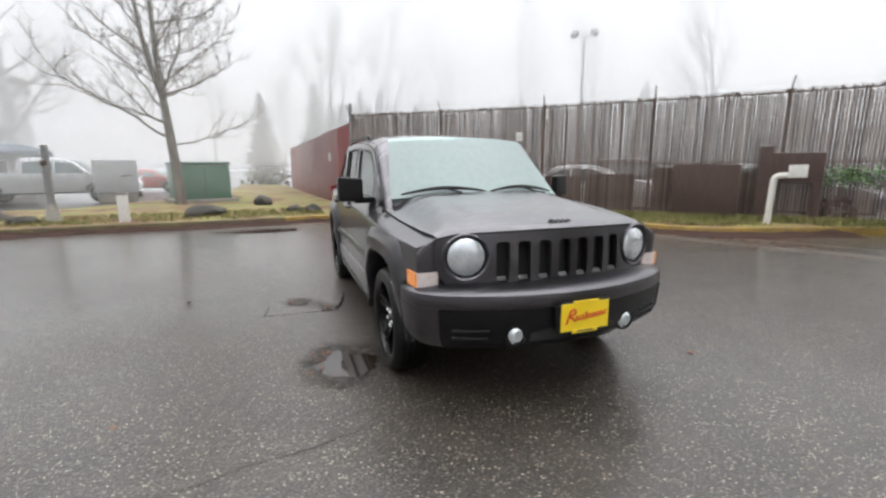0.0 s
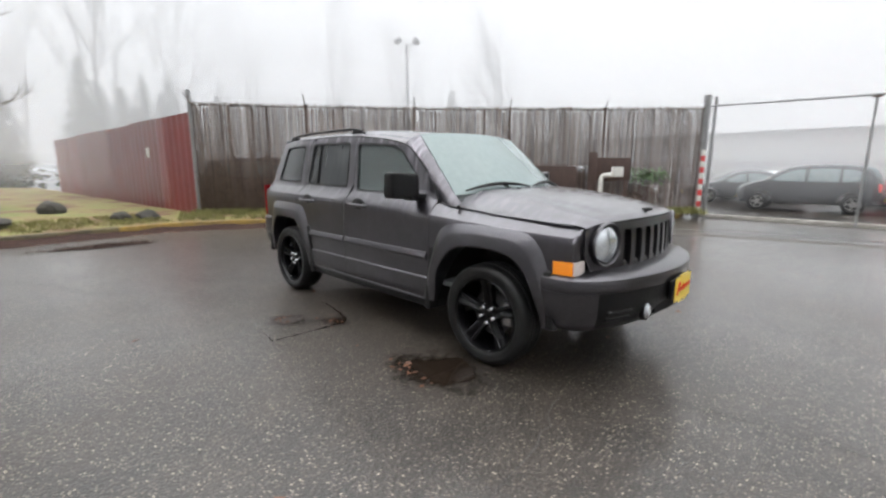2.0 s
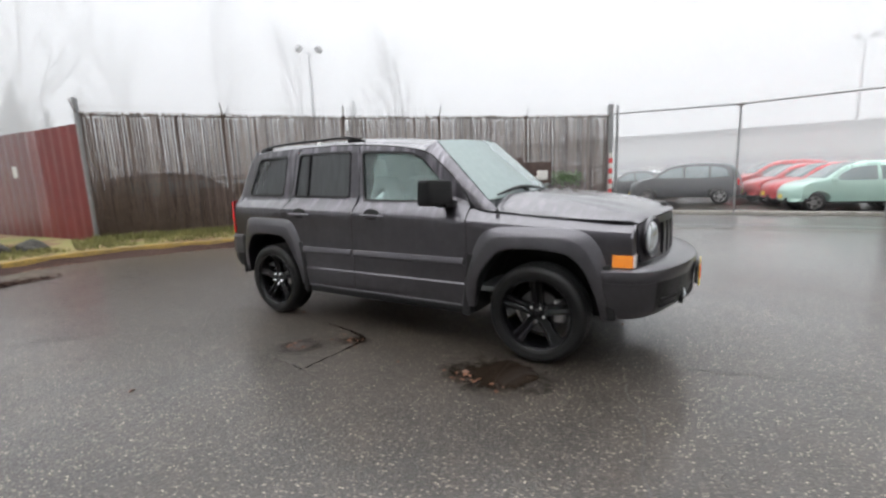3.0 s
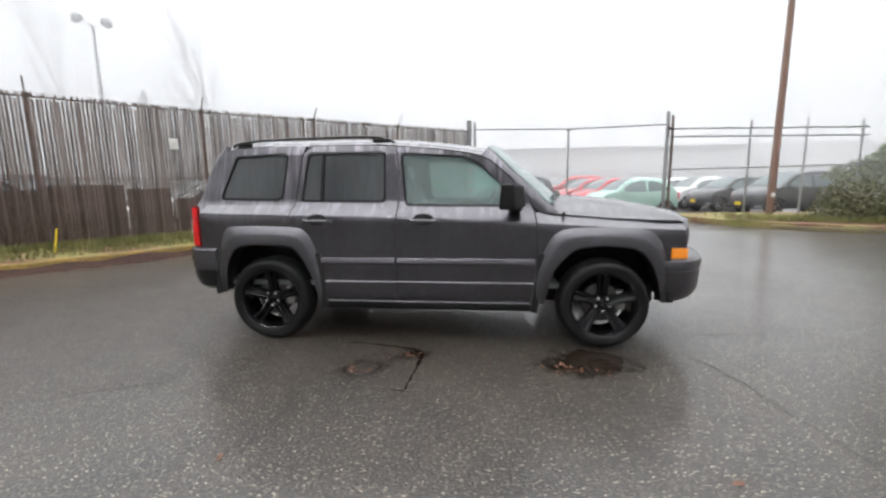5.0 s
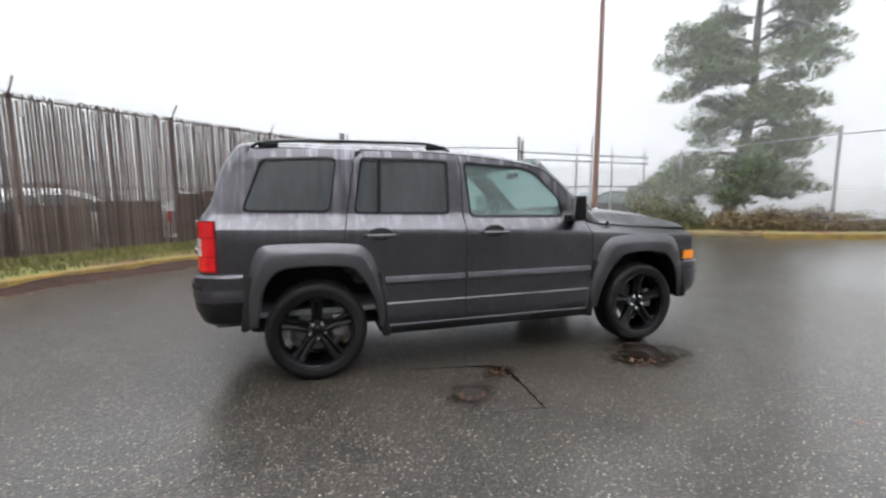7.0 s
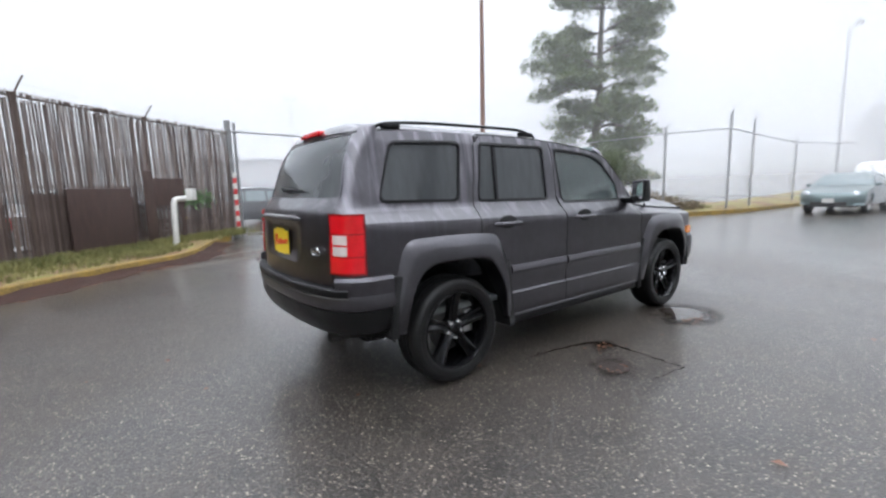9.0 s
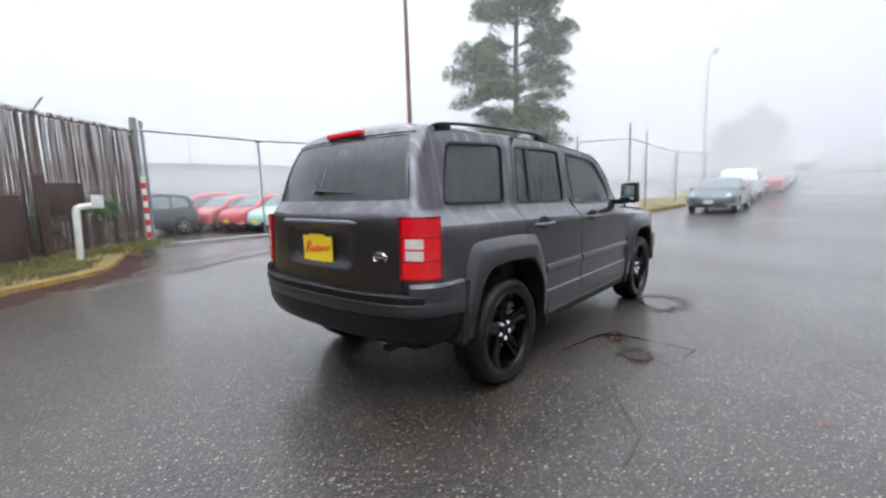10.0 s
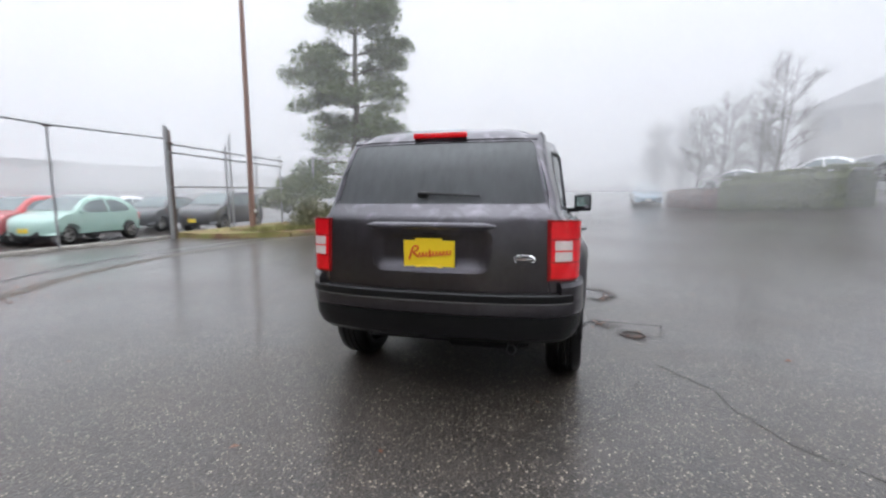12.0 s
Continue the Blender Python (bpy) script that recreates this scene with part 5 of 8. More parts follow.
def build_wheel(parent, x, sign):
    """One wheel: tyre, five-spoke rim, brake disc, wheel nuts; its face looks along sign * y."""
    wheel = new("wheel")
    wheel.parent = parent
    wheel.matrix_basis = Matrix.Translation((x, sign * 0.755, TYRE_R))
    s = sign
    R = TYRE_R
    prof = [(0.234, -0.095), (0.247, -0.102), (0.275, -0.112), (0.305, -0.110), (0.325, -0.096), (R - 0.002, -0.07), (R, -0.045), (R - 0.007, -0.042), (R - 0.007, -0.034), (R, -0.031), (R, -0.004), (R - 0.007, -0.002), (R - 0.007, 0.006), (R, 0.008), (R, 0.034), (R - 0.007, 0.037), (R - 0.007, 0.045), (R - 0.001, 0.048), (R - 0.002, 0.07), (0.325, 0.096), (0.312, 0.108), (0.304, 0.111), (0.292, 0.113), (0.288, 0.1115), (0.275, 0.112), (0.258, 0.108), (0.250, 0.102), (0.234, 0.094)]
    bm = lathe([(r, s * h) for r, h in prof], 56, "y", closed=True)
    tyre = part("tyre", bm, RUBBER, wheel)
    bm = lathe([(0.249, s * 0.098), (0.243, s * 0.105), (0.234, s * 0.099), (0.227, s * 0.085), (0.219, s * 0.03), (0.212, -s * 0.09), (0.236, -s * 0.094)], 56, "y")
    # spokes: five, each a pair of tapering arms with a shallow valley
    for k in range(5):
        a = math.tau * k / 5 + math.pi / 2
        ca, sa = math.cos(a), math.sin(a)
        for side in (-1, 1):
            sect = []
            for r, half, mid, d in ((0.035, 0.044, 0.013, 0.052), (0.09, 0.037, 0.016, 0.057), (0.16, 0.034, 0.019, 0.068), (0.231, 0.040, 0.026, 0.087)):
                sect.append([(r, side * (mid - half * 0.5), d - 0.012), (r, side * mid, d), (r, side * (mid + half * 0.55), d - 0.004), (r, side * (mid + half * 0.6), d - 0.04), (r, side * (mid - half * 0.6), d - 0.04)])
            rings = [[bm.verts.new((r * ca - w * sa, s * d, r * sa + w * ca)) for r, w, d in ring] for ring in sect]
            for p, q in zip(rings, rings[1:]):
                for i in range(5):
                    bm.faces.new((p[i - 1], p[i], q[i], q[i - 1]))
    lathe([(0.0, s * 0.058), (0.024, s * 0.058), (0.030, s * 0.052), (0.070, s * 0.046), (0.078, s * 0.03), (0.078, -s * 0.02)], 30, "y", bm)
    rim = part("rim", bm, RIM, wheel, "gloss black five-spoke alloy rim")
    part("brake_disc", lathe([(0.06, s * 0.004), (0.145, s * 0.004), (0.15, 0), (0.145, -s * 0.02), (0.06, -s * 0.02)], 40, "y"), DULL_STEEL, wheel, "dull steel brake disc")
    part("brake_caliper", box((0.07, 0.07, 0.15), (0.14, 0.0, 0.02), 0.015), STEEL, wheel, "grey cast brake caliper")
    for k in range(5):
        a = math.tau * (k + 0.5) / 5 + math.pi / 2
        bm = lathe([(0.0, s * 0.078), (0.010, s * 0.077), (0.0165, s * 0.068), (0.018, s * 0.036)], 6, "y", at=(0.054 * math.cos(a), 0, 0.054 * math.sin(a)))
        part("wheel_nut", bm, CHROME, rim, "chrome wheel nut")
    part("centre_cap", lathe([(0.0, s * 0.062), (0.018, s * 0.061), (0.024, s * 0.056), (0.024, s * 0.05)], 20, "y"), RIM, rim)
    return wheel


def build_plate(parent, at, facing, name):
    """Dealer plate: yellow card with a red script bar, held in a dark frame."""
    fx = facing
    def sheet(w, h, cy, cz, d):
        return box((0.004, w, h), (at[0] + fx * d, at[1] + cy, at[2] + cz), 0.0015, seg=1)
    frame_ = part(name, sheet(0.315, 0.168, 0, 0, 0.0), PLATE_BLUE, parent, "dark plate frame")
    part("plate_card", sheet(0.300, 0.150, 0, 0, 0.004), YELLOW, frame_, "yellow dealer card with a red script bar")
    part("plate_tab", sheet(0.16, 0.022, 0, -0.078, 0.007), YELLOW, frame_, "yellow tab")
    part("plate_tab", sheet(0.16, 0.016, 0.0, 0.080, 0.007), YELLOW, frame_, "yellow tab")
    # the red lettering is a plain flowing stroke with a tall first loop and a thin bar under it
    side = -1 if fx < 0 else 1
    def stroke(track, r):
        return tube([(at[0] + fx * 0.0075, at[1] + side * y, at[2] + z) for y, z in track], r, 5)
    first = dense([(-0.118, -0.034), (-0.104, 0.006), (-0.092, 0.036), (-0.070, 0.042), (-0.066, 0.022), (-0.092, 0.008), (-0.074, -0.010), (-0.060, -0.020)], 4)
    part("script_bar", stroke(first, 0.0058), PLATE_RED, frame_, "red script bar")
    run = []
    for k in range(46):
        t = k / 45
        run.append((-0.060 + 0.185 * t + 0.007 * math.cos(t * 58), -0.006 + 0.016 * t + (0.013 + (0.012 if 0.30 < t < 0.40 else 0)) * math.sin(t * 58)))
    part("script_bar", stroke(run, 0.0048), PLATE_RED, frame_, "red script bar")
    part("small_bar", stroke([(-0.05, -0.078), (0.05, -0.078)], 0.004), PLATE_BLUE, frame_, "dark bar on the lower tab")


def build_suv():
    suv = thing("suv", Matrix(), "dark grey wet five-door SUV parked on the asphalt", "car")
    body = new("body")
    body.parent = suv
    R_CUT, F_CUT = mixed(FLARE_R_OUT, FLARE_R_IN, 0.25), mixed(FLARE_F_OUT, FLARE_F_IN, 0.25)
    gap = 0.004
    zs = (0.335, 0.36, 0.497, 0.507, 0.985, 1.0, 1.08, 1.11)
    QWIN = rounded([(-1.765, 1.150), (-1.205, 1.140), (-1.150, 1.512), (-1.640, 1.502)], 0.05)
    RWIN = rounded([(-1.045, 1.130), (-0.355, 1.118), (-0.352, 1.508), (-0.985, 1.514)], 0.035)
    FWIN = rounded([(-0.190, 1.093), (0.600, 1.083), (0.575, 1.215), (0.385, 1.415), (0.270, 1.462), (-0.225, 1.498)], 0.04)
    for sign in (-1, 1):
        on, on_flat = on_side(sign), on_flat_side(sign)
        # rear quarter
        q = [(-1.895, 0.76), (-1.88, 0.70)] + [p for p in R_CUT if p[1] > 0.55 and p[0] < -1.1]
        edge = [(-1.115 - gap, 0.93), (-1.113 - gap, 1.03), (-1.083 - gap, 1.174), (-1.053 - gap, 1.38), (-1.03 - gap, 1.51), (-1.01 - gap, roof_edge(-1.0))]
        top = [(x, roof_edge(x)) for x in (-1.2, -1.35, -1.5, -1.62, -1.72)]
        back = [(-1.765, 1.47), (-1.82, 1.38), (-1.87, 1.26), (-1.895, 1.13), (-1.895, 1.0)]
        part("quarter_panel", panel(q + edge + top + back, on_flat, [QWIN], 0.07, zs, warp=to_flat), PAINT, body)
        # rear door
        lo = [p for p in R_CUT if p[1] > 0.36 and p[0] > -1.11][::1]
        d = [(-1.115 + gap, 0.925)] + lo + [(-0.85, 0.345), (-0.258 - gap, 0.335), (-0.251 - gap, 0.95), (-0.244 - gap, 1.37), (-0.269 - gap, roof_edge(-0.27) - 0.005)]
        d += [(x, roof_edge(x) - 0.005) for x in (-0.5, -0.75, -0.95)] + [(-1.03 + gap, 1.51), (-1.053 + gap, 1.38), (-1.083 + gap, 1.174), (-1.113 + gap, 1.03)]
        rear_door = part("rear_door", panel(d, on_flat, [RWIN], 0.07, zs, warp=to_flat), PAINT, suv)
        # front door
        lo = [p for p in F_CUT if p[1] > 0.36 and p[0] < 0.83]
        d = [(-0.258 + gap, 0.335), (0.775, 0.345)] + lo + [(0.823 - gap, 0.66), (0.816 - gap, 0.93), (0.803 - gap, 1.045), (0.78, 1.12), (0.47, roof_edge(0.47) - 0.02), (0.40, roof_edge(0.40) - 0.005)]
        d += [(x, roof_edge(x) - 0.005) for x in (0.2, 0.0, -0.15)] + [(-0.269 + gap, roof_edge(-0.27) - 0.005), (-0.244 + gap, 1.37), (-0.251 + gap, 0.95)]
        front_door = part("front_door", panel(d, on_flat, [FWIN], 0.07, zs, warp=to_flat), PAINT, suv)
        # front fender
        lo = [p for p in F_CUT if p[0] > 0.80 and p[1] > 0.62][:]
        d = [(0.823 + gap, 0.66)] + lo + [(1.86, 0.68), (1.885, 0.76), (1.885, 0.93), (1.87, lerp_table(LEDGE, 1.87))]
        d += [(x, lerp_table(LEDGE, x)) for x in (1.7, 1.5, 1.3, 1.1, 0.95, 0.85)] + [(0.807 + gap, 1.03), (0.816 + gap, 0.93)]
        fender = part("front_fender", panel(d, on_flat, (), 0.06, zs, warp=to_flat), PAINT, body)
        # glass
        inset = lambda x, z, on=on, sign=sign: on(x, z) - Vector((0, sign * 0.010, 0))
        part("quarter_window", panel([(x, z) for x, z in QWIN], inset, (), 0.12, (), 0.004), PRIVACY, body, "dark privacy glass").visible_shadow = False
        part("rear_door_window", panel(RWIN, inset, (), 0.12, (), 0.004), PRIVACY, rear_door, "dark privacy glass").visible_shadow = False
        part("front_door_window", panel(FWIN, inset, (), 0.12, (), 0.004), GLASS, front_door, "clear greenish glass").visible_shadow = False
        seal = lambda x, z, on=on, sign=sign: on(x, z) + Vector((0, sign * 0.003, 0))
        for outline, owner in ((QWIN, body), (RWIN, rear_door), (FWIN, front_door)):
            cx, cz = sum(p[0] for p in outline) / len(outline), sum(p[1] for p in outline) / len(outline)
            inner = [(cx + (x - cx) * (1 - 0.014 / max(0.1, abs(x - cx) + 0.12)), cz + (z - cz) * (1 - 0.012 / max(0.06, abs(z - cz)))) for x, z in outline]
            outer = [(cx + (x - cx) * 1.012, cz + (z - cz) * 1.03) for x, z in outline]
            part("window_seal", panel(outer, seal, [inner], 0.2, (), 0.008), PLASTIC, owner, "black rubber seal")
        part("window_divider", panel([(-0.888, 1.125), (-0.862, 1.125), (-0.842, 1.51), (-0.868, 1.512)], seal, (), 0.1, (), 0.012), PLASTIC, rear_door, "black window divider")
        # dark gap between the doors and the roof, down the windscreen pillar
        gap_path = [on(x, roof_edge(x) - 0.004) for x in np.linspace(-0.99, 0.39, 16)] + [on(0.47, roof_edge(0.47) - 0.02), on(0.62, 1.302), on(0.775, 1.125), on(0.803, 1.05)]
        part("door_gap", tube([p + Vector((0, -sign * 0.002, 0)) for p in gap_path], 0.0055, 6), VOID, body, "black door gap")
        for gx in ([(-1.115, 0.93), (-1.113, 1.03), (-1.083, 1.174), (-1.053, 1.38), (-1.03, 1.51), (-1.0, roof_edge(-1.0) - 0.006)], [(-0.258, 0.36), (-0.251, 0.95), (-0.244, 1.37), (-0.269, roof_edge(-0.27) - 0.008)], [(0.823, 0.66), (0.816, 0.93), (0.803, 1.045)]):
            pts = [on_flat(x, to_flat((x, z))[1]) - Vector((0, sign * 0.004, 0)) for x, z in dense(gx, 5)]
            part("door_gap", tube(pts, 0.0045, 5), VOID, body, "black door gap")
        # mouldings and sill
        for x0, x1, owner in ((-0.855, -0.268, rear_door), (-0.246, 0.80, front_door)):
            bm = bmesh.new()
            rows = []
            for x in np.linspace(x0, x1, 9):
                y = suv_side(x, 0.66)
                rows.append([bm.verts.new((x, sign * (y + o), z)) for o, z in ((-0.004, 0.632), (0.014, 0.636), (0.020, 0.650), (0.018, 0.668), (0.006, 0.690), (-0.004, 0.692))])
            for a, b in zip(rows, rows[1:]):
                for k in range(5):
                    bm.faces.new((a[k], a[k + 1], b[k + 1], b[k]))
            bm.faces.new(rows[0][::-1])
            bm.faces.new(rows[-1])
            part("side_moulding", bm, PAINT, owner)
        bm = box((1.66, 0.10, 0.06), (-0.03, sign * 0.80, 0.302), 0.02)
        part("sill", bm, PLASTIC, body, "black plastic sill")
        # bar added along the sill edge to act as its bright catch-light
        part("sill_catchlight", tube([(x, sign * (suv_side(x, 0.34) + 0.006), 0.340) for x in np.linspace(-0.84, 0.78, 8)], 0.008, 6), TRIM, body, "dark grey bar standing in for the sill's catch-light")
        part("wheel_flare", flare(FLARE_R_OUT, FLARE_R_IN, sign), TRIM, body, "dark grey plastic wheel flare")
        part("wheel_flare", flare(FLARE_F_OUT, FLARE_F_IN, sign), TRIM, body, "dark grey plastic wheel flare")
        for wx in (-WB, WB):
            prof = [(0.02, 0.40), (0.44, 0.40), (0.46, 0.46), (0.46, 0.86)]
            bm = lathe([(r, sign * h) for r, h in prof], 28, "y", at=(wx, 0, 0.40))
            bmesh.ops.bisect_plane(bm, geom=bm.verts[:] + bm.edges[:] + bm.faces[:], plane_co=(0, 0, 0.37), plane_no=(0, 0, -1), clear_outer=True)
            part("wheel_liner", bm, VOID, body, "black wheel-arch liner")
            build_wheel(suv, wx, sign)
        # handles
        for x, owner in ((-0.88, rear_door), (-0.035, front_door)):
            y = suv_side(x, 0.97)
            bm = tube([(x - 0.115, sign * (y - 0.005), 0.978), (x - 0.09, sign * (y + 0.030), 0.98), (x, sign * (y + 0.036), 0.98), (x + 0.09, sign * (y + 0.030), 0.978), (x + 0.115, sign * (y - 0.005), 0.976)], [0.013, 0.014, 0.014, 0.014, 0.013], 10)
            part("door_handle", bm, PAINT, owner)
            # flat dark disc: the recess's shade is put into its colour
            bm = lathe([(0.0, sign * 0.003), (0.066, sign * 0.003), (0.080, 0.0), (0.080, -sign * 0.01)], 24, "y", at=(x, sign * y, 0.99))
            bmesh.ops.scale(bm, vec=(1, 1, 0.55), verts=bm.verts[:], space=Matrix.Translation((-x, -sign * y, -0.99)))
            part("handle_shade", bm, VOID, owner, "flat dark disc for the handle recess's shade")
        # mirror
        bm = bmesh.new()
        sx, sy, sz = 0.052, 0.086, 0.088
        bmesh.ops.create_cube(bm, size=2)
        bmesh.ops.bevel(bm, geom=bm.edges[:], offset=0.32, segments=4, affect="EDGES", profile=0.6)
        for v in bm.verts:
            t = v.co.copy()
            v.co = Vector((0.630 + t.x * sx * (1 - 0.12 * t.z) - 0.55 * t.y * sign * sy, sign * (0.948 + t.y * sign * sy), 1.158 + t.z * sz * (1 + 0.06 * t.y * sign)))
        shell = part("mirror_housing", bm, PLASTIC, front_door, "black plastic mirror housing")
        part("mirror_arm", box((0.10, 0.16, 0.05), (0.655, sign * 0.845, 1.075), 0.018), PLASTIC, shell)
        part("mirror_lower_shell", box((0.10, 0.15, 0.05), (0.632, sign * 0.935, 1.09), 0.02, turn=Euler((0, 0, sign * 0.50)).to_matrix()), PLASTIC, shell)
        part("mirror_glass", box((0.006, 0.150, 0.132), (0.5765, sign * 0.948, 1.158), 0.002, turn=Euler((0, 0, sign * 0.503)).to_matrix()), MIRROR, shell, "mirror glass")
        # pillars between windscreen and door, and between quarter and tailgate
        def a_pillar(u, v, sign=sign):
            lower_in, upper_in = Vector((0.930, 0.695, 1.085)), Vector((0.452, 0.590, 1.540))
            lower_out, upper_out = Vector((0.83, 0, 1.055)), Vector((0.395, 0, roof_edge(0.40)))
            lower_out.y, upper_out.y = suv_side(0.82, 1.055), suv_side(0.4, roof_edge(0.40)) - 0.002
            a, b = lower_in.lerp(upper_in, u), lower_out.lerp(upper_out, u)
            m = (a + b) / 2 + Vector((0.02, 0.03, 0.02))
            p = a * (1 - v) ** 2 + m * 2 * v * (1 - v) + b * v * v
            return Vector((p.x, sign * p.y, p.z))
        part("a_pillar", grid(a_pillar, np.linspace(-0.2, 1, 14), np.linspace(0, 1, 7), 0.02), PAINT, body)
        def corner(u, v, sign=sign):
            z = 0.70 + u * (1.585 - 0.70)
            xa = lerp_table([(0.7, -1.888), (0.76, -1.895), (1.13, -1.895), (1.26, -1.87), (1.38, -1.82), (1.47, -1.765), (1.51, -1.72), (1.59, -1.70)], z)
            a = Vector((xa, suv_side(xa, min(z, roof_edge(xa))), z))
            yb = ease_table([(0.7, 0.665), (1.15, 0.655), (1.5, 0.575), (1.6, 0.55)], z)
            b = Vector((rear_x(yb, z), yb, z))
            m = Vector((b.x * 0.82 + a.x * 0.18, a.y * 0.95 + b.y * 0.05, z))
            p = a * (1 - v) ** 2 + m * 2 * v * (1 - v) + b * v * v
            return Vector((p.x, sign * p.y, p.z))
        part("d_pillar", grid(corner, np.linspace(0, 1, 22), np.linspace(0, 1, 9), 0.012), PAINT, body)
        # tail lamp wraps the corner
        def lamp_skin(u, v, grow=0.010, lo=0.768, hi=1.098, v0=0.02, v1=1.06):
            z = lo + u * (hi - lo)
            p = corner((min(z, 1.02) - 0.70) / 0.885, v0 + v * (v1 - v0), 1)
            p.z = z
            n = Vector((-0.75, 0.66, 0))
            q = p + n * grow
            return Vector((q.x, sign * q.y, q.z))
        lamp = part("tail_lamp", grid(lamp_skin, np.linspace(0, 1, 10), np.linspace(0, 1, 10), 0.02), LAMP_DARK, suv, "red tail lamp with clear reversing lens")
        for lo, hi in ((0.780, 0.866), (0.872, 0.988), (0.994, 1.088)):
            skin = lambda u, v, lo=lo, hi=hi: lamp_skin(u, v, 0.013, lo, hi, 0.07, 1.00)
            part("red_lens", grid(skin, np.linspace(0, 1, 6), np.linspace(0, 1, 8), 0.004), LAMP_RED, lamp, "bright red lens segment")
        for lo, hi in ((0.875, 0.925), (0.935, 0.985)):
            skin = lambda u, v, lo=lo, hi=hi: lamp_skin(u, v, 0.016, lo, hi, 0.52, 0.93)
            part("reversing_lens", grid(skin, np.linspace(0, 1, 4), np.linspace(0, 1, 6), 0.006), LAMP_WHITE, lamp, "clear reversing lens")
        # front corner with turn lamp
        def front_corner(u, v, sign=sign, grow=0.0):
            z = 0.66 + u * (0.955 - 0.66)
            a = Vector((1.885, suv_side(1.885, z), z))
            b = Vector((nose_x(0.70, z) - 0.012, 0.70, z))
            m = Vector((b.x * 0.75 + a.x * 0.25 + 0.012, a.y, z))
            p = a * (1 - v) ** 2 + m * 2 * v * (1 - v) + b * v * v + Vector((0.6, 0.7, 0)) * grow
            return Vector((p.x, sign * p.y, p.z))
        part("nose_corner", grid(front_corner, np.linspace(0, 1, 8), np.linspace(0, 1, 7), 0.012), PAINT, body)
        z0, z1 = 0.693, 0.768
        def turn_side(u, v, sign=sign):
            x = 1.788 + u * 0.115
            return Vector((x, sign * (suv_side(min(x, 1.885), 0.73) + 0.012), z0 + v * (z1 - z0)))
        turn = part("turn_lamp", grid(turn_side, np.linspace(0, 1, 4), np.linspace(0, 1, 4), 0.014), LAMP_AMBER, suv, "amber side marker and turn lamp")
        wrap = lambda u, v: front_corner((z0 + v * (z1 - z0) - 0.66) / 0.295, 0.15 + u * 0.92, sign, 0.012)
        part("turn_lens", grid(wrap, np.linspace(0, 1, 8), np.linspace(0, 1, 4), 0.012), LAMP_WHITE, turn, "clear peach lens")
        # headlamp
        hx, hy, hz = nose_x(0.557, 0.85), sign * 0.557, 0.848
        yaw = Euler((0, 0, sign * 0.22)).to_matrix()
        bm = lathe([(0.125, -0.02), (0.128, 0.012), (0.122, 0.020), (0.112, 0.012), (0.108, -0.01)], 40, "x")
        bm.transform(Matrix.Translation((hx - 0.002, hy, hz)) @ yaw.to_4x4())
        lamp = part("headlamp", bm, TRIM, suv, "round headlamp with clear lens")
        bm = lathe([(0.0, 0.028), (0.04, 0.026), (0.08, 0.018), (0.10, 0.006), (0.106, -0.008), (0.106, -0.03)], 40, "x")
        bm.transform(Matrix.Translation((hx, hy, hz)) @ yaw.to_4x4())
        part("headlamp_lens", bm, LAMP_CLEAR, lamp, "clear domed lens")
        # fog lamp
        bm = lathe([(0.0, 0.02), (0.03, 0.016), (0.046, 0.004), (0.05, -0.01), (0.05, -0.04)], 28, "x", at=(2.150, sign * 0.352, 0.452))
        fog = part("fog_lamp", bm, LAMP_CLEAR, suv, "round clear fog lamp")
        part("fog_bezel", lathe([(0.05, -0.02), (0.054, 0.006), (0.062, 0.004), (0.066, -0.02)], 28, "x", at=(2.150, sign * 0.352, 0.452)), PLASTIC, fog)
        for vz in (0.482, 0.440):
            part("bumper_vent", box((0.04, 0.19, 0.020), (2.070 - (0.482 - vz) * 0.2, sign * 0.575, vz), 0.008, turn=Euler((0, 0, sign * 0.38)).to_matrix()), VOID, body, "black slot in the bumper")
        # roof rail
        pts = [(-1.70, sign * 0.575, 1.580), (-1.62, sign * 0.58, 1.612), (-1.3, sign * 0.585, 1.632), (-0.7, sign * 0.585, 1.638), (-0.48, sign * 0.585, 1.634), (-0.38, sign * 0.582, 1.617), (-0.30, sign * 0.578, 1.590)]
        rail = part("roof_rail", tube(dense(pts, 4), 0.0105, 10), PLASTIC, suv, "black plastic roof rail")
        part("rail_foot", box((0.15, 0.032, 0.036), (-0.41, sign * 0.583, 1.606), 0.014), PLASTIC, rail)
        part("rail_foot", box((0.13, 0.032, 0.036), (-1.59, sign * 0.58, 1.598), 0.014), PLASTIC, rail)
    # roof
    def roof(u, v):
        x = -1.745 + u * (0.50 + 1.745)
        if u > 0.98:
            x = 0.455 + (u - 0.98) / 0.02 * 0.03
        half = suv_side(x, roof_edge(x)) - 0.001
        half = half if x < 0.40 else half * (1 - (x - 0.40) * 0.9)
        y = v * half
        a = abs(v)
        lift = 0.084 * (1 - a ** (3.2 + 4 * smooth01(-1.1, -1.7, x))) - 0.012 * a * a
        if 0.82 < a < 0.93:
            lift -= 0.006
        z = roof_edge(x) + lift * smooth01(0.62, 0.30, x) - 0.002 + 0.03 * smooth01(0.30, 0.5, x)
        return Vector((x + 0.055 * (1 - v * v) * smooth01(0.2, 0.48, x) - 0.020 * (1 - v * v) * smooth01(-1.65, -1.745, x), y, z))
    vs = np.unique(np.r_[np.linspace(-1, 1, 25), -0.93, 0.93, -0.97, 0.97, -0.88, 0.88, -0.82, 0.82])
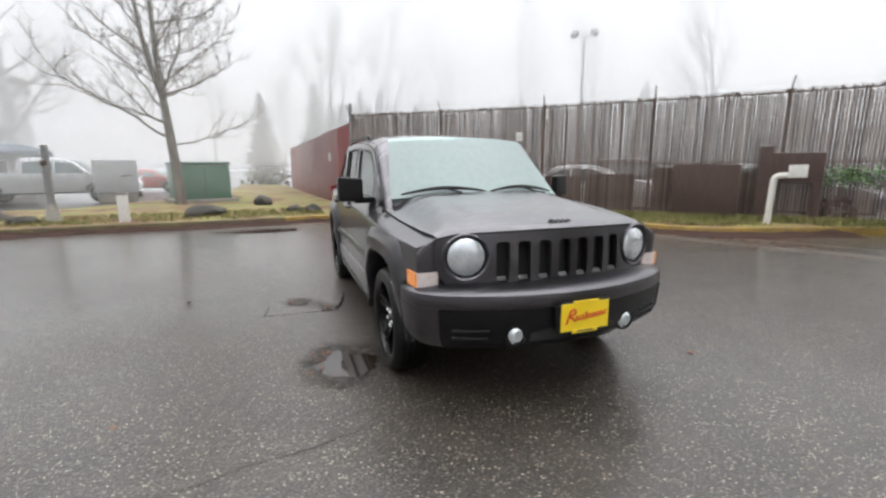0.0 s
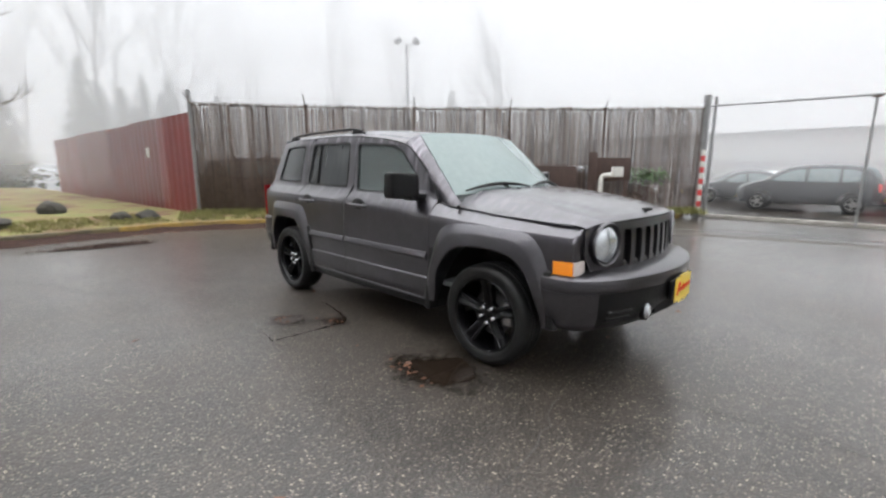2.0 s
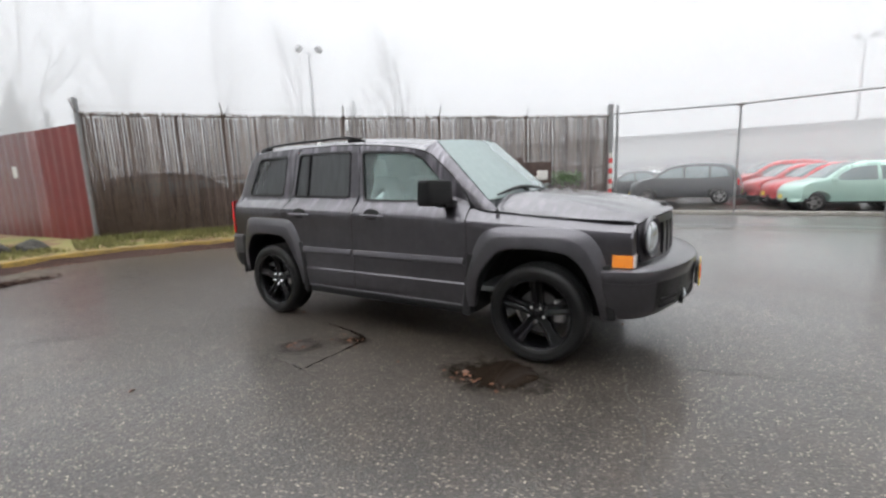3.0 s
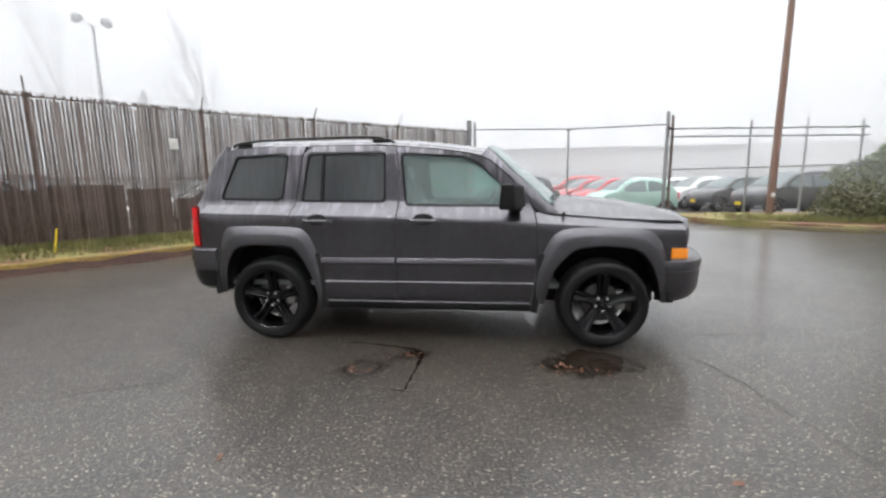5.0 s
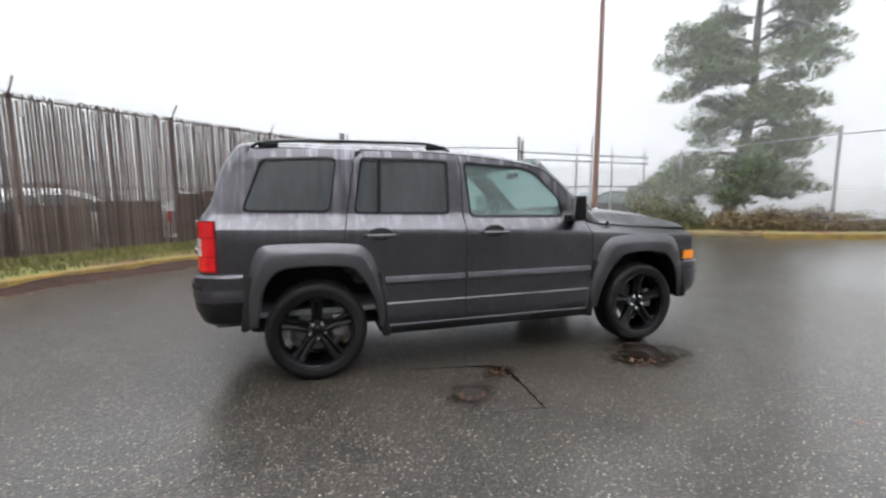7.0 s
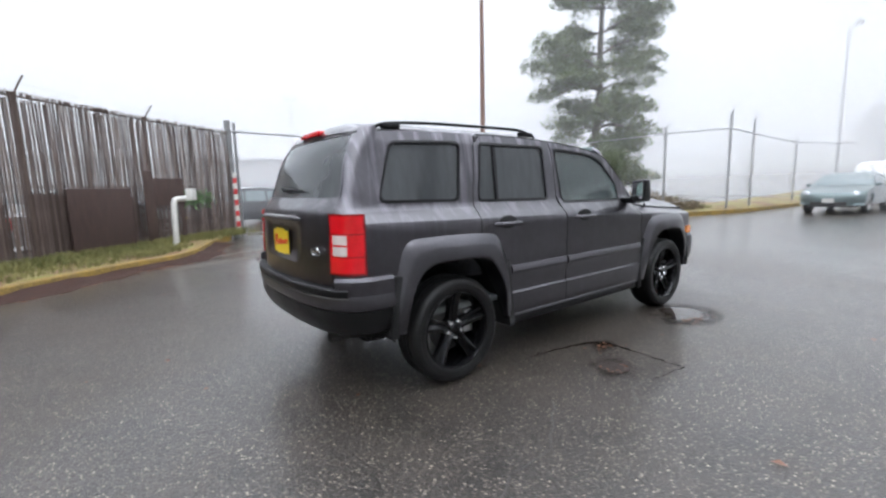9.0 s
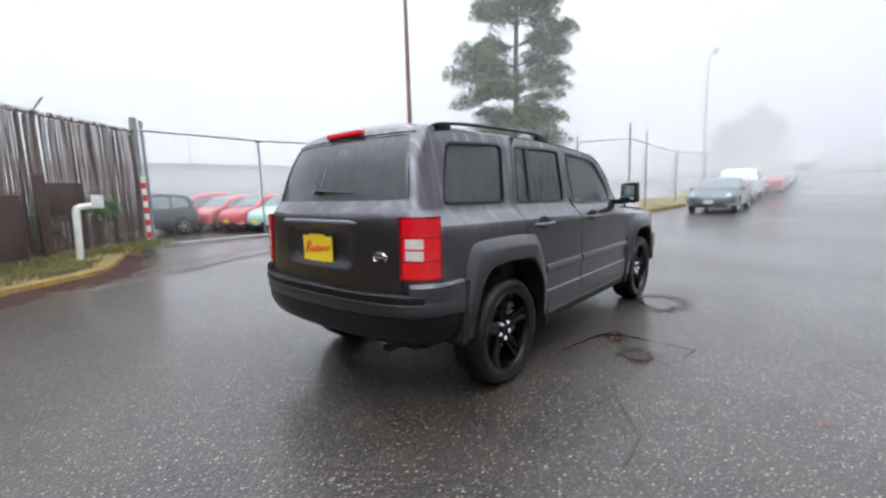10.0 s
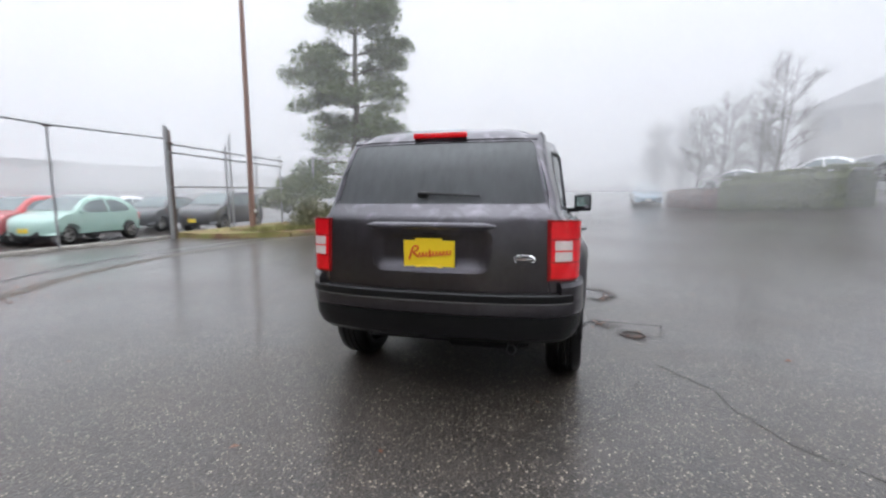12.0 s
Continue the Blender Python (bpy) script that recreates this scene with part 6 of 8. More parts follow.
    roof_part = part("roof", grid(roof, np.r_[np.linspace(0, 0.98, 36), 1.0], vs, 0.015), PAINT, suv)
    # hood
    def hood(u, v):
        half = lerp_table([(0, 0.755), (0.5, 0.748), (0.85, 0.725), (1.0, 0.70)], u)
        y = v * half
        x0, x1 = 0.84 + 0.18 * (1 - v ** 4), nose_x(y, 0.98) + 0.004
        x = x0 + (x1 - x0) * u
        z = hood_z(x + 0.27 * y * y * u, y)
        if u > 0.96:
            z -= 0.012 * ((u - 0.96) / 0.04)
        return Vector((x, y, z))
    part("hood", grid(hood, np.r_[np.linspace(0, 0.9, 22), 0.93, 0.96, 0.98, 1.0], np.linspace(-1, 1, 45), 0.012), PAINT, suv)
    seam = [hood(u, -1.0) for u in np.linspace(0.0, 1.0, 14)] + [hood(1.0, v) for v in np.linspace(-1, 1, 25)] + [hood(u, 1.0) for u in np.linspace(1.0, 0.0, 14)]
    part("hood_seam", tube([Vector((p.x - 0.002, p.y * 1.002, p.z - 0.008)) for p in seam], 0.0034, 6), VOID, body, "black shut line round the hood")
    part("hood_badge", tube([(1.985 + 0.022 * math.sin(k * 0.85) * (1 if k < 6 else 0.6), -0.07 + 0.14 * k / 30, 1.0185 - 0.006 * math.sin(k * 0.85)) for k in range(31)], 0.0045, 5), VOID, suv, "small black script badge")
    # windscreen
    def screen(u, v):
        half = 0.700 - 0.10 * u
        y = v * half
        bow = 1 - v * v
        x_low, x_top = 0.925 + 0.155 * bow, 0.452 + 0.098 * bow
        return Vector((x_low + (x_top - x_low) * u, y, 1.095 + 0.023 * bow + (1.545 - 1.095 - 0.023 * bow) * u + 0.022 * bow * u))
    part("windscreen", grid(screen, np.linspace(0, 1, 10), np.linspace(-1, 1, 21), 0.004), SCREEN, suv, "clear greenish windscreen").visible_shadow = False
    part("cowl", grid(lambda u, v: Vector((0.93 + 0.12 * (1 - v * v) + 0.05 - 0.10 * u, v * 0.70, hood_z(1.0, v * 0.7) - 0.035 + 0.03 * u)), np.linspace(0, 1, 5), np.linspace(-1, 1, 21), 0.01), PLASTIC, body, "black cowl under the windscreen")
    for y0, y1 in ((-0.60, -0.02), (0.02, 0.58)):
        pts = []
        for k in range(13):
            t = k / 12
            v = (y0 + (y1 - y0) * t) / 0.66
            p = screen(0.015 + 0.07 * math.sin(math.pi * min(1, t * 0.98)), v)
            pts.append(p + Vector((0.02, 0, 0.018)))
        wiper = part("wiper", tube(pts, [0.006 + 0.009 * math.sin(math.pi * k / 12) for k in range(13)], 6), PLASTIC, suv, "black windscreen wiper")
        part("wiper_arm", tube([pts[6], (1.05, (y0 + y1) / 2 + 0.15, 1.125), (1.05, y1 - 0.06, 1.118)], 0.008, 6), PLASTIC, wiper)
    part("washer_jet", box((0.03, 0.025, 0.014), (1.15, -0.25, 1.135), 0.005), PLASTIC, suv)
    part("antenna_base", lathe([(0.016, 0), (0.014, 0.018), (0.006, 0.03), (0, 0.034)], 12, "z", at=(1.02, -0.775, 1.005)), PLASTIC, suv, "black antenna base")
    # nose with seven slots
    slots = []
    for k in range(7):
        c = (k - 3) * 0.121
        slots.append(rounded([(c - 0.036, 0.705), (c + 0.036, 0.705), (c + 0.036, 0.925), (c - 0.036, 0.925)], 0.022))
    discs = [[(sgn * 0.557 + 0.121 * math.cos(math.tau * j / 28), 0.848 + 0.121 * math.sin(math.tau * j / 28)) for j in range(28)] for sgn in (-1, 1)]
    top = [(0.715, 0.80), (0.705, 0.945), (0.66, 0.960), (0.58, 0.972), (0.46, 0.980), (0.30, 0.984), (0.0, 0.986)]
    outline = [(-0.64, 0.655), (0.64, 0.655)] + top + [(-y, z) for y, z in reversed(top[:-1])]
    on_nose = lambda y, z: Vector((nose_x(y, z), y, z))
    nose = part("grille", panel(outline, on_nose, slots + discs, 0.06, (), 0.035), TRIM, suv, "dark grey seven-slot grille")
    behind = lambda y, z: Vector((nose_x(y, z) - 0.05, y, z))
    part("grille_backing", panel([(-0.46, 0.68), (0.46, 0.68), (0.46, 0.945), (-0.46, 0.945)], behind, (), 0.1, (), 0.01), VOID, nose, "black grille backing")
    for k in range(7):
        c = (k - 3) * 0.121
        part("slot_sill", box((0.012, 0.056, 0.028), (nose_x(c, 0.7) - 0.016, c, 0.722), 0.004, turn=Euler((0, radians(-42), 0)).to_matrix()), DULL_STEEL, nose, "satin grey slot sill")
    # bumpers
    front_path = mirrored([(1.72, -0.853), (1.80, -0.862), (1.88, -0.850), (1.95, -0.815), (2.025, -0.735), (2.095, -0.60), (2.15, -0.44), (2.188, -0.28), (2.208, -0.12), (2.212, 0.0)])
    upper = part("front_bumper", sweep(front_path, [(-0.20, 0.71), (-0.14, 0.705), (-0.03, 0.688), (-0.006, 0.672), (0.0, 0.65), (0.0, 0.615), (-0.004, 0.60), (-0.20, 0.60)]), TRIM, suv, "dark grey bumper with black lower half")
    part("bumper_lower", sweep(front_path, [(-0.20, 0.598), (-0.006, 0.598), (-0.010, 0.53), (-0.016, 0.46), (-0.045, 0.40), (-0.09, 0.36), (-0.20, 0.335)]), PLASTIC, upper, "black plastic lower bumper")
    for seg in (front_path[:5], front_path[-5:]):
        part("bumper_corner", sweep(seg, [(-0.20, 0.601), (0.003, 0.601), (-0.003, 0.53), (-0.009, 0.46), (-0.034, 0.405), (-0.07, 0.37), (-0.20, 0.36)]), TRIM, upper, "dark grey bumper corner")
    part("air_intake", sweep(mirrored([(2.168, -0.28), (2.188, -0.14), (2.195, 0.0)]), [(-0.02, 0.50), (0.004, 0.495), (0.004, 0.42), (-0.02, 0.415)]), VOID, upper, "black air intake")
    part("plate_mount", box((0.02, 0.33, 0.12), (2.216, 0.0, 0.545), 0.006), PLASTIC, upper)
    build_plate(suv, (2.230, 0.010, 0.543), 1, "front_plate")
    rear_path = [(-x, y) for x, y in mirrored([(1.76, -0.853), (1.86, -0.853), (1.94, -0.835), (2.01, -0.79), (2.06, -0.73), (2.10, -0.62), (2.135, -0.45), (2.155, -0.25), (2.16, 0.0)])][::-1]
    corners = [(-0.20, 0.765), (-0.09, 0.765), (-0.012, 0.755), (0.0, 0.735), (0.0, 0.66), (-0.003, 0.628), (-0.20, 0.625)]
    lower = part("rear_bumper", sweep(rear_path, [(-0.20, 0.69), (-0.04, 0.685), (-0.008, 0.675), (0.0, 0.655), (0.002, 0.60), (-0.004, 0.575), (-0.20, 0.57)]), PAINT, suv, "dark grey rear bumper with black lower half")
    part("bumper_lower", sweep(rear_path, [(-0.20, 0.568), (-0.006, 0.568), (-0.012, 0.50), (-0.04, 0.435), (-0.08, 0.405), (-0.2, 0.39)]), PLASTIC, lower, "black plastic lower bumper")
    edge_path = rear_path[3:-3]
    part("step_pad", sweep(edge_path, [(-0.10, 0.700), (-0.004, 0.696), (0.004, 0.688), (0.0065, 0.662), (0.004, 0.650), (-0.02, 0.649)]), PLASTIC, lower, "black plastic step pad")
    part("bumper_edge", sweep(edge_path, [(-0.02, 0.647), (0.004, 0.647), (0.006, 0.6435), (0.004, 0.640), (-0.02, 0.640)]), DULL_STEEL, lower, "thin dull steel edge line")
    for a in (0, 1):
        seg = rear_path[:5] if a == 0 else rear_path[-5:]
        part("bumper_corner", sweep(seg, corners), PAINT, lower, "dark grey bumper corner")
    # tailgate
    on_rear = lambda y, z: Vector((rear_x(y, z), y, z))
    glass_out = rounded([(-0.635, 1.185), (0.635, 1.185), (0.555, 1.545), (-0.555, 1.545)], 0.03)
    gate_out = [(-0.66, 0.70), (0.66, 0.70), (0.662, 1.0), (0.655, 1.15), (0.575, 1.5), (0.55, 1.585), (-0.55, 1.585), (-0.575, 1.5), (-0.655, 1.15), (-0.662, 1.0)]
    recess = rounded([(-0.33, 0.80), (0.33, 0.80), (0.36, 0.90), (0.36, 1.045), (-0.36, 1.045), (-0.36, 0.90)], 0.06)
    gate = part("tailgate", panel(gate_out, on_rear, [glass_out, recess], 0.06, (1.085, 1.10, 1.185), 0.012), PAINT, suv)
    def scoop(y, z):
        d = 0.024 * smooth01(0.36, 0.25, abs(y)) * smooth01(1.05, 1.0, z) * smooth01(0.795, 0.87, z)
        return Vector((rear_x(y, z) + d, y, z))
    part("plate_recess", panel(recess, scoop, (), 0.03, (), 0.006), PAINT, gate)
    part("rear_window", panel(glass_out, lambda y, z: Vector((rear_x(y, z) + 0.006, y, z)), (), 0.1, (), 0.004), PRIVACY, gate, "dark privacy rear window").visible_shadow = False
    bar = [(rear_x(y, 1.06) - 0.018, y, 1.060 + 0.004 * math.cos(y * 3)) for y in np.linspace(-0.38, 0.38, 13)]
    part("tailgate_grip", tube(bar, [0.006] + [0.021] * 11 + [0.006], 10), PAINT, gate)
    part("latch_button", box((0.02, 0.09, 0.03), (-2.085, 0.0, 1.03), 0.008), VOID, gate)
    build_plate(gate, (-2.100, 0.0, 0.905), -1, "rear_plate")
    bm = lathe([(0.058, 0.0), (0.062, -0.006), (0.056, -0.010), (0.050, -0.006)], 32, "x")
    bmesh.ops.scale(bm, vec=(1, 1, 0.42), verts=bm.verts[:])
    bm.transform(Matrix.Translation((rear_x(0.53, 0.885) - 0.002, -0.53, 0.885)))
    badge = part("round_badge", bm, CHROME, gate, "oval chrome badge")
    part("badge_bar", box((0.008, 0.085, 0.012), (rear_x(0.53, 0.885) - 0.008, -0.53, 0.885), 0.002), CHROME, badge)
    wp = [(rear_x(0.05, 1.24) - 0.026, 0.03, 1.243), (rear_x(0.1, 1.235) - 0.024, -0.10, 1.237), (rear_x(0.25, 1.228) - 0.018, -0.28, 1.228)]
    rear_wiper = part("rear_wiper", tube(dense([(wp[0][0], 0.08, 1.245), wp[0], wp[1], wp[2]], 4), [0.009] * 6 + [0.0075] * 4 + [0.006] * 3, 6), PLASTIC, gate, "black rear wiper")
    part("wiper_pivot", box((0.04, 0.06, 0.03), (rear_x(0.05, 1.24) - 0.012, 0.055, 1.238), 0.010), PLASTIC, rear_wiper)
    def lip(u, v):
        a = roof(0.0, v)
        y = v * 0.575
        b = Vector((rear_x(y, 1.565) - 0.012, y, 1.562))
        m = Vector((a.x * 0.35 + b.x * 0.65, (a.y + b.y) / 2, a.z - 0.014))
        return a * (1 - u) ** 2 + m * 2 * u * (1 - u) + b * u * u
    part("roof_lip", grid(lip, np.linspace(0, 1, 7), np.linspace(-1, 1, 25), 0.008), PAINT, suv)
    part("stop_lamp", box((0.05, 0.33, 0.033), (-1.850, 0.0, 1.590), 0.009), LAMP_RED, suv, "red high stop lamp")
    part("exhaust_tip", lathe([(0.024, -2.0), (0.030, -2.0), (0.030, -1.8), (0.024, -1.8)], 20, "x", at=(0, -0.46, 0.345), closed=True), DULL_STEEL, suv, "dull steel exhaust tip")
    part("silencer", lathe([(0.0, -0.22), (0.08, -0.22), (0.09, -0.20), (0.09, 0.20), (0.08, 0.22), (0, 0.22)], 18, "y", at=(-1.72, -0.25, 0.34)), VOID, suv)
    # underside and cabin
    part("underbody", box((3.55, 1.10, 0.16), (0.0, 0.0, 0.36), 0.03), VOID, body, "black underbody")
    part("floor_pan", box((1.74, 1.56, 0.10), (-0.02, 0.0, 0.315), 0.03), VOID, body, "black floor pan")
    # near-black boxes added to block bright gaps behind the flares
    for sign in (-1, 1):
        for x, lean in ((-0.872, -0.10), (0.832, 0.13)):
            part("arch_filler", box((0.055, 0.20, 0.46), (x, sign * 0.775, 0.50), 0.012, turn=Euler((0, lean, 0)).to_matrix()), VOID, body, "near-black filler closing the wheel arch")
        part("arch_filler", box((0.05, 0.22, 0.36), (-1.745, sign * 0.745, 0.56), 0.012, turn=Euler((0, 0.12, 0)).to_matrix()), VOID, body, "near-black filler closing the wheel arch")
        part("arch_filler", box((0.05, 0.22, 0.34), (1.775, sign * 0.735, 0.53), 0.012, turn=Euler((0, -0.10, 0)).to_matrix()), VOID, body, "near-black filler closing the wheel arch")
    part("inner_floor", box((2.9, 1.54, 0.04), (-0.45, 0.0, 0.46), 0.01), CABIN, body)
    part("axle_beam", tube([(-WB, -0.70, 0.31), (-WB, 0.70, 0.31)], 0.035, 8), VOID, suv)
    for sign in (-1, 1):
        part("inner_lining", panel([(-1.84, 0.95), (0.78, 0.95), (0.78, 1.06), (-1.84, 1.10)], lambda x, z, s=sign: Vector((x, s * (suv_side(x, min(z, 1.0)) - 0.09), z)), (), 0.3, (), 0.02), CABIN, body)
    part("headliner", grid(lambda u, v: roof(u, v) - Vector((0, 0, 0.035)), np.linspace(0.03, 0.96, 14), np.linspace(-0.93, 0.93, 11), 0.01), CABIN, body, "light grey headliner")
    dash = box((0.42, 1.42, 0.30), (0.76, 0.0, 0.93), 0.08, seg=3)
    part("dashboard", dash, SEAT, suv, "charcoal dashboard")
    wheel_m = Matrix.Translation((0.44, 0.36, 1.02)) @ Euler((0, radians(-62), 0)).to_matrix().to_4x4()
    bm = lathe([(0.185 + 0.016 * math.cos(a), 0.016 * math.sin(a)) for a in np.linspace(0, math.tau, 8, endpoint=False)], 28, "z", closed=True)
    box((0.34, 0.07, 0.03), (0, 0, -0.01), 0.01, bm)
    bm.transform(wheel_m)
    part("steering_wheel", bm, SEAT, suv)
    for y in (-0.36, 0.36):
        bm = box((0.50, 0.50, 0.16), (0.02, y, 0.66), 0.06, seg=3)
        box((0.15, 0.48, 0.62), (-0.28, y, 0.98), 0.06, bm, Euler((0, radians(-14), 0)).to_matrix(), 3)
        box((0.09, 0.27, 0.17), (-0.385, y, 1.36), 0.04, bm, Euler((0, radians(-10), 0)).to_matrix(), 3)
        part("front_seat", bm, SEAT, suv, "charcoal cloth seat")
    bm = box((0.48, 1.3, 0.16), (-0.82, 0, 0.68), 0.06, seg=3)
    box((0.15, 1.3, 0.60), (-1.12, 0, 0.98), 0.06, bm, Euler((0, radians(-16), 0)).to_matrix(), 3)
    for y in (-0.42, 0.42):
        box((0.08, 0.25, 0.13), (-1.21, y, 1.32), 0.04, bm, None, 3)
    part("rear_seat", bm, SEAT, suv, "charcoal cloth bench")
    part("rear_view_mirror", box((0.03, 0.22, 0.06), (0.52, 0.0, 1.43), 0.012), PLASTIC, suv)
    return suv


build_suv()


# ---- other parked cars ----
PAINTS = {
    "red": car_paint("red_car_paint", (0.36, 0.012, 0.018), (0.46, 0.025, 0.03), 0.1),
    "mint": car_paint("mint_car_paint", (0.30, 0.47, 0.40), (0.37, 0.54, 0.47), 0.0),
    "charcoal": car_paint("charcoal_car_paint", (0.012, 0.014, 0.019), (0.024, 0.027, 0.034), 0.4),
    "silver": car_paint("silver_car_paint", (0.36, 0.37, 0.39), (0.46, 0.47, 0.49), 0.6),
    "white": car_paint("white_car_paint", (0.68, 0.69, 0.70), (0.78, 0.78, 0.78), 0.0),
    "teal": car_paint("dark_green_car_paint", (0.040, 0.075, 0.075), (0.065, 0.11, 0.11), 0.4),
    "blue": car_paint("blue_car_paint", (0.12, 0.19, 0.24), (0.18, 0.26, 0.32), 0.4),
}
CAR_GLASS = surface("tinted_car_glass", (0.095, 0.128, 0.132), (0.15, 0.19, 0.195), 3, 0.06, rough_vary=0.03, spec=0.8)

# each shape: length, width, wheel base, wheel radius, sill, upper outline from the front to the back, belt height, side windows
SHAPES = {
    "hatchback": dict(w=1.63, wb=2.30, x0=-1.78, x1=1.77, r=0.29, belt=0.90, roof_w=0.76,
        top=[(1.77, 0.32), (1.79, 0.52), (1.74, 0.70), (1.60, 0.82), (1.30, 0.92), (0.98, 0.99), (0.72, 1.18), (0.42, 1.38), (0.05, 1.47), (-0.5, 1.48), (-1.0, 1.42), (-1.38, 1.22), (-1.62, 0.98), (-1.74, 0.80), (-1.78, 0.55), (-1.74, 0.32)],
        windows=[[(0.78, 0.96), (0.62, 1.14), (0.36, 1.31), (0.06, 1.38), (-0.28, 1.39), (-0.28, 0.95)], [(-0.36, 0.95), (-0.36, 1.39), (-0.78, 1.36), (-1.12, 1.20), (-1.22, 1.02), (-1.15, 0.98)]], screen=(5, 8), back=(10, 12)),
    "compact_mpv": dict(w=1.78, wb=2.61, x0=-2.07, x1=2.07, r=0.32, belt=1.02, roof_w=0.80,
        top=[(2.05, 0.34), (2.07, 0.55), (2.02, 0.78), (1.85, 0.92), (1.55, 1.02), (1.20, 1.10), (0.88, 1.32), (0.55, 1.53), (0.15, 1.63), (-0.6, 1.66), (-1.3, 1.62), (-1.75, 1.48), (-1.95, 1.15), (-2.03, 0.95), (-2.07, 0.6), (-2.03, 0.34)],
        windows=[[(1.02, 1.10), (0.78, 1.30), (0.50, 1.46), (0.15, 1.53), (0.0, 1.54), (0.0, 1.07)], [(-0.08, 1.07), (-0.08, 1.54), (-0.55, 1.55), (-0.95, 1.54), (-0.95, 1.07)], [(-1.03, 1.07), (-1.03, 1.53), (-1.40, 1.49), (-1.66, 1.36), (-1.74, 1.12)]], screen=(5, 8), back=(10, 12)),
    "sedan": dict(w=1.78, wb=2.72, x0=-2.35, x1=2.35, r=0.32, belt=0.92, roof_w=0.74,
        top=[(2.33, 0.30), (2.36, 0.50), (2.30, 0.66), (2.10, 0.76), (1.60, 0.86), (1.10, 0.95), (0.70, 1.18), (0.35, 1.37), (-0.1, 1.43), (-0.6, 1.42), (-1.0, 1.32), (-1.45, 1.06), (-1.7, 1.00), (-2.2, 0.96), (-2.34, 0.80), (-2.36, 0.52), (-2.32, 0.30)],
        windows=[[(0.85, 0.95), (0.60, 1.14), (0.30, 1.30), (0.0, 1.34), (-0.05, 0.94)], [(-0.13, 0.94), (-0.08, 1.34), (-0.55, 1.34), (-0.9, 1.25), (-1.2, 1.06), (-1.18, 0.98)]], screen=(5, 7), back=(9, 11)),
    "pickup": dict(w=1.95, wb=3.55, x0=-2.85, x1=2.85, r=0.39, belt=1.18, roof_w=0.82,
        top=[(2.82, 0.45), (2.86, 0.70), (2.84, 1.00), (2.72, 1.10), (2.30, 1.16), (1.62, 1.22), (1.35, 1.45), (1.05, 1.72), (0.7, 1.84), (0.0, 1.87), (-0.72, 1.82), (-0.86, 1.30), (-0.9, 1.24), (-2.80, 1.24), (-2.86, 1.2), (-2.86, 0.7), (-2.80, 0.45)],
        windows=[[(1.42, 1.25), (1.22, 1.50), (0.98, 1.70), (0.42, 1.75), (0.40, 1.24)], [(0.32, 1.24), (0.34, 1.75), (-0.2, 1.76), (-0.62, 1.72), (-0.68, 1.25)]], screen=(5, 8), back=(10, 11)),
    "estate_suv": dict(w=1.86, wb=2.75, x0=-2.35, x1=2.35, r=0.36, belt=1.08, roof_w=0.80,
        top=[(2.32, 0.40), (2.36, 0.62), (2.32, 0.90), (2.15, 1.02), (1.6, 1.10), (1.15, 1.15), (0.85, 1.38), (0.5, 1.62), (0.1, 1.72), (-0.8, 1.76), (-1.7, 1.72), (-2.1, 1.6), (-2.25, 1.15), (-2.33, 0.95), (-2.36, 0.6), (-2.3, 0.40)],
        windows=[[(0.95, 1.15), (0.72, 1.38), (0.44, 1.56), (-0.1, 1.62), (-0.1, 1.12)], [(-0.18, 1.12), (-0.18, 1.62), (-1.0, 1.64), (-1.0, 1.13)], [(-1.08, 1.13), (-1.08, 1.64), (-1.65, 1.61), (-1.98, 1.5), (-2.05, 1.17)]], screen=(5, 8), back=(11, 12)),
}


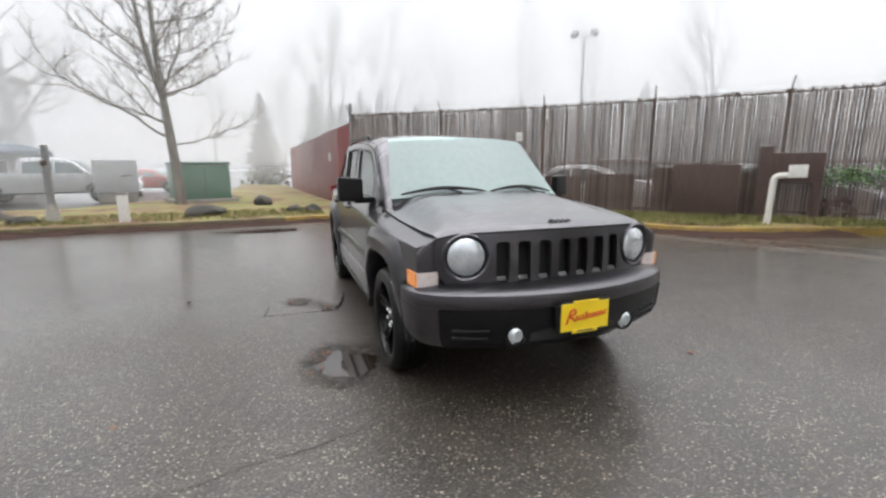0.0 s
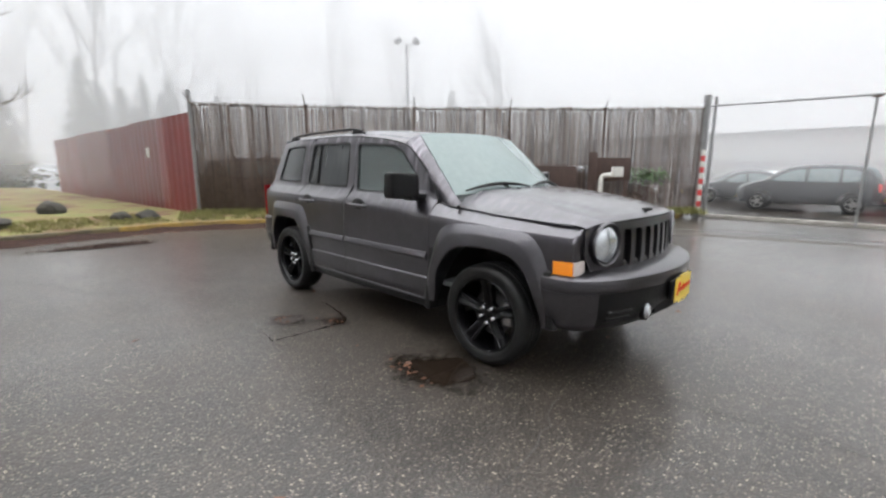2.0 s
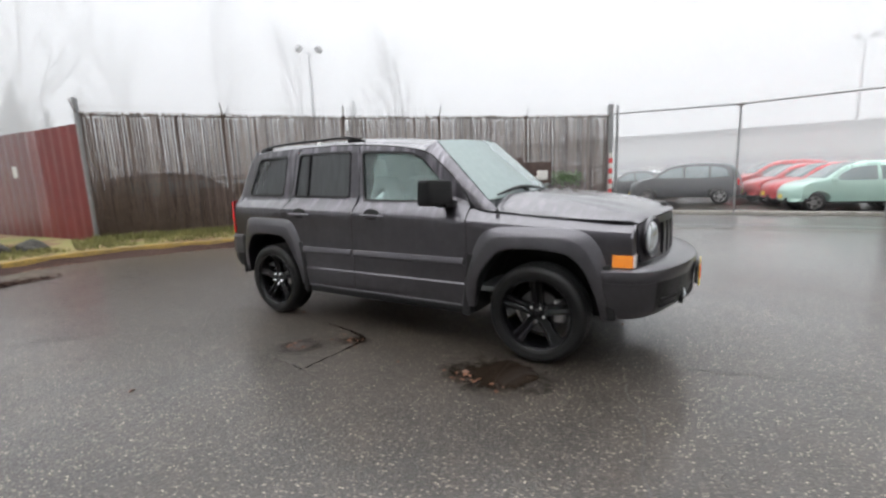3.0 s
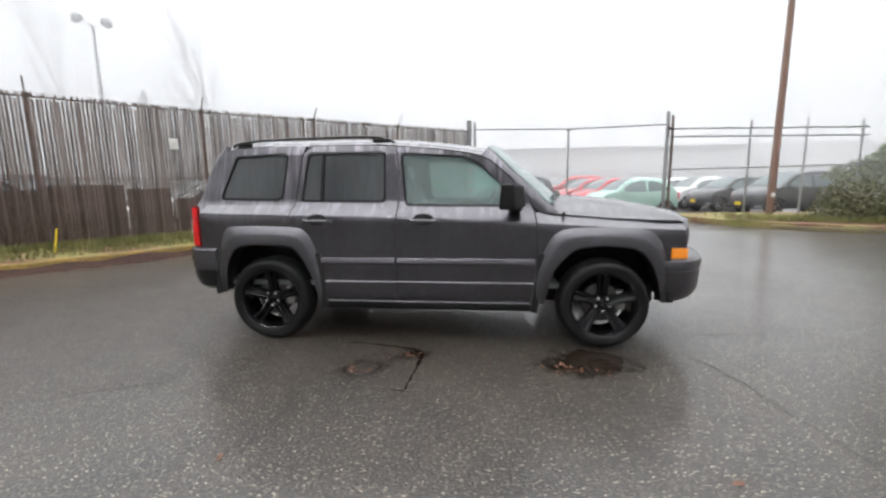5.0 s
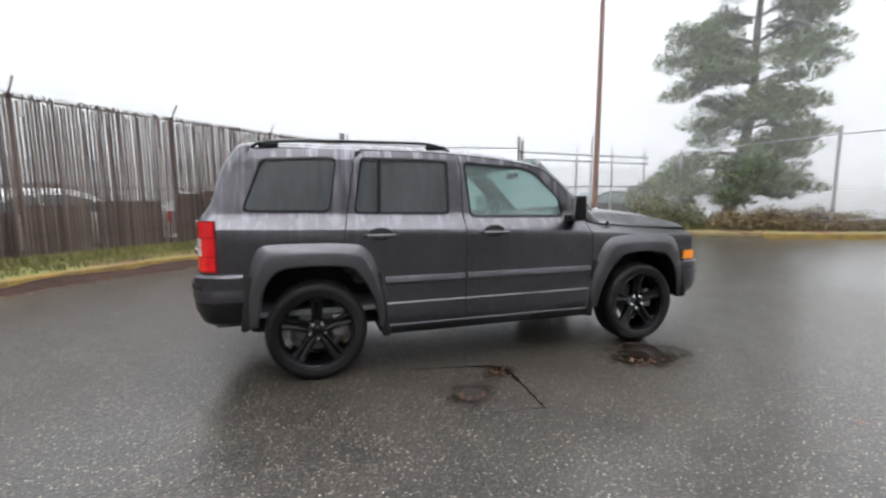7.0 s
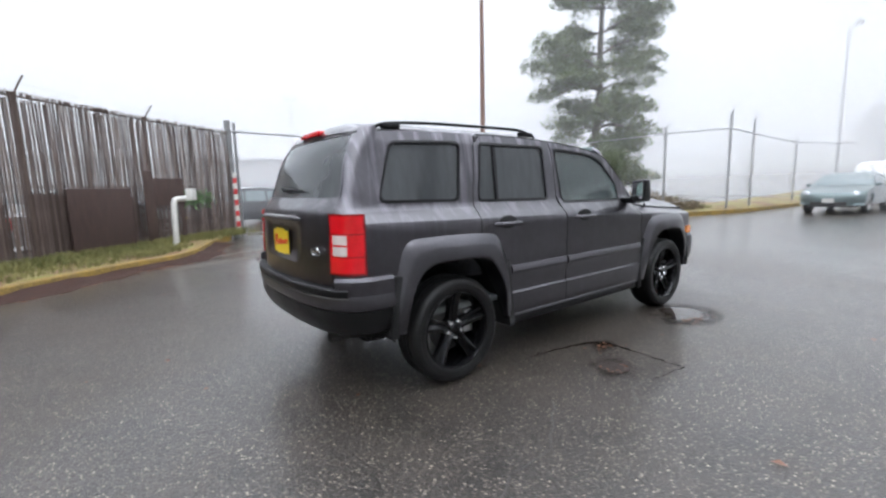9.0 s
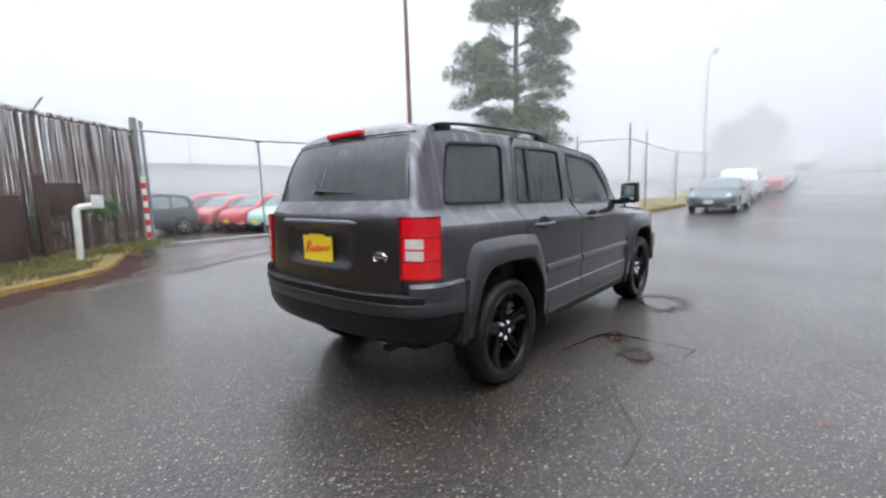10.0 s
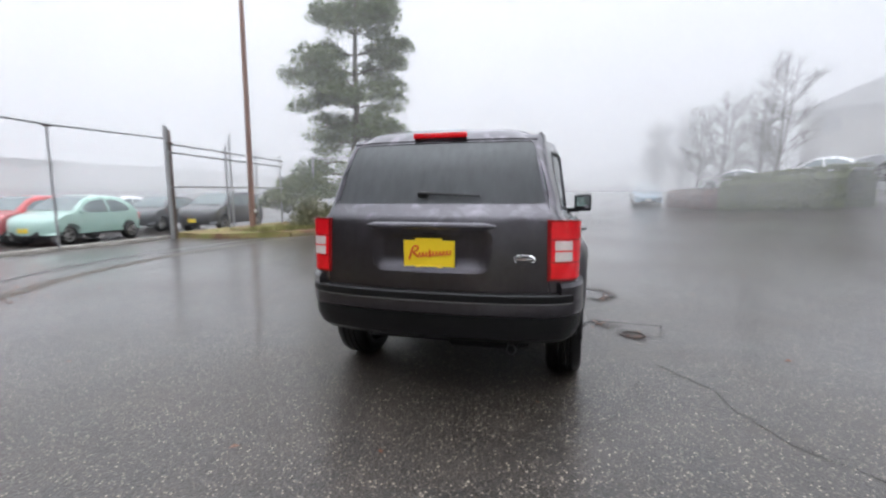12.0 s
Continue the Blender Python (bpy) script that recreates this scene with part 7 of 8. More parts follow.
def build_car(shape, colour, label, group, m, wheels_seen=True):
    s = SHAPES[shape]
    car = thing("parked_car", m, label, "car", group)
    hw, wb, r, belt = s["w"] / 2, s["wb"] / 2, s["r"], s["belt"]
    sill = s["top"][0][1]
    arch = r + 0.055
    outline = dense(s["top"], 3)
    for cx in (-wb, wb):
        a0 = math.asin(max(-1, (sill - r) / arch))
        outline += [(cx + arch * math.cos(a), r + arch * math.sin(a)) for a in np.linspace(math.pi - a0, a0, 13)]
    centre = Vector(((s["x0"] + s["x1"]) / 2, belt * 0.8))
    height = max(p[1] for p in s["top"])

    def place(x, z, t):
        """A point of the outline at t, from -1 to 1 across the car."""
        a = abs(t)
        edge = 0.075 * max(0.0, (a - 0.55) / 0.45) ** 2.6
        round_off = 0.10 * a ** 2.5 * max(0.0, (abs(x) - s["x1"] * 0.55) / (s["x1"] * 0.45)) ** 2
        tuck = 0 if z < belt else (1 - s["roof_w"]) * ((z - belt) / (height - belt)) ** 1.15
        low = 0.06 * max(0, (0.5 - z) / 0.3)
        y = hw * t * (1 - tuck - low)
        q = centre + (Vector((x, z)) - centre) * (1 - edge)
        if z < sill + 0.02:
            q = Vector((x, z))
        return Vector((q.x * (1 - round_off), y, q.y))

    bm = bmesh.new()
    ts = [-1, -0.97, -0.9, -0.75, -0.4, 0, 0.4, 0.75, 0.9, 0.97, 1]
    rows = [[bm.verts.new(place(x, z, t)) for x, z in outline] for t in ts]
    k = len(outline)
    for a, b in zip(rows, rows[1:]):
        for i in range(k):
            bm.faces.new((a[i - 1], a[i], b[i], b[i - 1]))
    for t in (-1, 1):
        side = flat_region(outline, (), np.arange(s["x0"] + 0.25, s["x1"], 0.25), (0.45, 0.6, 0.75, belt, (belt + height) / 2))
        for v in side.verts:
            v.co = place(v.co.x, v.co.y, t)
        merge(side, bm)
    bmesh.ops.remove_doubles(bm, verts=bm.verts[:], dist=0.0008)
    body = part("body", bm, PAINTS[colour], car)
    for t in (-1, 1):
        for w in s["windows"]:
            pane = panel(rounded(w, 0.05, 3), lambda x, z: place(x, z, t) + Vector((0, t * 0.006, 0.003)), (), 0.2, (), 0.004)
            part("side_window", pane, CAR_GLASS, body, "tinted side window")
        y = t * hw
        for cx in (-wb, wb):
            wheel = new("wheel")
            wheel.parent = car
            wheel.matrix_basis = Matrix.Translation((cx, t * (hw - 0.115), r))
            part("tyre", lathe([(r * 0.66, -0.09), (r * 0.9, -0.10), (r, -0.07), (r, 0.07), (r * 0.9, 0.10), (r * 0.66, 0.09)], 26, "y", closed=True), RUBBER, wheel)
            bm = lathe([(0.0, t * 0.05), (r * 0.2, t * 0.055), (r * 0.25, t * 0.04), (r * 0.3, t * 0.02)], 20, "y")
            lathe([(r * 0.58, t * 0.03), (r * 0.62, t * 0.085), (r * 0.68, t * 0.088), (r * 0.68, -t * 0.05)], 26, "y", bm)
            for q in range(5):
                a = math.tau * q / 5
                box((r * 0.48, 0.03, r * 0.16), (math.cos(a) * r * 0.4, t * 0.045, math.sin(a) * r * 0.4), 0.006, bm, Euler((0, -a, 0)).to_matrix(), 1)
            part("rim", bm, STEEL, wheel, "silver alloy rim")
            part("hub_well", lathe([(0.0, -t * 0.03), (r * 0.62, -t * 0.03), (r * 0.62, -t * 0.05)], 18, "y"), VOID, wheel)
        # lamps
        fx = s["x1"]
        p = place(fx - 0.10, belt * 0.74, t * 0.74)
        bm = lathe([(0.0, 0.05), (0.07, 0.035), (0.105, 0.0), (0.105, -0.08)], 16, "x")
        bm.transform(Matrix.Translation(p + Vector((-0.02, 0, 0))) @ Euler((0, -0.25, t * 0.45)).to_matrix().to_4x4())
        part("headlamp", bm, LAMP_CLEAR, car, "clear headlamp")
        p = place(s["x0"] + 0.06, belt * 0.85, t * 0.80)
        part("tail_lamp", box((0.10, 0.13, 0.26), p, 0.04), LAMP_RED, car, "red tail lamp")
        mx = s["windows"][0][0][0] - 0.05
        part("door_mirror", box((0.14, 0.16, 0.12), (mx, t * (hw + 0.06), belt + 0.06), 0.045), PAINTS[colour], body)
        part("door_handle", box((0.16, 0.03, 0.025), (mx - 0.85, t * (hw + 0.004), belt - 0.09), 0.008), PAINTS[colour], body)

    def slab(first, last, lo, hi, name):
        pts = dense(s["top"][first:last + 1], 4)
        n = len(pts) - 1
        def surf(u, v):
            i = min(n - 1, int(u * n))
            x = pts[i][0] + (pts[i + 1][0] - pts[i][0]) * (u * n - i)
            z = pts[i][1] + (pts[i + 1][1] - pts[i][1]) * (u * n - i)
            return place(x, z, v) + Vector((0.006 if x > 0 else -0.006, 0, 0.007))
        part(name, grid(surf, np.linspace(lo, hi, 10), np.linspace(-0.88, 0.88, 13), 0.005), CAR_GLASS, body, "tinted " + name)
    slab(*s["screen"], 0.06, 0.90, "windscreen")
    slab(*s["back"], 0.08, 0.85, "rear_window")
    fx = s["x1"]
    part("front_plate", box((0.02, 0.32, 0.14), (fx + 0.008, 0, 0.46), 0.004), YELLOW if group == "cars in the yard" else WHITE_PAINT, car, "yellow dealer plate" if group == "cars in the yard" else "pale number plate")
    part("rear_plate", box((0.02, 0.32, 0.14), (s["x0"] - 0.008, 0, 0.62), 0.004), WHITE_PAINT, car, "pale number plate")
    part("lower_grille", box((0.04, s["w"] * 0.55, 0.13), (fx - 0.03, 0, 0.36), 0.02), VOID, body, "black lower grille")
    part("underbody", box((s["x1"] * 1.8, s["w"] * 0.72, 0.1), (0, 0, sill - 0.02), 0.02), VOID, body)
    return car


MADE = {}


def park(shape, colour, label, group, x, y, heading, z=None):
    g = ground_z(x, y) if z is None else z
    pitch = math.atan2(ground_z(x + math.cos(radians(heading)), y + math.sin(radians(heading))) - ground_z(x, y), 1) if z is None else 0
    m = Matrix.Translation((x, y, g)) @ Euler((0, -pitch, radians(heading)), "XYZ").to_matrix().to_4x4()
    key = (shape, colour, group)
    if key in MADE:
        return tagged(copy_thing(MADE[key], m), label)
    MADE[key] = build_car(shape, colour, label, group, m)
    return MADE[key]


YARD = "cars in the yard"
park("compact_mpv", "charcoal", "dark charcoal compact MPV in the yard", YARD, 1.36, 17.5, 181)
park("hatchback", "mint", "mint green small hatchback in the yard", YARD, 6.0, 14.3, 190)
park("hatchback", "red", "red small hatchback in the yard", YARD, 5.7, 16.25, 192)
park("hatchback", "red", "red small hatchback in the yard", YARD, 5.15, 18.25, 194)
park("compact_mpv", "red", "red compact MPV with a white roof in the yard", YARD, 4.9, 21.2, 192)
park("compact_mpv", "charcoal", "dark charcoal compact MPV in the yard", YARD, 11.8, 13.9, 188)
park("hatchback", "charcoal", "dark small hatchback in the yard", YARD, 10.9, 16.3, 190)
park("hatchback", "white", "white small hatchback in the yard", YARD, 10.5, 18.6, 190)
park("hatchback", "white", "white small hatchback in the yard", YARD, 10.0, 21.1, 190)
park("sedan", "charcoal", "dark saloon behind the gate", YARD, -1.2, 20.8, 200)
park("sedan", "silver", "silver saloon behind the gate", YARD, -0.9, 23.3, 200)
park("compact_mpv", "charcoal", "dark compact MPV behind the gate", YARD, 1.2, 26.2, 190)
park("compact_mpv", "charcoal", "dark compact MPV behind the slatted fence", YARD, -9.75, 3.1, 52)
park("sedan", "white", "white saloon behind the slatted fence", YARD, -6.75, 6.6, 228)
park("sedan", "silver", "silver saloon behind the slatted fence", YARD, -3.55, 9.95, 46)
park("compact_mpv", "charcoal", "dark compact MPV behind the slatted fence", YARD, -12.0, 6.6, 52)
park("compact_mpv", "charcoal", "dark compact MPV behind the slatted fence", YARD, -8.8, 9.6, 228)
park("sedan", "charcoal", "dark saloon behind the slatted fence", YARD, -5.2, 13.2, 46)
STREET = "cars along the street"
park("sedan", "teal", "dark green saloon parked on the street", STREET, 18.9, 0.95, 178)
park("pickup", "white", "white pickup parked on the street", STREET, 27.6, 1.25, -2)
park("sedan", "red", "red saloon parked on the street", STREET, 35.2, 0.3, -3)
park("sedan", "silver", "silver saloon parked on the street", STREET, 41.8, 0.0, -3)
park("sedan", "white", "white saloon far up the street", STREET, 58.5, -1.0, -4)
park("sedan", "white", "white saloon far up the street", STREET, 66.0, -1.6, -4)
park("sedan", "silver", "silver saloon parked across the street", STREET, 37.0, -7.6, 176)
park("sedan", "blue", "pale blue saloon parked across the street", STREET, 31.3, -6.9, 176)
park("sedan", "white", "white saloon behind the hedge", "cars behind the hedge", 22.2, -13.6, 60, ground_z(22.2, -13.6) + 0.8)
park("sedan", "white", "white saloon behind the hedge", "cars behind the hedge", 27.5, -11.6, 60, ground_z(27.5, -11.6) + 0.6)
park("estate_suv", "silver", "silver estate behind the hedge", "cars behind the hedge", 18.2, -15.4, 60, ground_z(18.2, -15.4) + 0.8)
LOT = "cars in the foggy lot"
park("pickup", "silver", "silver pickup in the foggy lot", LOT, -19.2, -10.6, 100)
park("sedan", "red", "red saloon in the foggy lot", LOT, -29.0, -9.4, 85)
park("sedan", "white", "white saloon in the foggy lot", LOT, -24.0, -9.6, 20)


# ---- yard clutter, boxes and rocks ----
def build_keypad_post():
    post = thing("keypad_post", Matrix.Translation((-1.97, 7.93, 0.12)), "bent white pipe post with a pale entry box", "keypad post")
    part("pipe", tube([(-0.02, 0, -0.1), (0.0, 0, 0.5), (0.018, 0.0, 0.94), (0.035, 0.01, 0.99), (0.085, 0.03, 1.02), (0.32, 0.10, 1.04)], 0.058, 12), WHITE_PAINT, post)
    part("entry_box", box((0.11, 0.29, 0.25), (0.37, 0.12, 1.11), 0.015, turn=Euler((0, 0, -0.5)).to_matrix()), WHITE_PAINT, post, "pale metal entry box")
    return post


build_keypad_post()


def leaf_patch_on_fence(s0, s1, z0, z1, count, seed):
    """A patch of green leaves on the fence near the gate, standing in for a shrub behind it, placed to fit the view."""
    rng = random.Random(seed)
    a, b = Vector(POSTS[-1]), Vector(POSTS[-2])
    d = (b - a).normalized()
    n = Vector((-d.y, d.x))
    if n.dot(Vector((1, -1))) < 0:
        n = -n
    bm = bmesh.new()
    for _ in range(count):
        s, z = rng.triangular(s0, s1, (s0 + s1) / 2), rng.triangular(z0, z1, (z0 + z1) / 2 + 0.05)
        p = a + d * s + n * rng.uniform(0.05, 0.12)
        c = Vector((p.x, p.y, z))
        u = Vector((rng.gauss(0, 1), rng.gauss(0, 1), rng.gauss(0, 1))).normalized()
        w = u.cross(Vector((rng.gauss(0, 1), rng.gauss(0, 1), rng.gauss(0, 1)))).normalized()
        ln = rng.uniform(0.02, 0.045)
        bm.faces.new([bm.verts.new(c + u * ln * i + w * ln * 0.6 * j) for i, j in ((-1, 0), (0, 1), (1, 0), (0, -1))])
    return solo("fence_leaf_patch", bm, PATCH_LEAF, Matrix(), "green leaf patch standing in for a shrub behind the fence", "ivy", kind="stuff")


PATCH_LEAF = surface("patch_leaves", (0.055, 0.12, 0.035), (0.16, 0.27, 0.09), 4, 0.5)
DRY_VINE = surface("dry_vine", (0.085, 0.058, 0.042), (0.20, 0.145, 0.105), 5, 0.8)
leaf_patch_on_fence(0.75, 1.95, 0.85, 1.38, 420, 7)


def dry_vines():
    """Leafless brown vines that hang and climb on the fence towards its corner."""
    rng = random.Random(17)
    bm = bmesh.new()
    a, b = Vector(POSTS[0]), Vector(POSTS[2])
    d = (b - a).normalized()
    n = Vector((d.y, -d.x))
    for _ in range(420):
        s = abs(rng.gauss(0, 1.9)) + 0.1
        if s > 5.2:
            continue
        p = a + d * s + n * rng.uniform(0.05, 0.16)
        h = rng.uniform(0.4, 2.3) * (1.1 - 0.12 * s)
        pts = [Vector((p.x, p.y, rng.uniform(0, 0.3)))]
        for k in range(4):
            pts.append(pts[-1] + Vector((rng.gauss(0, 0.05), rng.gauss(0, 0.05), h / 4)))
        tube(pts, [0.006, 0.005, 0.004, 0.003, 0.002], 3, bm)
    return solo("fence_vines", bm, DRY_VINE, Matrix(), "dry brown leafless vines on the slatted fence", "vine", kind="stuff")


dry_vines()
board_on_fence(1.88, 2.76, 1.0, 1.60)
board_on_fence(2.76, 3.0, 0.12, 1.74, 0.085)
board_on_fence(1.90, 2.04, 0.12, 1.0)
board_on_fence(3.3, 4.6, 0.2, 1.38)

box_m = Matrix.Translation((-14.9, -4.35, 0.15)) @ Euler((0, 0, radians(22))).to_matrix().to_4x4()
cabinet = thing("transformer_box", box_m, "green metal transformer box on a pale slab", "transformer box")
part("slab", box((2.1, 2.1, 0.12), (0, 0, 0.06), 0.02), CONCRETE, cabinet, "pale concrete slab")
part("housing", box((1.7, 1.75, 1.25), (0, 0, 0.745), 0.03), GREEN_METAL, cabinet)
part("lid", box((1.78, 1.83, 0.10), (0, 0, 1.42), 0.03), GREEN_METAL, cabinet)
part("door_seam", box((0.01, 0.02, 1.1), (0.853, 0, 0.75), 0.002), VOID, cabinet)

cab_m = Matrix.Translation((-18.3, -8.0, 0.0)) @ Euler((0, 0, radians(20))).to_matrix().to_4x4()
cabinet = thing("utility_cabinet", cab_m, "large pale grey utility cabinet", "cabinet")
part("housing", box((1.0, 1.50, 1.35), (0, 0, 1.09), 0.03), GREY_METAL, cabinet)
part("plinth", box((0.9, 1.35, 0.44), (0, 0, 0.21), 0.02), CONCRETE, cabinet)
for y in (-0.53, 0.53):
    part("door", box((0.02, 0.70, 1.22), (0.51, y * 0.68, 1.09), 0.006), GREY_METAL, cabinet)
part("vent", box((0.02, 0.4, 0.04), (0.525, 0.35, 1.1), 0.004), VOID, cabinet)

bollard = thing("bollard", Matrix.Translation((-7.75, -4.83, 0.14)), "short dirty white concrete marker post", "bollard")
part("shaft", box((0.19, 0.19, 0.70), (0, 0, 0.30), 0.02), WHITE_PAINT, bollard)
part("cap", box((0.21, 0.21, 0.06), (0, 0, 0.66), 0.015), CONCRETE, bollard, "grey cap")

post = thing("gate_post", Matrix.Translation((-8.55, -6.45, 0.14)), "dull grey steel post in the verge", "post")
part("shaft", tube([(0, 0, -0.1), (0.02, 0.02, 0.9), (0.05, 0.06, 1.75)], [0.085, 0.075, 0.065], 12), GALV, post)
part("base", lathe([(0, 0.42), (0.10, 0.40), (0.15, 0.1), (0.20, -0.05)], 14, "z"), CONCRETE, post)
part("hinge", box((0.16, 0.12, 0.12), (0.05, 0.02, 1.35), 0.02), RUSTY, post)


def rock(x, y, sx, sy, sz, seed):
    bm = bmesh.new()
    bmesh.ops.create_icosphere(bm, subdivisions=3, radius=1)
    for v in bm.verts:
        n = v.co.normalized()
        k = 1 + 0.28 * noise.noise(n * 1.3 + Vector((seed * 7.1, 0, 0))) + 0.10 * noise.noise(n * 4 + Vector((seed * 3.3, 1, 0)))
        v.co = Vector((n.x * sx * k, n.y * sy * k, n.z * sz * k))
    return solo("boulder", bm, ROCK, Matrix.Translation((x, y, 0.13 + sz * 0.35)), "dark mossy boulder on the verge", "boulder", "boulders on the verge")


rock(-8.75, -0.62, 0.28, 0.24, 0.17, 1)
rock(-8.85, -1.12, 0.24, 0.22, 0.16, 2)
rock(-8.7, -3.35, 0.42, 0.50, 0.22, 3)
rock(-12.2, -2.05, 0.35, 0.30, 0.26, 4)
rock(-8.3, -6.9, 0.25, 0.28, 0.15, 5)
rock(-9.4, -8.2, 0.5, 0.6, 0.2, 6)

stake = solo("stake", tube([(0, 0, -0.1), (0.03, 0.08, 0.42)], 0.014, 6), YELLOW, Matrix.Translation((-6.95, 2.35, 0.15)), "short yellow stake in the grass", "stake")


# ---- buildings in the fog ----
def build_warehouse():
    house = thing("warehouse", Matrix.Translation((22, 52, 0)), "long pale warehouse lost in the fog", "warehouse")
    part("wall", box((110, 14, 4.4), (0, 0, 2.2), 0.05), WALL_PALE, house)
    part("roof", box((111, 15, 0.3), (0, 0, 4.55), 0.05), ROOF_GREY, house)
    for k in range(22):
        part("loading_door", box((2.6, 0.1, 2.6), (-52 + k * 5, -7.02, 1.3), 0.02), GREY_METAL, house)


build_warehouse()


def build_house(m, label, w, d, h, roof_h, storeys, wall, roof_mat, eave=0.5):
    house = thing("house", m, label, "house")
    part("wall", box((w, d, h), (0, 0, h / 2), 0.03), wall, house)
    bm = bmesh.new()
    x, y = w / 2 + eave, d / 2 + eave
    ridge = [(-w / 2 + d * 0.3, 0), (w / 2 - d * 0.3, 0)]
    base = [bm.verts.new(p) for p in ((-x, -y, h), (x, -y, h), (x, y, h), (-x, y, h))]
    low = [bm.verts.new((v.co.x, v.co.y, h - 0.2)) for v in base]
    r = [bm.verts.new((*p, h + roof_h)) for p in ridge]
    bm.faces.new((base[0], base[1], r[1], r[0]))
    bm.faces.new((base[2], base[3], r[0], r[1]))
    bm.faces.new((base[1], base[2], r[1]))
    bm.faces.new((base[3], base[0], r[0]))
    for i in range(4):
        bm.faces.new((low[i - 1], low[i], base[i], base[i - 1]))
    bm.faces.new(low[::-1])
    part("roof", bm, roof_mat, house)
    n = max(2, int(w / 3))
    for s in range(storeys):
        for k in range(n):
            for side in (-1, 1):
                cx, cz = -w / 2 + (k + 0.5) * w / n, (s + 0.55) * h / storeys
                win = part("window", box((1.3, 0.08, 1.3), (cx, side * (d / 2 + 0.02), cz), 0.01), WHITE_PAINT, house, "white window frame")
                part("pane", box((1.1, 0.02, 1.1), (cx, side * (d / 2 + 0.065), cz), 0.004), DARK_PANE, win)
        for k in range(max(1, int(d / 4))):
            for side in (-1, 1):
                cy, cz = -d / 2 + (k + 0.5) * d / max(1, int(d / 4)), (s + 0.55) * h / storeys
                win = part("window", box((0.08, 1.3, 1.3), (side * (w / 2 + 0.02), cy, cz), 0.01), WHITE_PAINT, house, "white window frame")
                part("pane", box((0.02, 1.1, 1.1), (side * (w / 2 + 0.065), cy, cz), 0.004), DARK_PANE, win)
    return house


def facing(x, y, z, deg):
    return Matrix.Translation((x, y, z)) @ Euler((0, 0, radians(deg))).to_matrix().to_4x4()


build_house(facing(-47, -31, 0, 110), "pale three-storey block fading into the fog", 16, 11, 9.0, 2.0, 3, WALL_PALE, ROOF_GREY)
build_house(facing(-25.2, -18.6, 0, 115), "low building with a slate blue roof", 9, 6, 2.3, 0.95, 1, WALL_PALE, ROOF_BLUE, 0.8)
build_house(facing(31.5, -28.5, ground_z(31.5, -28.5), 55), "tan apartment house behind the hedge", 20, 11, 4.6, 2.7, 2, WALL_TAN, ROOF_GREY)


def build_hedge(name, path, h, w, material, label, seed, per=900):
    rng = random.Random(seed)
    bm = bmesh.new()
    for a, b in zip(path, path[1:]):
        a, b = Vector(a), Vector(b)
        ln = (b - a).length
        d = (b - a).normalized()
        s = Vector((d.y, -d.x))
        for _ in range(int(per * ln)):
            t, u, v = rng.random(), rng.uniform(-1, 1), rng.random()
            face = rng.random()
            if face < 0.45:
                u = -1 if rng.random() < 0.5 else 1
            elif face < 0.8:
                v = 1
            u += rng.gauss(0, 0.07)
            v += rng.gauss(0, 0.035)
            bow = 1 - 0.22 * max(0, v) ** 3
            p = a + d * (t * ln) + s * (u * w / 2 * bow)
            z = ground_z(p.x, p.y) + max(0.03, v * h * (1 + 0.04 * noise.noise((p.x, p.y, 0))))
            n = Vector((s.x * u, s.y * u, 0.5 + rng.gauss(0, 0.6))) + Vector((rng.gauss(0, 0.5), rng.gauss(0, 0.5), 0))
            n.normalize()
            e = n.cross(Vector((rng.gauss(0, 1), rng.gauss(0, 1), rng.gauss(0, 1)))).normalized()
            q = Vector((p.x, p.y, z))
            k = rng.uniform(0.035, 0.07)
            bm.faces.new((bm.verts.new(q - e * k * 0.5), bm.verts.new(q + n * k * 0.8 + e * k * 0.1), bm.verts.new(q + e * k * 0.6), bm.verts.new(q - n * k * 0.7)))
        # dense dark middle and stems
        mid_z = [ground_z(*a) , ground_z(*b)]
        rows = []
        for p, g in ((a, mid_z[0]), (b, mid_z[1])):
            rows.append([bm.verts.new((p.x + s.x * o * w / 2, p.y + s.y * o * w / 2, g + z * h)) for o, z in ((-0.86, 0), (-0.86, 0.72), (-0.62, 0.90), (0.62, 0.90), (0.86, 0.72), (0.86, 0))])
        for k in range(5):
            bm.faces.new((rows[0][k], rows[0][k + 1], rows[1][k + 1], rows[1][k]))
        for k in range(int(ln / 0.5) + 1):
            p = a + d * min(ln, k * 0.5)
            g = ground_z(p.x, p.y)
            tube([(p.x, p.y, g - 0.1), (p.x + rng.gauss(0, 0.1), p.y + rng.gauss(0, 0.1), g + h * 0.85)], [0.03, 0.01], 4, bm)
    return solo(name, bm, material, Matrix(), label, "hedge", kind="stuff")


build_hedge("hedge", [(21.3, -9.3), (20.4, -9.7), (18.8, -10.4), (17.2, -11.2), (16.0, -11.9)], 1.62, 1.9, HEDGE, "clipped dark green hedge along the street", 5, 1700)
build_hedge("low_hedge", [(27.0, -8.0), (25.5, -8.2), (23.4, -8.7), (21.5, -9.3)], 1.05, 1.4, RED_SHRUB, "low red-brown leafless hedge", 6, 700)


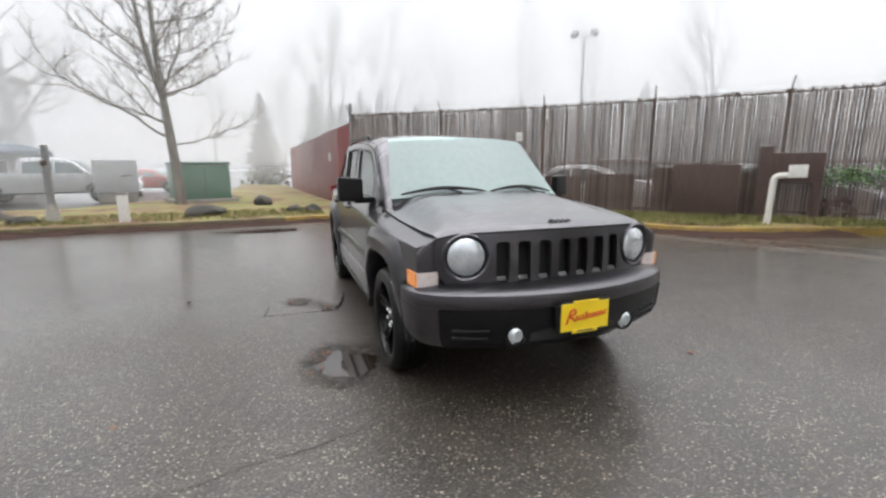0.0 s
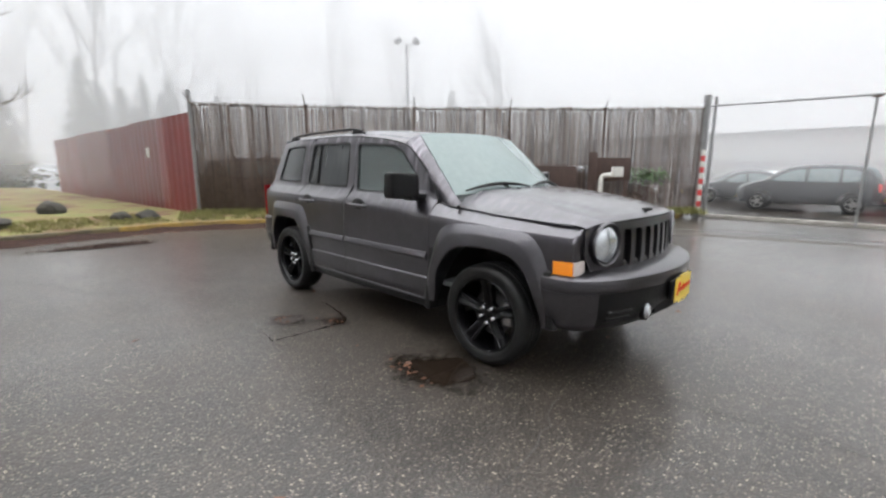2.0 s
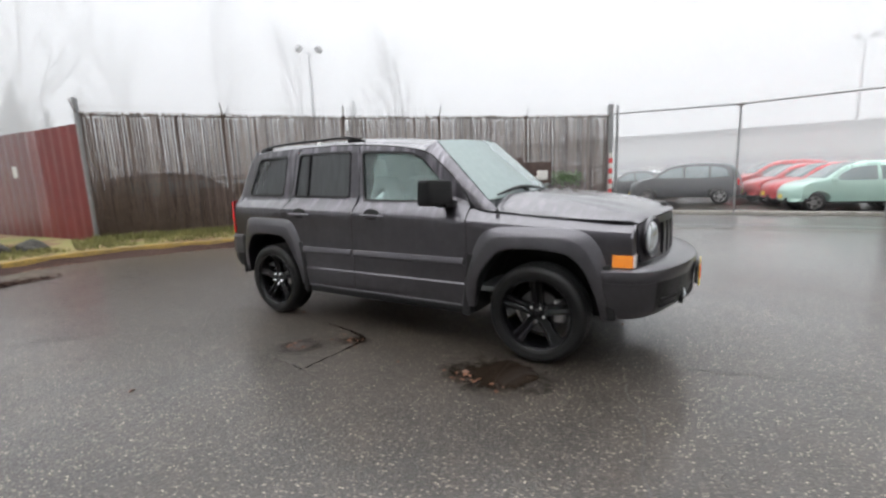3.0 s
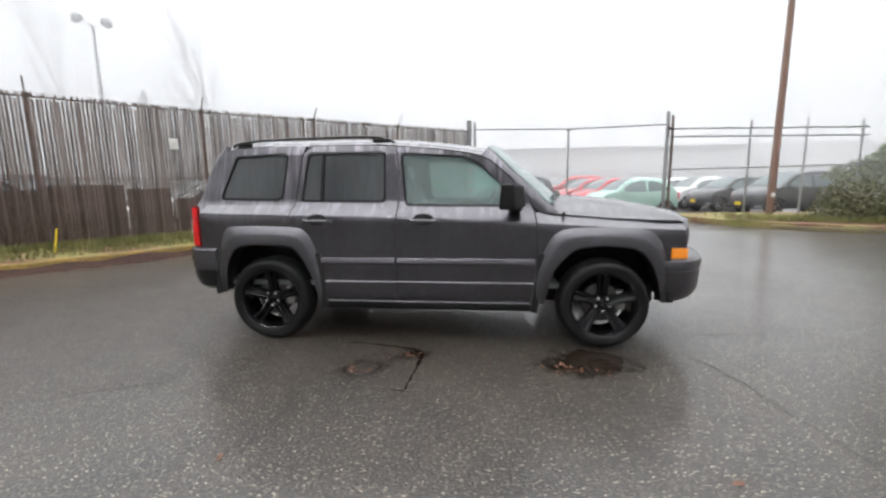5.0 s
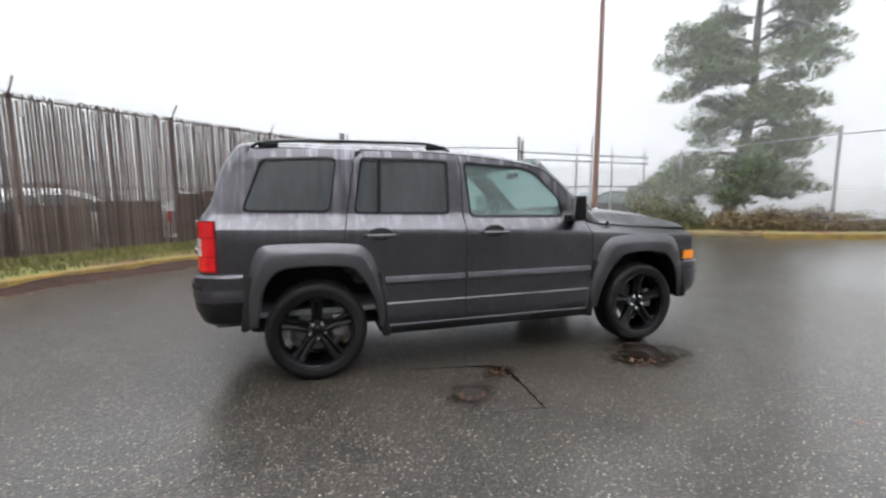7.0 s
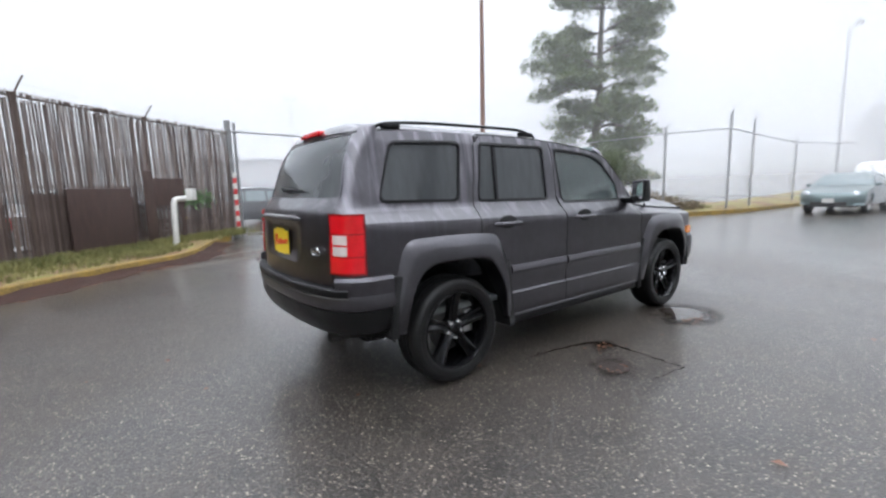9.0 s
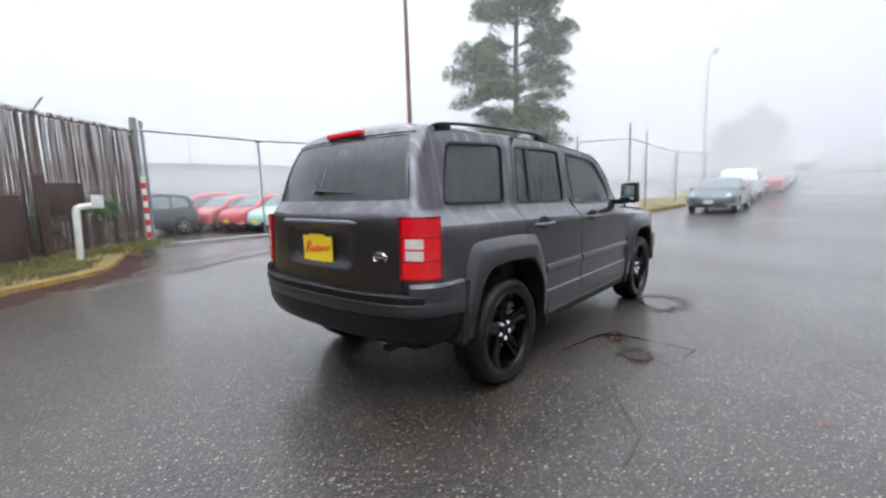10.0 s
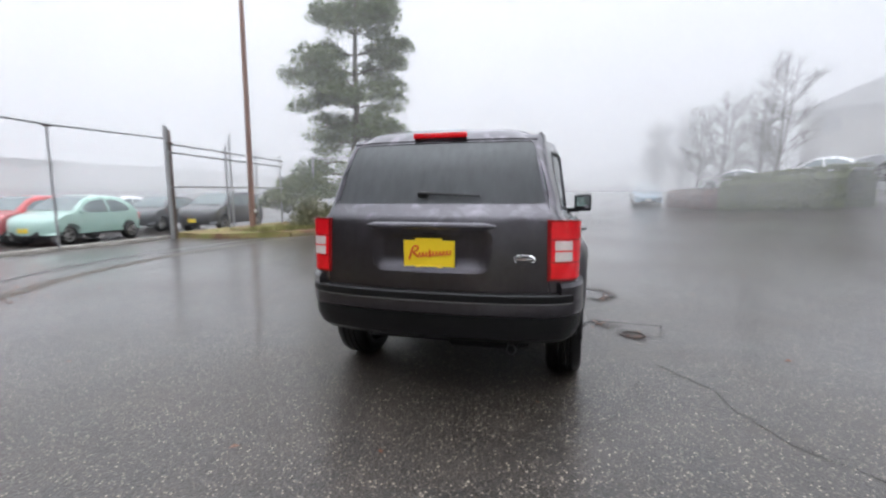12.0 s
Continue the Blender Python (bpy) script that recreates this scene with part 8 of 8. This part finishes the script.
# ---- road surface details ----
def irregular(cx, cy, rx, ry, seed, n=40, rough=0.25):
    out = []
    for k in range(n):
        a = math.tau * k / n
        q = 1 + rough * noise.noise((math.cos(a) * 1.6 + seed, math.sin(a) * 1.6, seed * 2.0)) + 0.4 * rough * noise.noise((math.cos(a) * 5 + seed, math.sin(a) * 5, 1.0))
        out.append((cx + rx * q * math.cos(a), cy + ry * q * math.sin(a)))
    return out


def shallow(name, rx, ry, inner, ragged, base):
    """Water lying in a shallow dip: it thins out to bare asphalt along a ragged edge."""
    m = surface(name, *base)
    n, l = m.node_tree.nodes, m.node_tree.links
    tc, mp, ln = n.new("ShaderNodeTexCoord"), n.new("ShaderNodeMapping"), n.new("ShaderNodeVectorMath")
    mp.inputs["Scale"].default_value = (1 / rx, 1 / ry, 0)
    ln.operation = "LENGTH"
    l.new(tc.outputs["Object"], mp.inputs[0])
    l.new(mp.outputs[0], ln.inputs[0])
    nz = node(n, "ShaderNodeTexNoise", Scale=6.0, Detail=5.0, Roughness=0.6)
    l.new(tc.outputs["Object"], nz.inputs["Vector"])
    add = n.new("ShaderNodeMath")
    add.operation = "MULTIPLY_ADD"
    add.inputs[1].default_value = ragged
    l.new(nz.outputs[0], add.inputs[0])
    l.new(ln.outputs["Value"], add.inputs[2])
    fade = n.new("ShaderNodeMapRange")
    fade.inputs["From Min"].default_value, fade.inputs["From Max"].default_value = inner + ragged / 2, 0.98 + ragged / 2
    fade.inputs["To Min"].default_value, fade.inputs["To Max"].default_value = 1.0, 0.0
    l.new(add.outputs[0], fade.inputs[0])
    tr, mx = n.new("ShaderNodeBsdfTransparent"), n.new("ShaderNodeMixShader")
    l.new(fade.outputs[0], mx.inputs[0])
    l.new(tr.outputs[0], mx.inputs[1])
    l.new(n["Principled BSDF"].outputs[0], mx.inputs[2])
    l.new(mx.outputs[0], n["Material Output"].inputs[0])
    return m


def puddle(name, x, y, rx, ry, z, material, label):
    bm = prism([(rx * 1.5 * math.cos(math.tau * k / 40), ry * 1.5 * math.sin(math.tau * k / 40)) for k in range(40)], -0.02, z, 0.0)
    return solo(name, bm, material, Matrix.Translation((x, y, 0)), label, "puddle", kind="structure")


DAMP = ((0.008, 0.006, 0.0045), (0.024, 0.018, 0.013), 14, 0.24)
puddle("puddle_1", 1.20, -1.09, 0.25, 0.22, 0.003, shallow("puddle_water", 0.25, 0.22, 0.78, 2.0, ((0.010, 0.007, 0.005), (0.026, 0.018, 0.013), 9, 0.03, 0.0, 0.0, 60.0, 0.0, 0.0, (1, 1, 1), 0.015, 1.0)), "shallow puddle beside the front wheel")
puddle("puddle_2", 1.12, -1.15, 0.42, 0.26, 0.0015, shallow("damp_by_wheel", 0.40, 0.24, 0.05, 2.4, DAMP), "dark damp patch round the puddle")
puddle("puddle_3", -0.09, -1.10, 0.15, 0.13, 0.0025, shallow("damp_corner", 0.15, 0.13, 0.1, 2.0, DAMP), "damp sunken corner of an old patch")
puddle("puddle_4", -0.40, -1.36, 0.20, 0.17, 0.0015, shallow("damp_cover", 0.20, 0.17, 0.1, 2.0, DAMP), "damp ring round the valve cover")
cover = thing("manhole_cover", Matrix.Translation((-0.40, -1.36, 0.0)), "small rusty cast-iron valve cover in the asphalt", "manhole cover")
part("ring", lathe([(0.083, 0.0), (0.083, 0.008), (0.098, 0.009), (0.102, 0.002)], 32, "z"), DIRTY_IRON, cover)
lid = part("lid", lathe([(0.0, 0.006), (0.076, 0.006), (0.080, 0.002)], 32, "z"), DIRTY_IRON, cover)
for k in range(-2, 3):
    part("lid_rib", box((0.125 - 0.02 * abs(k), 0.010, 0.004), (0, k * 0.026, 0.007), 0.001, None, None, 1), DIRTY_IRON, lid)


def crack(points, seed, width=0.011):
    """A hairline crack: a thin wandering dark groove."""
    rng = random.Random(seed)
    pts = []
    for a, b in zip(points, points[1:]):
        n = max(2, int(math.dist(a, b) / 0.09))
        for k in range(n):
            t = k / n
            pts.append((a[0] + (b[0] - a[0]) * t + rng.gauss(0, 0.018), a[1] + (b[1] - a[1]) * t + rng.gauss(0, 0.018)))
    bm = bmesh.new()
    rows = []
    for i, p in enumerate(pts):
        d = Vector(pts[min(i + 1, len(pts) - 1)]) - Vector(pts[max(i - 1, 0)])
        s = Vector((-d.y, d.x)).normalized() * width * rng.uniform(0.3, 1.1)
        z = ground_z(*p) + 0.0025
        rows.append((bm.verts.new((p[0] - s.x, p[1] - s.y, z)), bm.verts.new((p[0] + s.x, p[1] + s.y, z))))
    for a, b in zip(rows, rows[1:]):
        bm.faces.new((a[0], a[1], b[1], b[0]))
    return solo("road_crack", bm, TAR, Matrix(), "dark hairline crack in the asphalt", "crack", kind="structure")


crack([(-1.10, -1.42), (-1.18, -1.49), (-1.45, -1.67), (-1.82, -1.755), (-2.05, -1.84), (-2.24, -2.1), (-2.9, -2.5), (-4.4, -3.1)], 1, 0.0065)
crack([(-0.05, -1.66), (-0.30, -1.60), (-0.53, -1.617), (-0.72, -1.70), (-0.88, -1.72)], 6, 0.005)
crack([(1.75, -0.62), (2.47, -0.43), (3.3, -0.35), (4.6, 0.1)], 2, 0.004)
crack([(1.9, -0.9), (2.1, -1.6), (2.2, -2.3)], 3, 0.005)
crack([(-2.3, -0.6), (-1.9, -1.15), (-1.35, -1.30)], 8, 0.004)


def wet_seam(points, widths, seed):
    """The sunken, wet edge of an old patch: a ragged dark strip that swells at the corners."""
    rng = random.Random(seed)
    pts, ws = [], []
    for (p, q), (wa, wb) in zip(zip(points, points[1:]), zip(widths, widths[1:])):
        n = max(3, int(math.dist(p, q) / 0.03))
        for k in range(n):
            t = k / n
            pts.append((p[0] + (q[0] - p[0]) * t + rng.gauss(0, 0.005), p[1] + (q[1] - p[1]) * t + rng.gauss(0, 0.005)))
            ws.append((wa + (wb - wa) * t) * rng.uniform(0.35, 0.80))
    bm = bmesh.new()
    rows = []
    for i, p in enumerate(pts):
        d = Vector(pts[min(i + 1, len(pts) - 1)]) - Vector(pts[max(i - 1, 0)])
        s = Vector((-d.y, d.x)).normalized() * ws[i]
        rows.append((bm.verts.new((p[0] - s.x, p[1] - s.y, 0.002)), bm.verts.new((p[0], p[1], 0.0035)), bm.verts.new((p[0] + s.x, p[1] + s.y, 0.002))))
    for a, b in zip(rows, rows[1:]):
        bm.faces.new((a[0], a[1], b[1], b[0]))
        bm.faces.new((a[1], a[2], b[2], b[1]))
    return solo("patch_seam", bm, WET_TAR, Matrix(), "dark wet seam round an asphalt patch", "seam", kind="structure")


WET_TAR = shallow("wet_tar_seam", 40.0, 40.0, 0.0, 2.4, ((0.007, 0.005, 0.004), (0.020, 0.014, 0.011), 16, 0.22))
wet_seam([(-0.68, -0.885), (-0.40, -0.91), (-0.12, -0.98), (-0.035, -1.06), (-0.03, -1.18), (-0.035, -1.42), (-0.045, -1.66)], (0.006, 0.014, 0.024, 0.050, 0.026, 0.009, 0.020), 3)
wet_seam([(-0.045, -1.66), (-0.25, -1.63), (-0.42, -1.615)], (0.014, 0.004, 0.001), 4)


GUTTER = surface("dirty_gutter_concrete", (0.035, 0.029, 0.023), (0.105, 0.090, 0.073), 4, 0.6, bump=0.4, bump_scale=50)


def gutter(path, w, material, label, name):
    bm = bmesh.new()
    rows = []
    path = dense(path, 8)
    for i, p in enumerate(path):
        d = (Vector(path[min(i + 1, len(path) - 1)]) - Vector(path[max(i - 1, 0)])).normalized()
        rows.append([bm.verts.new((p[0] - d.y * o, p[1] + d.x * o, ground_z(*p) + z)) for o, z in ((-w / 2, 0.001), (-w / 2 + 0.02, 0.005), (w / 2 - 0.02, 0.005), (w / 2, 0.001))])
    for a, b in zip(rows, rows[1:]):
        for k in range(3):
            bm.faces.new((a[k], a[k + 1], b[k + 1], b[k]))
    return solo(name, bm, material, Matrix(), label, "gutter", kind="structure")


gutter([(-2.4, 5.35), (-0.9, 5.95), (0.8, 6.75), (2.6, 7.2), (4.6, 7.35), (6.4, 7.25), (7.5, 6.95)], 0.30, GUTTER, "dirty concrete gutter strip across the driveway", "gutter_1")
gutter([(-1.6, 6.5), (-0.6, 7.0), (0.8, 7.6), (2.6, 7.95), (4.6, 8.05), (6.6, 7.9)], 0.16, TAR, "dark seam in the driveway", "gutter_2")


def litter(name, where, count, size, material, label, seed):
    rng = random.Random(seed)
    bm = bmesh.new()
    for _ in range(count):
        x, y, z = where(rng)
        a = rng.random() * math.tau
        s = size * rng.uniform(0.5, 1.3)
        c, q = math.cos(a) * s, math.sin(a) * s
        lift = rng.uniform(0.002, 0.018)
        v = [bm.verts.new((x - c, y - q, z + 0.003)), bm.verts.new((x + q * 0.55, y - c * 0.55, z + lift)), bm.verts.new((x + c, y + q, z + 0.005)), bm.verts.new((x - q * 0.55, y + c * 0.55, z + lift * 0.6))]
        bm.faces.new((v[0], v[1], v[2]))
        bm.faces.new((v[0], v[2], v[3]))
    return solo(name, bm, material, Matrix(), label, "leaves", kind="stuff")


def along_kerb(rng):
    i = rng.randrange(2, len(KERB) - 2)
    t = rng.random()
    a, b = KERB[i], KERB[i + 1]
    d = (Vector(b) - Vector(a)).normalized()
    o = abs(rng.gauss(0, 0.16)) + 0.02
    return a[0] + (b[0] - a[0]) * t + d.y * o, a[1] + (b[1] - a[1]) * t - d.x * o, 0.0


def on_verge(rng):
    i = rng.randrange(1, len(KERB) - 3)
    t = rng.random()
    a, b = KERB[i], KERB[i + 1]
    d = (Vector(b) - Vector(a)).normalized()
    o = 0.2 + rng.random() * 2.2
    return a[0] + (b[0] - a[0]) * t - d.y * o, a[1] + (b[1] - a[1]) * t + d.x * o, 0.17


def on_lot(rng):
    return rng.uniform(-5.5, 6), rng.uniform(-3.6, 4.5), 0.0


LEAF_MUD = surface("rotting_leaf_mud", (0.016, 0.009, 0.007), (0.070, 0.036, 0.027), 14, 0.8, bump=0.8, bump_scale=60, spec=0.2)


def leaf_bank(path, name, label):
    """Wet leaves and mud swept against the foot of the kerb, with a ragged edge."""
    pts = dense(path, 12)
    bm = bmesh.new()
    rows = []
    for i, p in enumerate(pts):
        d = (Vector(pts[min(i + 1, len(pts) - 1)]) - Vector(pts[max(i - 1, 0)])).normalized()
        out = Vector((d.y, -d.x))
        q = Vector((p[0], p[1], 0.0))
        w = max(0.08, 0.34 + 0.26 * noise.noise(q * 0.9) + 0.10 * noise.noise(q * 4.0))
        h = max(0.03, 0.085 + 0.05 * noise.noise(q * 1.7 + Vector((5, 0, 0))))
        rows.append([bm.verts.new((p[0] + out.x * o, p[1] + out.y * o, ground_z(p[0], p[1]) + z)) for o, z in ((-0.01, h), (w * 0.35, h * 0.55), (w * 0.7, h * 0.2), (w, 0.002), (w, -0.01))])
    for a, b in zip(rows, rows[1:]):
        for k in range(4):
            bm.faces.new((a[k], a[k + 1], b[k + 1], b[k]))
    return solo(name, bm, LEAF_MUD, Matrix(), label, "leaves", kind="stuff")


leaf_bank(KERB[2:-1], "kerb_leaf_bank", "dark red-brown wet leaves swept against the kerb")
litter("gutter_leaves", along_kerb, 4200, 0.030, DRY_LEAF, "wet brown leaves drifted along the kerb", 1)
litter("verge_leaves", on_verge, 2600, 0.032, DRY_LEAF, "brown leaves lying on the verge", 2)
litter("lot_leaves", on_lot, 46, 0.030, DRY_LEAF, "single red-brown leaves on the wet asphalt", 3)
litter("wheel_leaves", lambda rng: (rng.gauss(1.05, 0.12), rng.gauss(-1.30, 0.05), 0.003), 14, 0.024, DRY_LEAF, "few red leaves by the front wheel", 4)
litter("manhole_leaves", lambda rng: (rng.gauss(-0.10, 0.07), rng.gauss(-1.12, 0.05), 0.002) if rng.random() < 0.6 else (rng.gauss(-0.44, 0.05), rng.gauss(-1.42, 0.04), 0.006), 26, 0.022, DRY_LEAF, "red-brown leaves by the valve cover", 7)
solo("leaf_drift", prism(irregular(-6.02, -1.80, 0.17, 0.62, 7.7, 50, 0.45), -0.01, 0.012, 0.0), LEAF_MUD, Matrix(), "dark flattened drift of rotting leaves on the asphalt", "leaves", kind="stuff")
litter("drift_leaves", lambda rng: (rng.gauss(-6.02, 0.12), rng.gauss(-1.8, 0.36), 0.012), 700, 0.03, LEAF_MUD, "dark drift of wet leaves on the asphalt", 8)
litter("bank_leaves", lambda rng: ((lambda t, o: (6.7 + t * 3.4 + o * 0.4, 7.9 - t * 1.7 + o, ground_z(8, 7.5) + 0.17))(rng.random(), rng.uniform(0.1, 1.9))), 2600, 0.034, DRY_LEAF, "orange-brown leaves on the bank beside the pole", 9)
litter("driveway_leaves", lambda rng: (rng.gauss(-0.9, 0.5), rng.gauss(6.6, 0.6), 0.002), 420, 0.03, DRY_LEAF, "brown leaf drift at the driveway's edge", 5)


def grass(name, where, count, h, label, seed):
    rng = random.Random(seed)
    bm = bmesh.new()
    for _ in range(count):
        x, y, z = where(rng)
        for _ in range(3):
            a = rng.random() * math.tau
            ln, w = h * rng.uniform(0.5, 1.4), 0.006
            tip = Vector((x + math.cos(a) * ln * 0.5, y + math.sin(a) * ln * 0.5, z + ln))
            s = Vector((-math.sin(a), math.cos(a), 0)) * w
            b = Vector((x, y, z - 0.02))
            m = b.lerp(tip, 0.55) + Vector((0, 0, ln * 0.15))
            v = [bm.verts.new(b - s), bm.verts.new(b + s), bm.verts.new(m + s * 0.7), bm.verts.new(m - s * 0.7), bm.verts.new(tip)]
            bm.faces.new(v[:4])
            bm.faces.new((v[3], v[2], v[4]))
    return solo(name, bm, TURF_BLADE, Matrix(), label, "grass", kind="stuff")


def by_fence(rng):
    i = rng.randrange(0, 5)
    t = rng.random()
    a, b = POSTS[i], POSTS[i + 1]
    d = (Vector(b) - Vector(a)).normalized()
    o = abs(rng.gauss(0, 0.28)) + 0.03
    return a[0] + (b[0] - a[0]) * t + d.y * o, a[1] + (b[1] - a[1]) * t - d.x * o, 0.16


grass("fence_grass", by_fence, 5200, 0.13, "rank grass along the fence foot", 1)
grass("verge_grass", on_verge, 9000, 0.055, "thin yellow-green verge grass", 2)
grass("bank_grass", lambda rng: ((lambda t: (7.2 + t * 9 + rng.gauss(0, 0.3), 7.9 - t * 3.3 + abs(rng.gauss(0, 0.8)), ground_z(7.2 + t * 9, 7.5 - t * 3.2) + 0.15))(rng.random())), 5200, 0.12, "dead brown grass under the pine", 3)


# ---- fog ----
# nested translucent ring sheets stand in for the haze of deep fog
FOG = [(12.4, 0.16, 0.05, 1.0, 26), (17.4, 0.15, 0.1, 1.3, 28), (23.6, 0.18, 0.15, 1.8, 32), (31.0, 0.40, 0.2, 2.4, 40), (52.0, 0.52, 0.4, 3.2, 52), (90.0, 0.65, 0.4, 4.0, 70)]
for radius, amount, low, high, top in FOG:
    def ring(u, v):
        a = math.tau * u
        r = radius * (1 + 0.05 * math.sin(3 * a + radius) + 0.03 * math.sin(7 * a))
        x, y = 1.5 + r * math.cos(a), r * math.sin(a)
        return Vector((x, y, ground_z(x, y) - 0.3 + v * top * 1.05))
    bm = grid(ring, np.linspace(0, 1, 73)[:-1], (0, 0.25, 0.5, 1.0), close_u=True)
    solo("fog_sheet", bm, mist("fog", amount, low, high, top), Matrix(), "pale translucent sheet standing in for fog over the lot", "fog", kind="stuff")
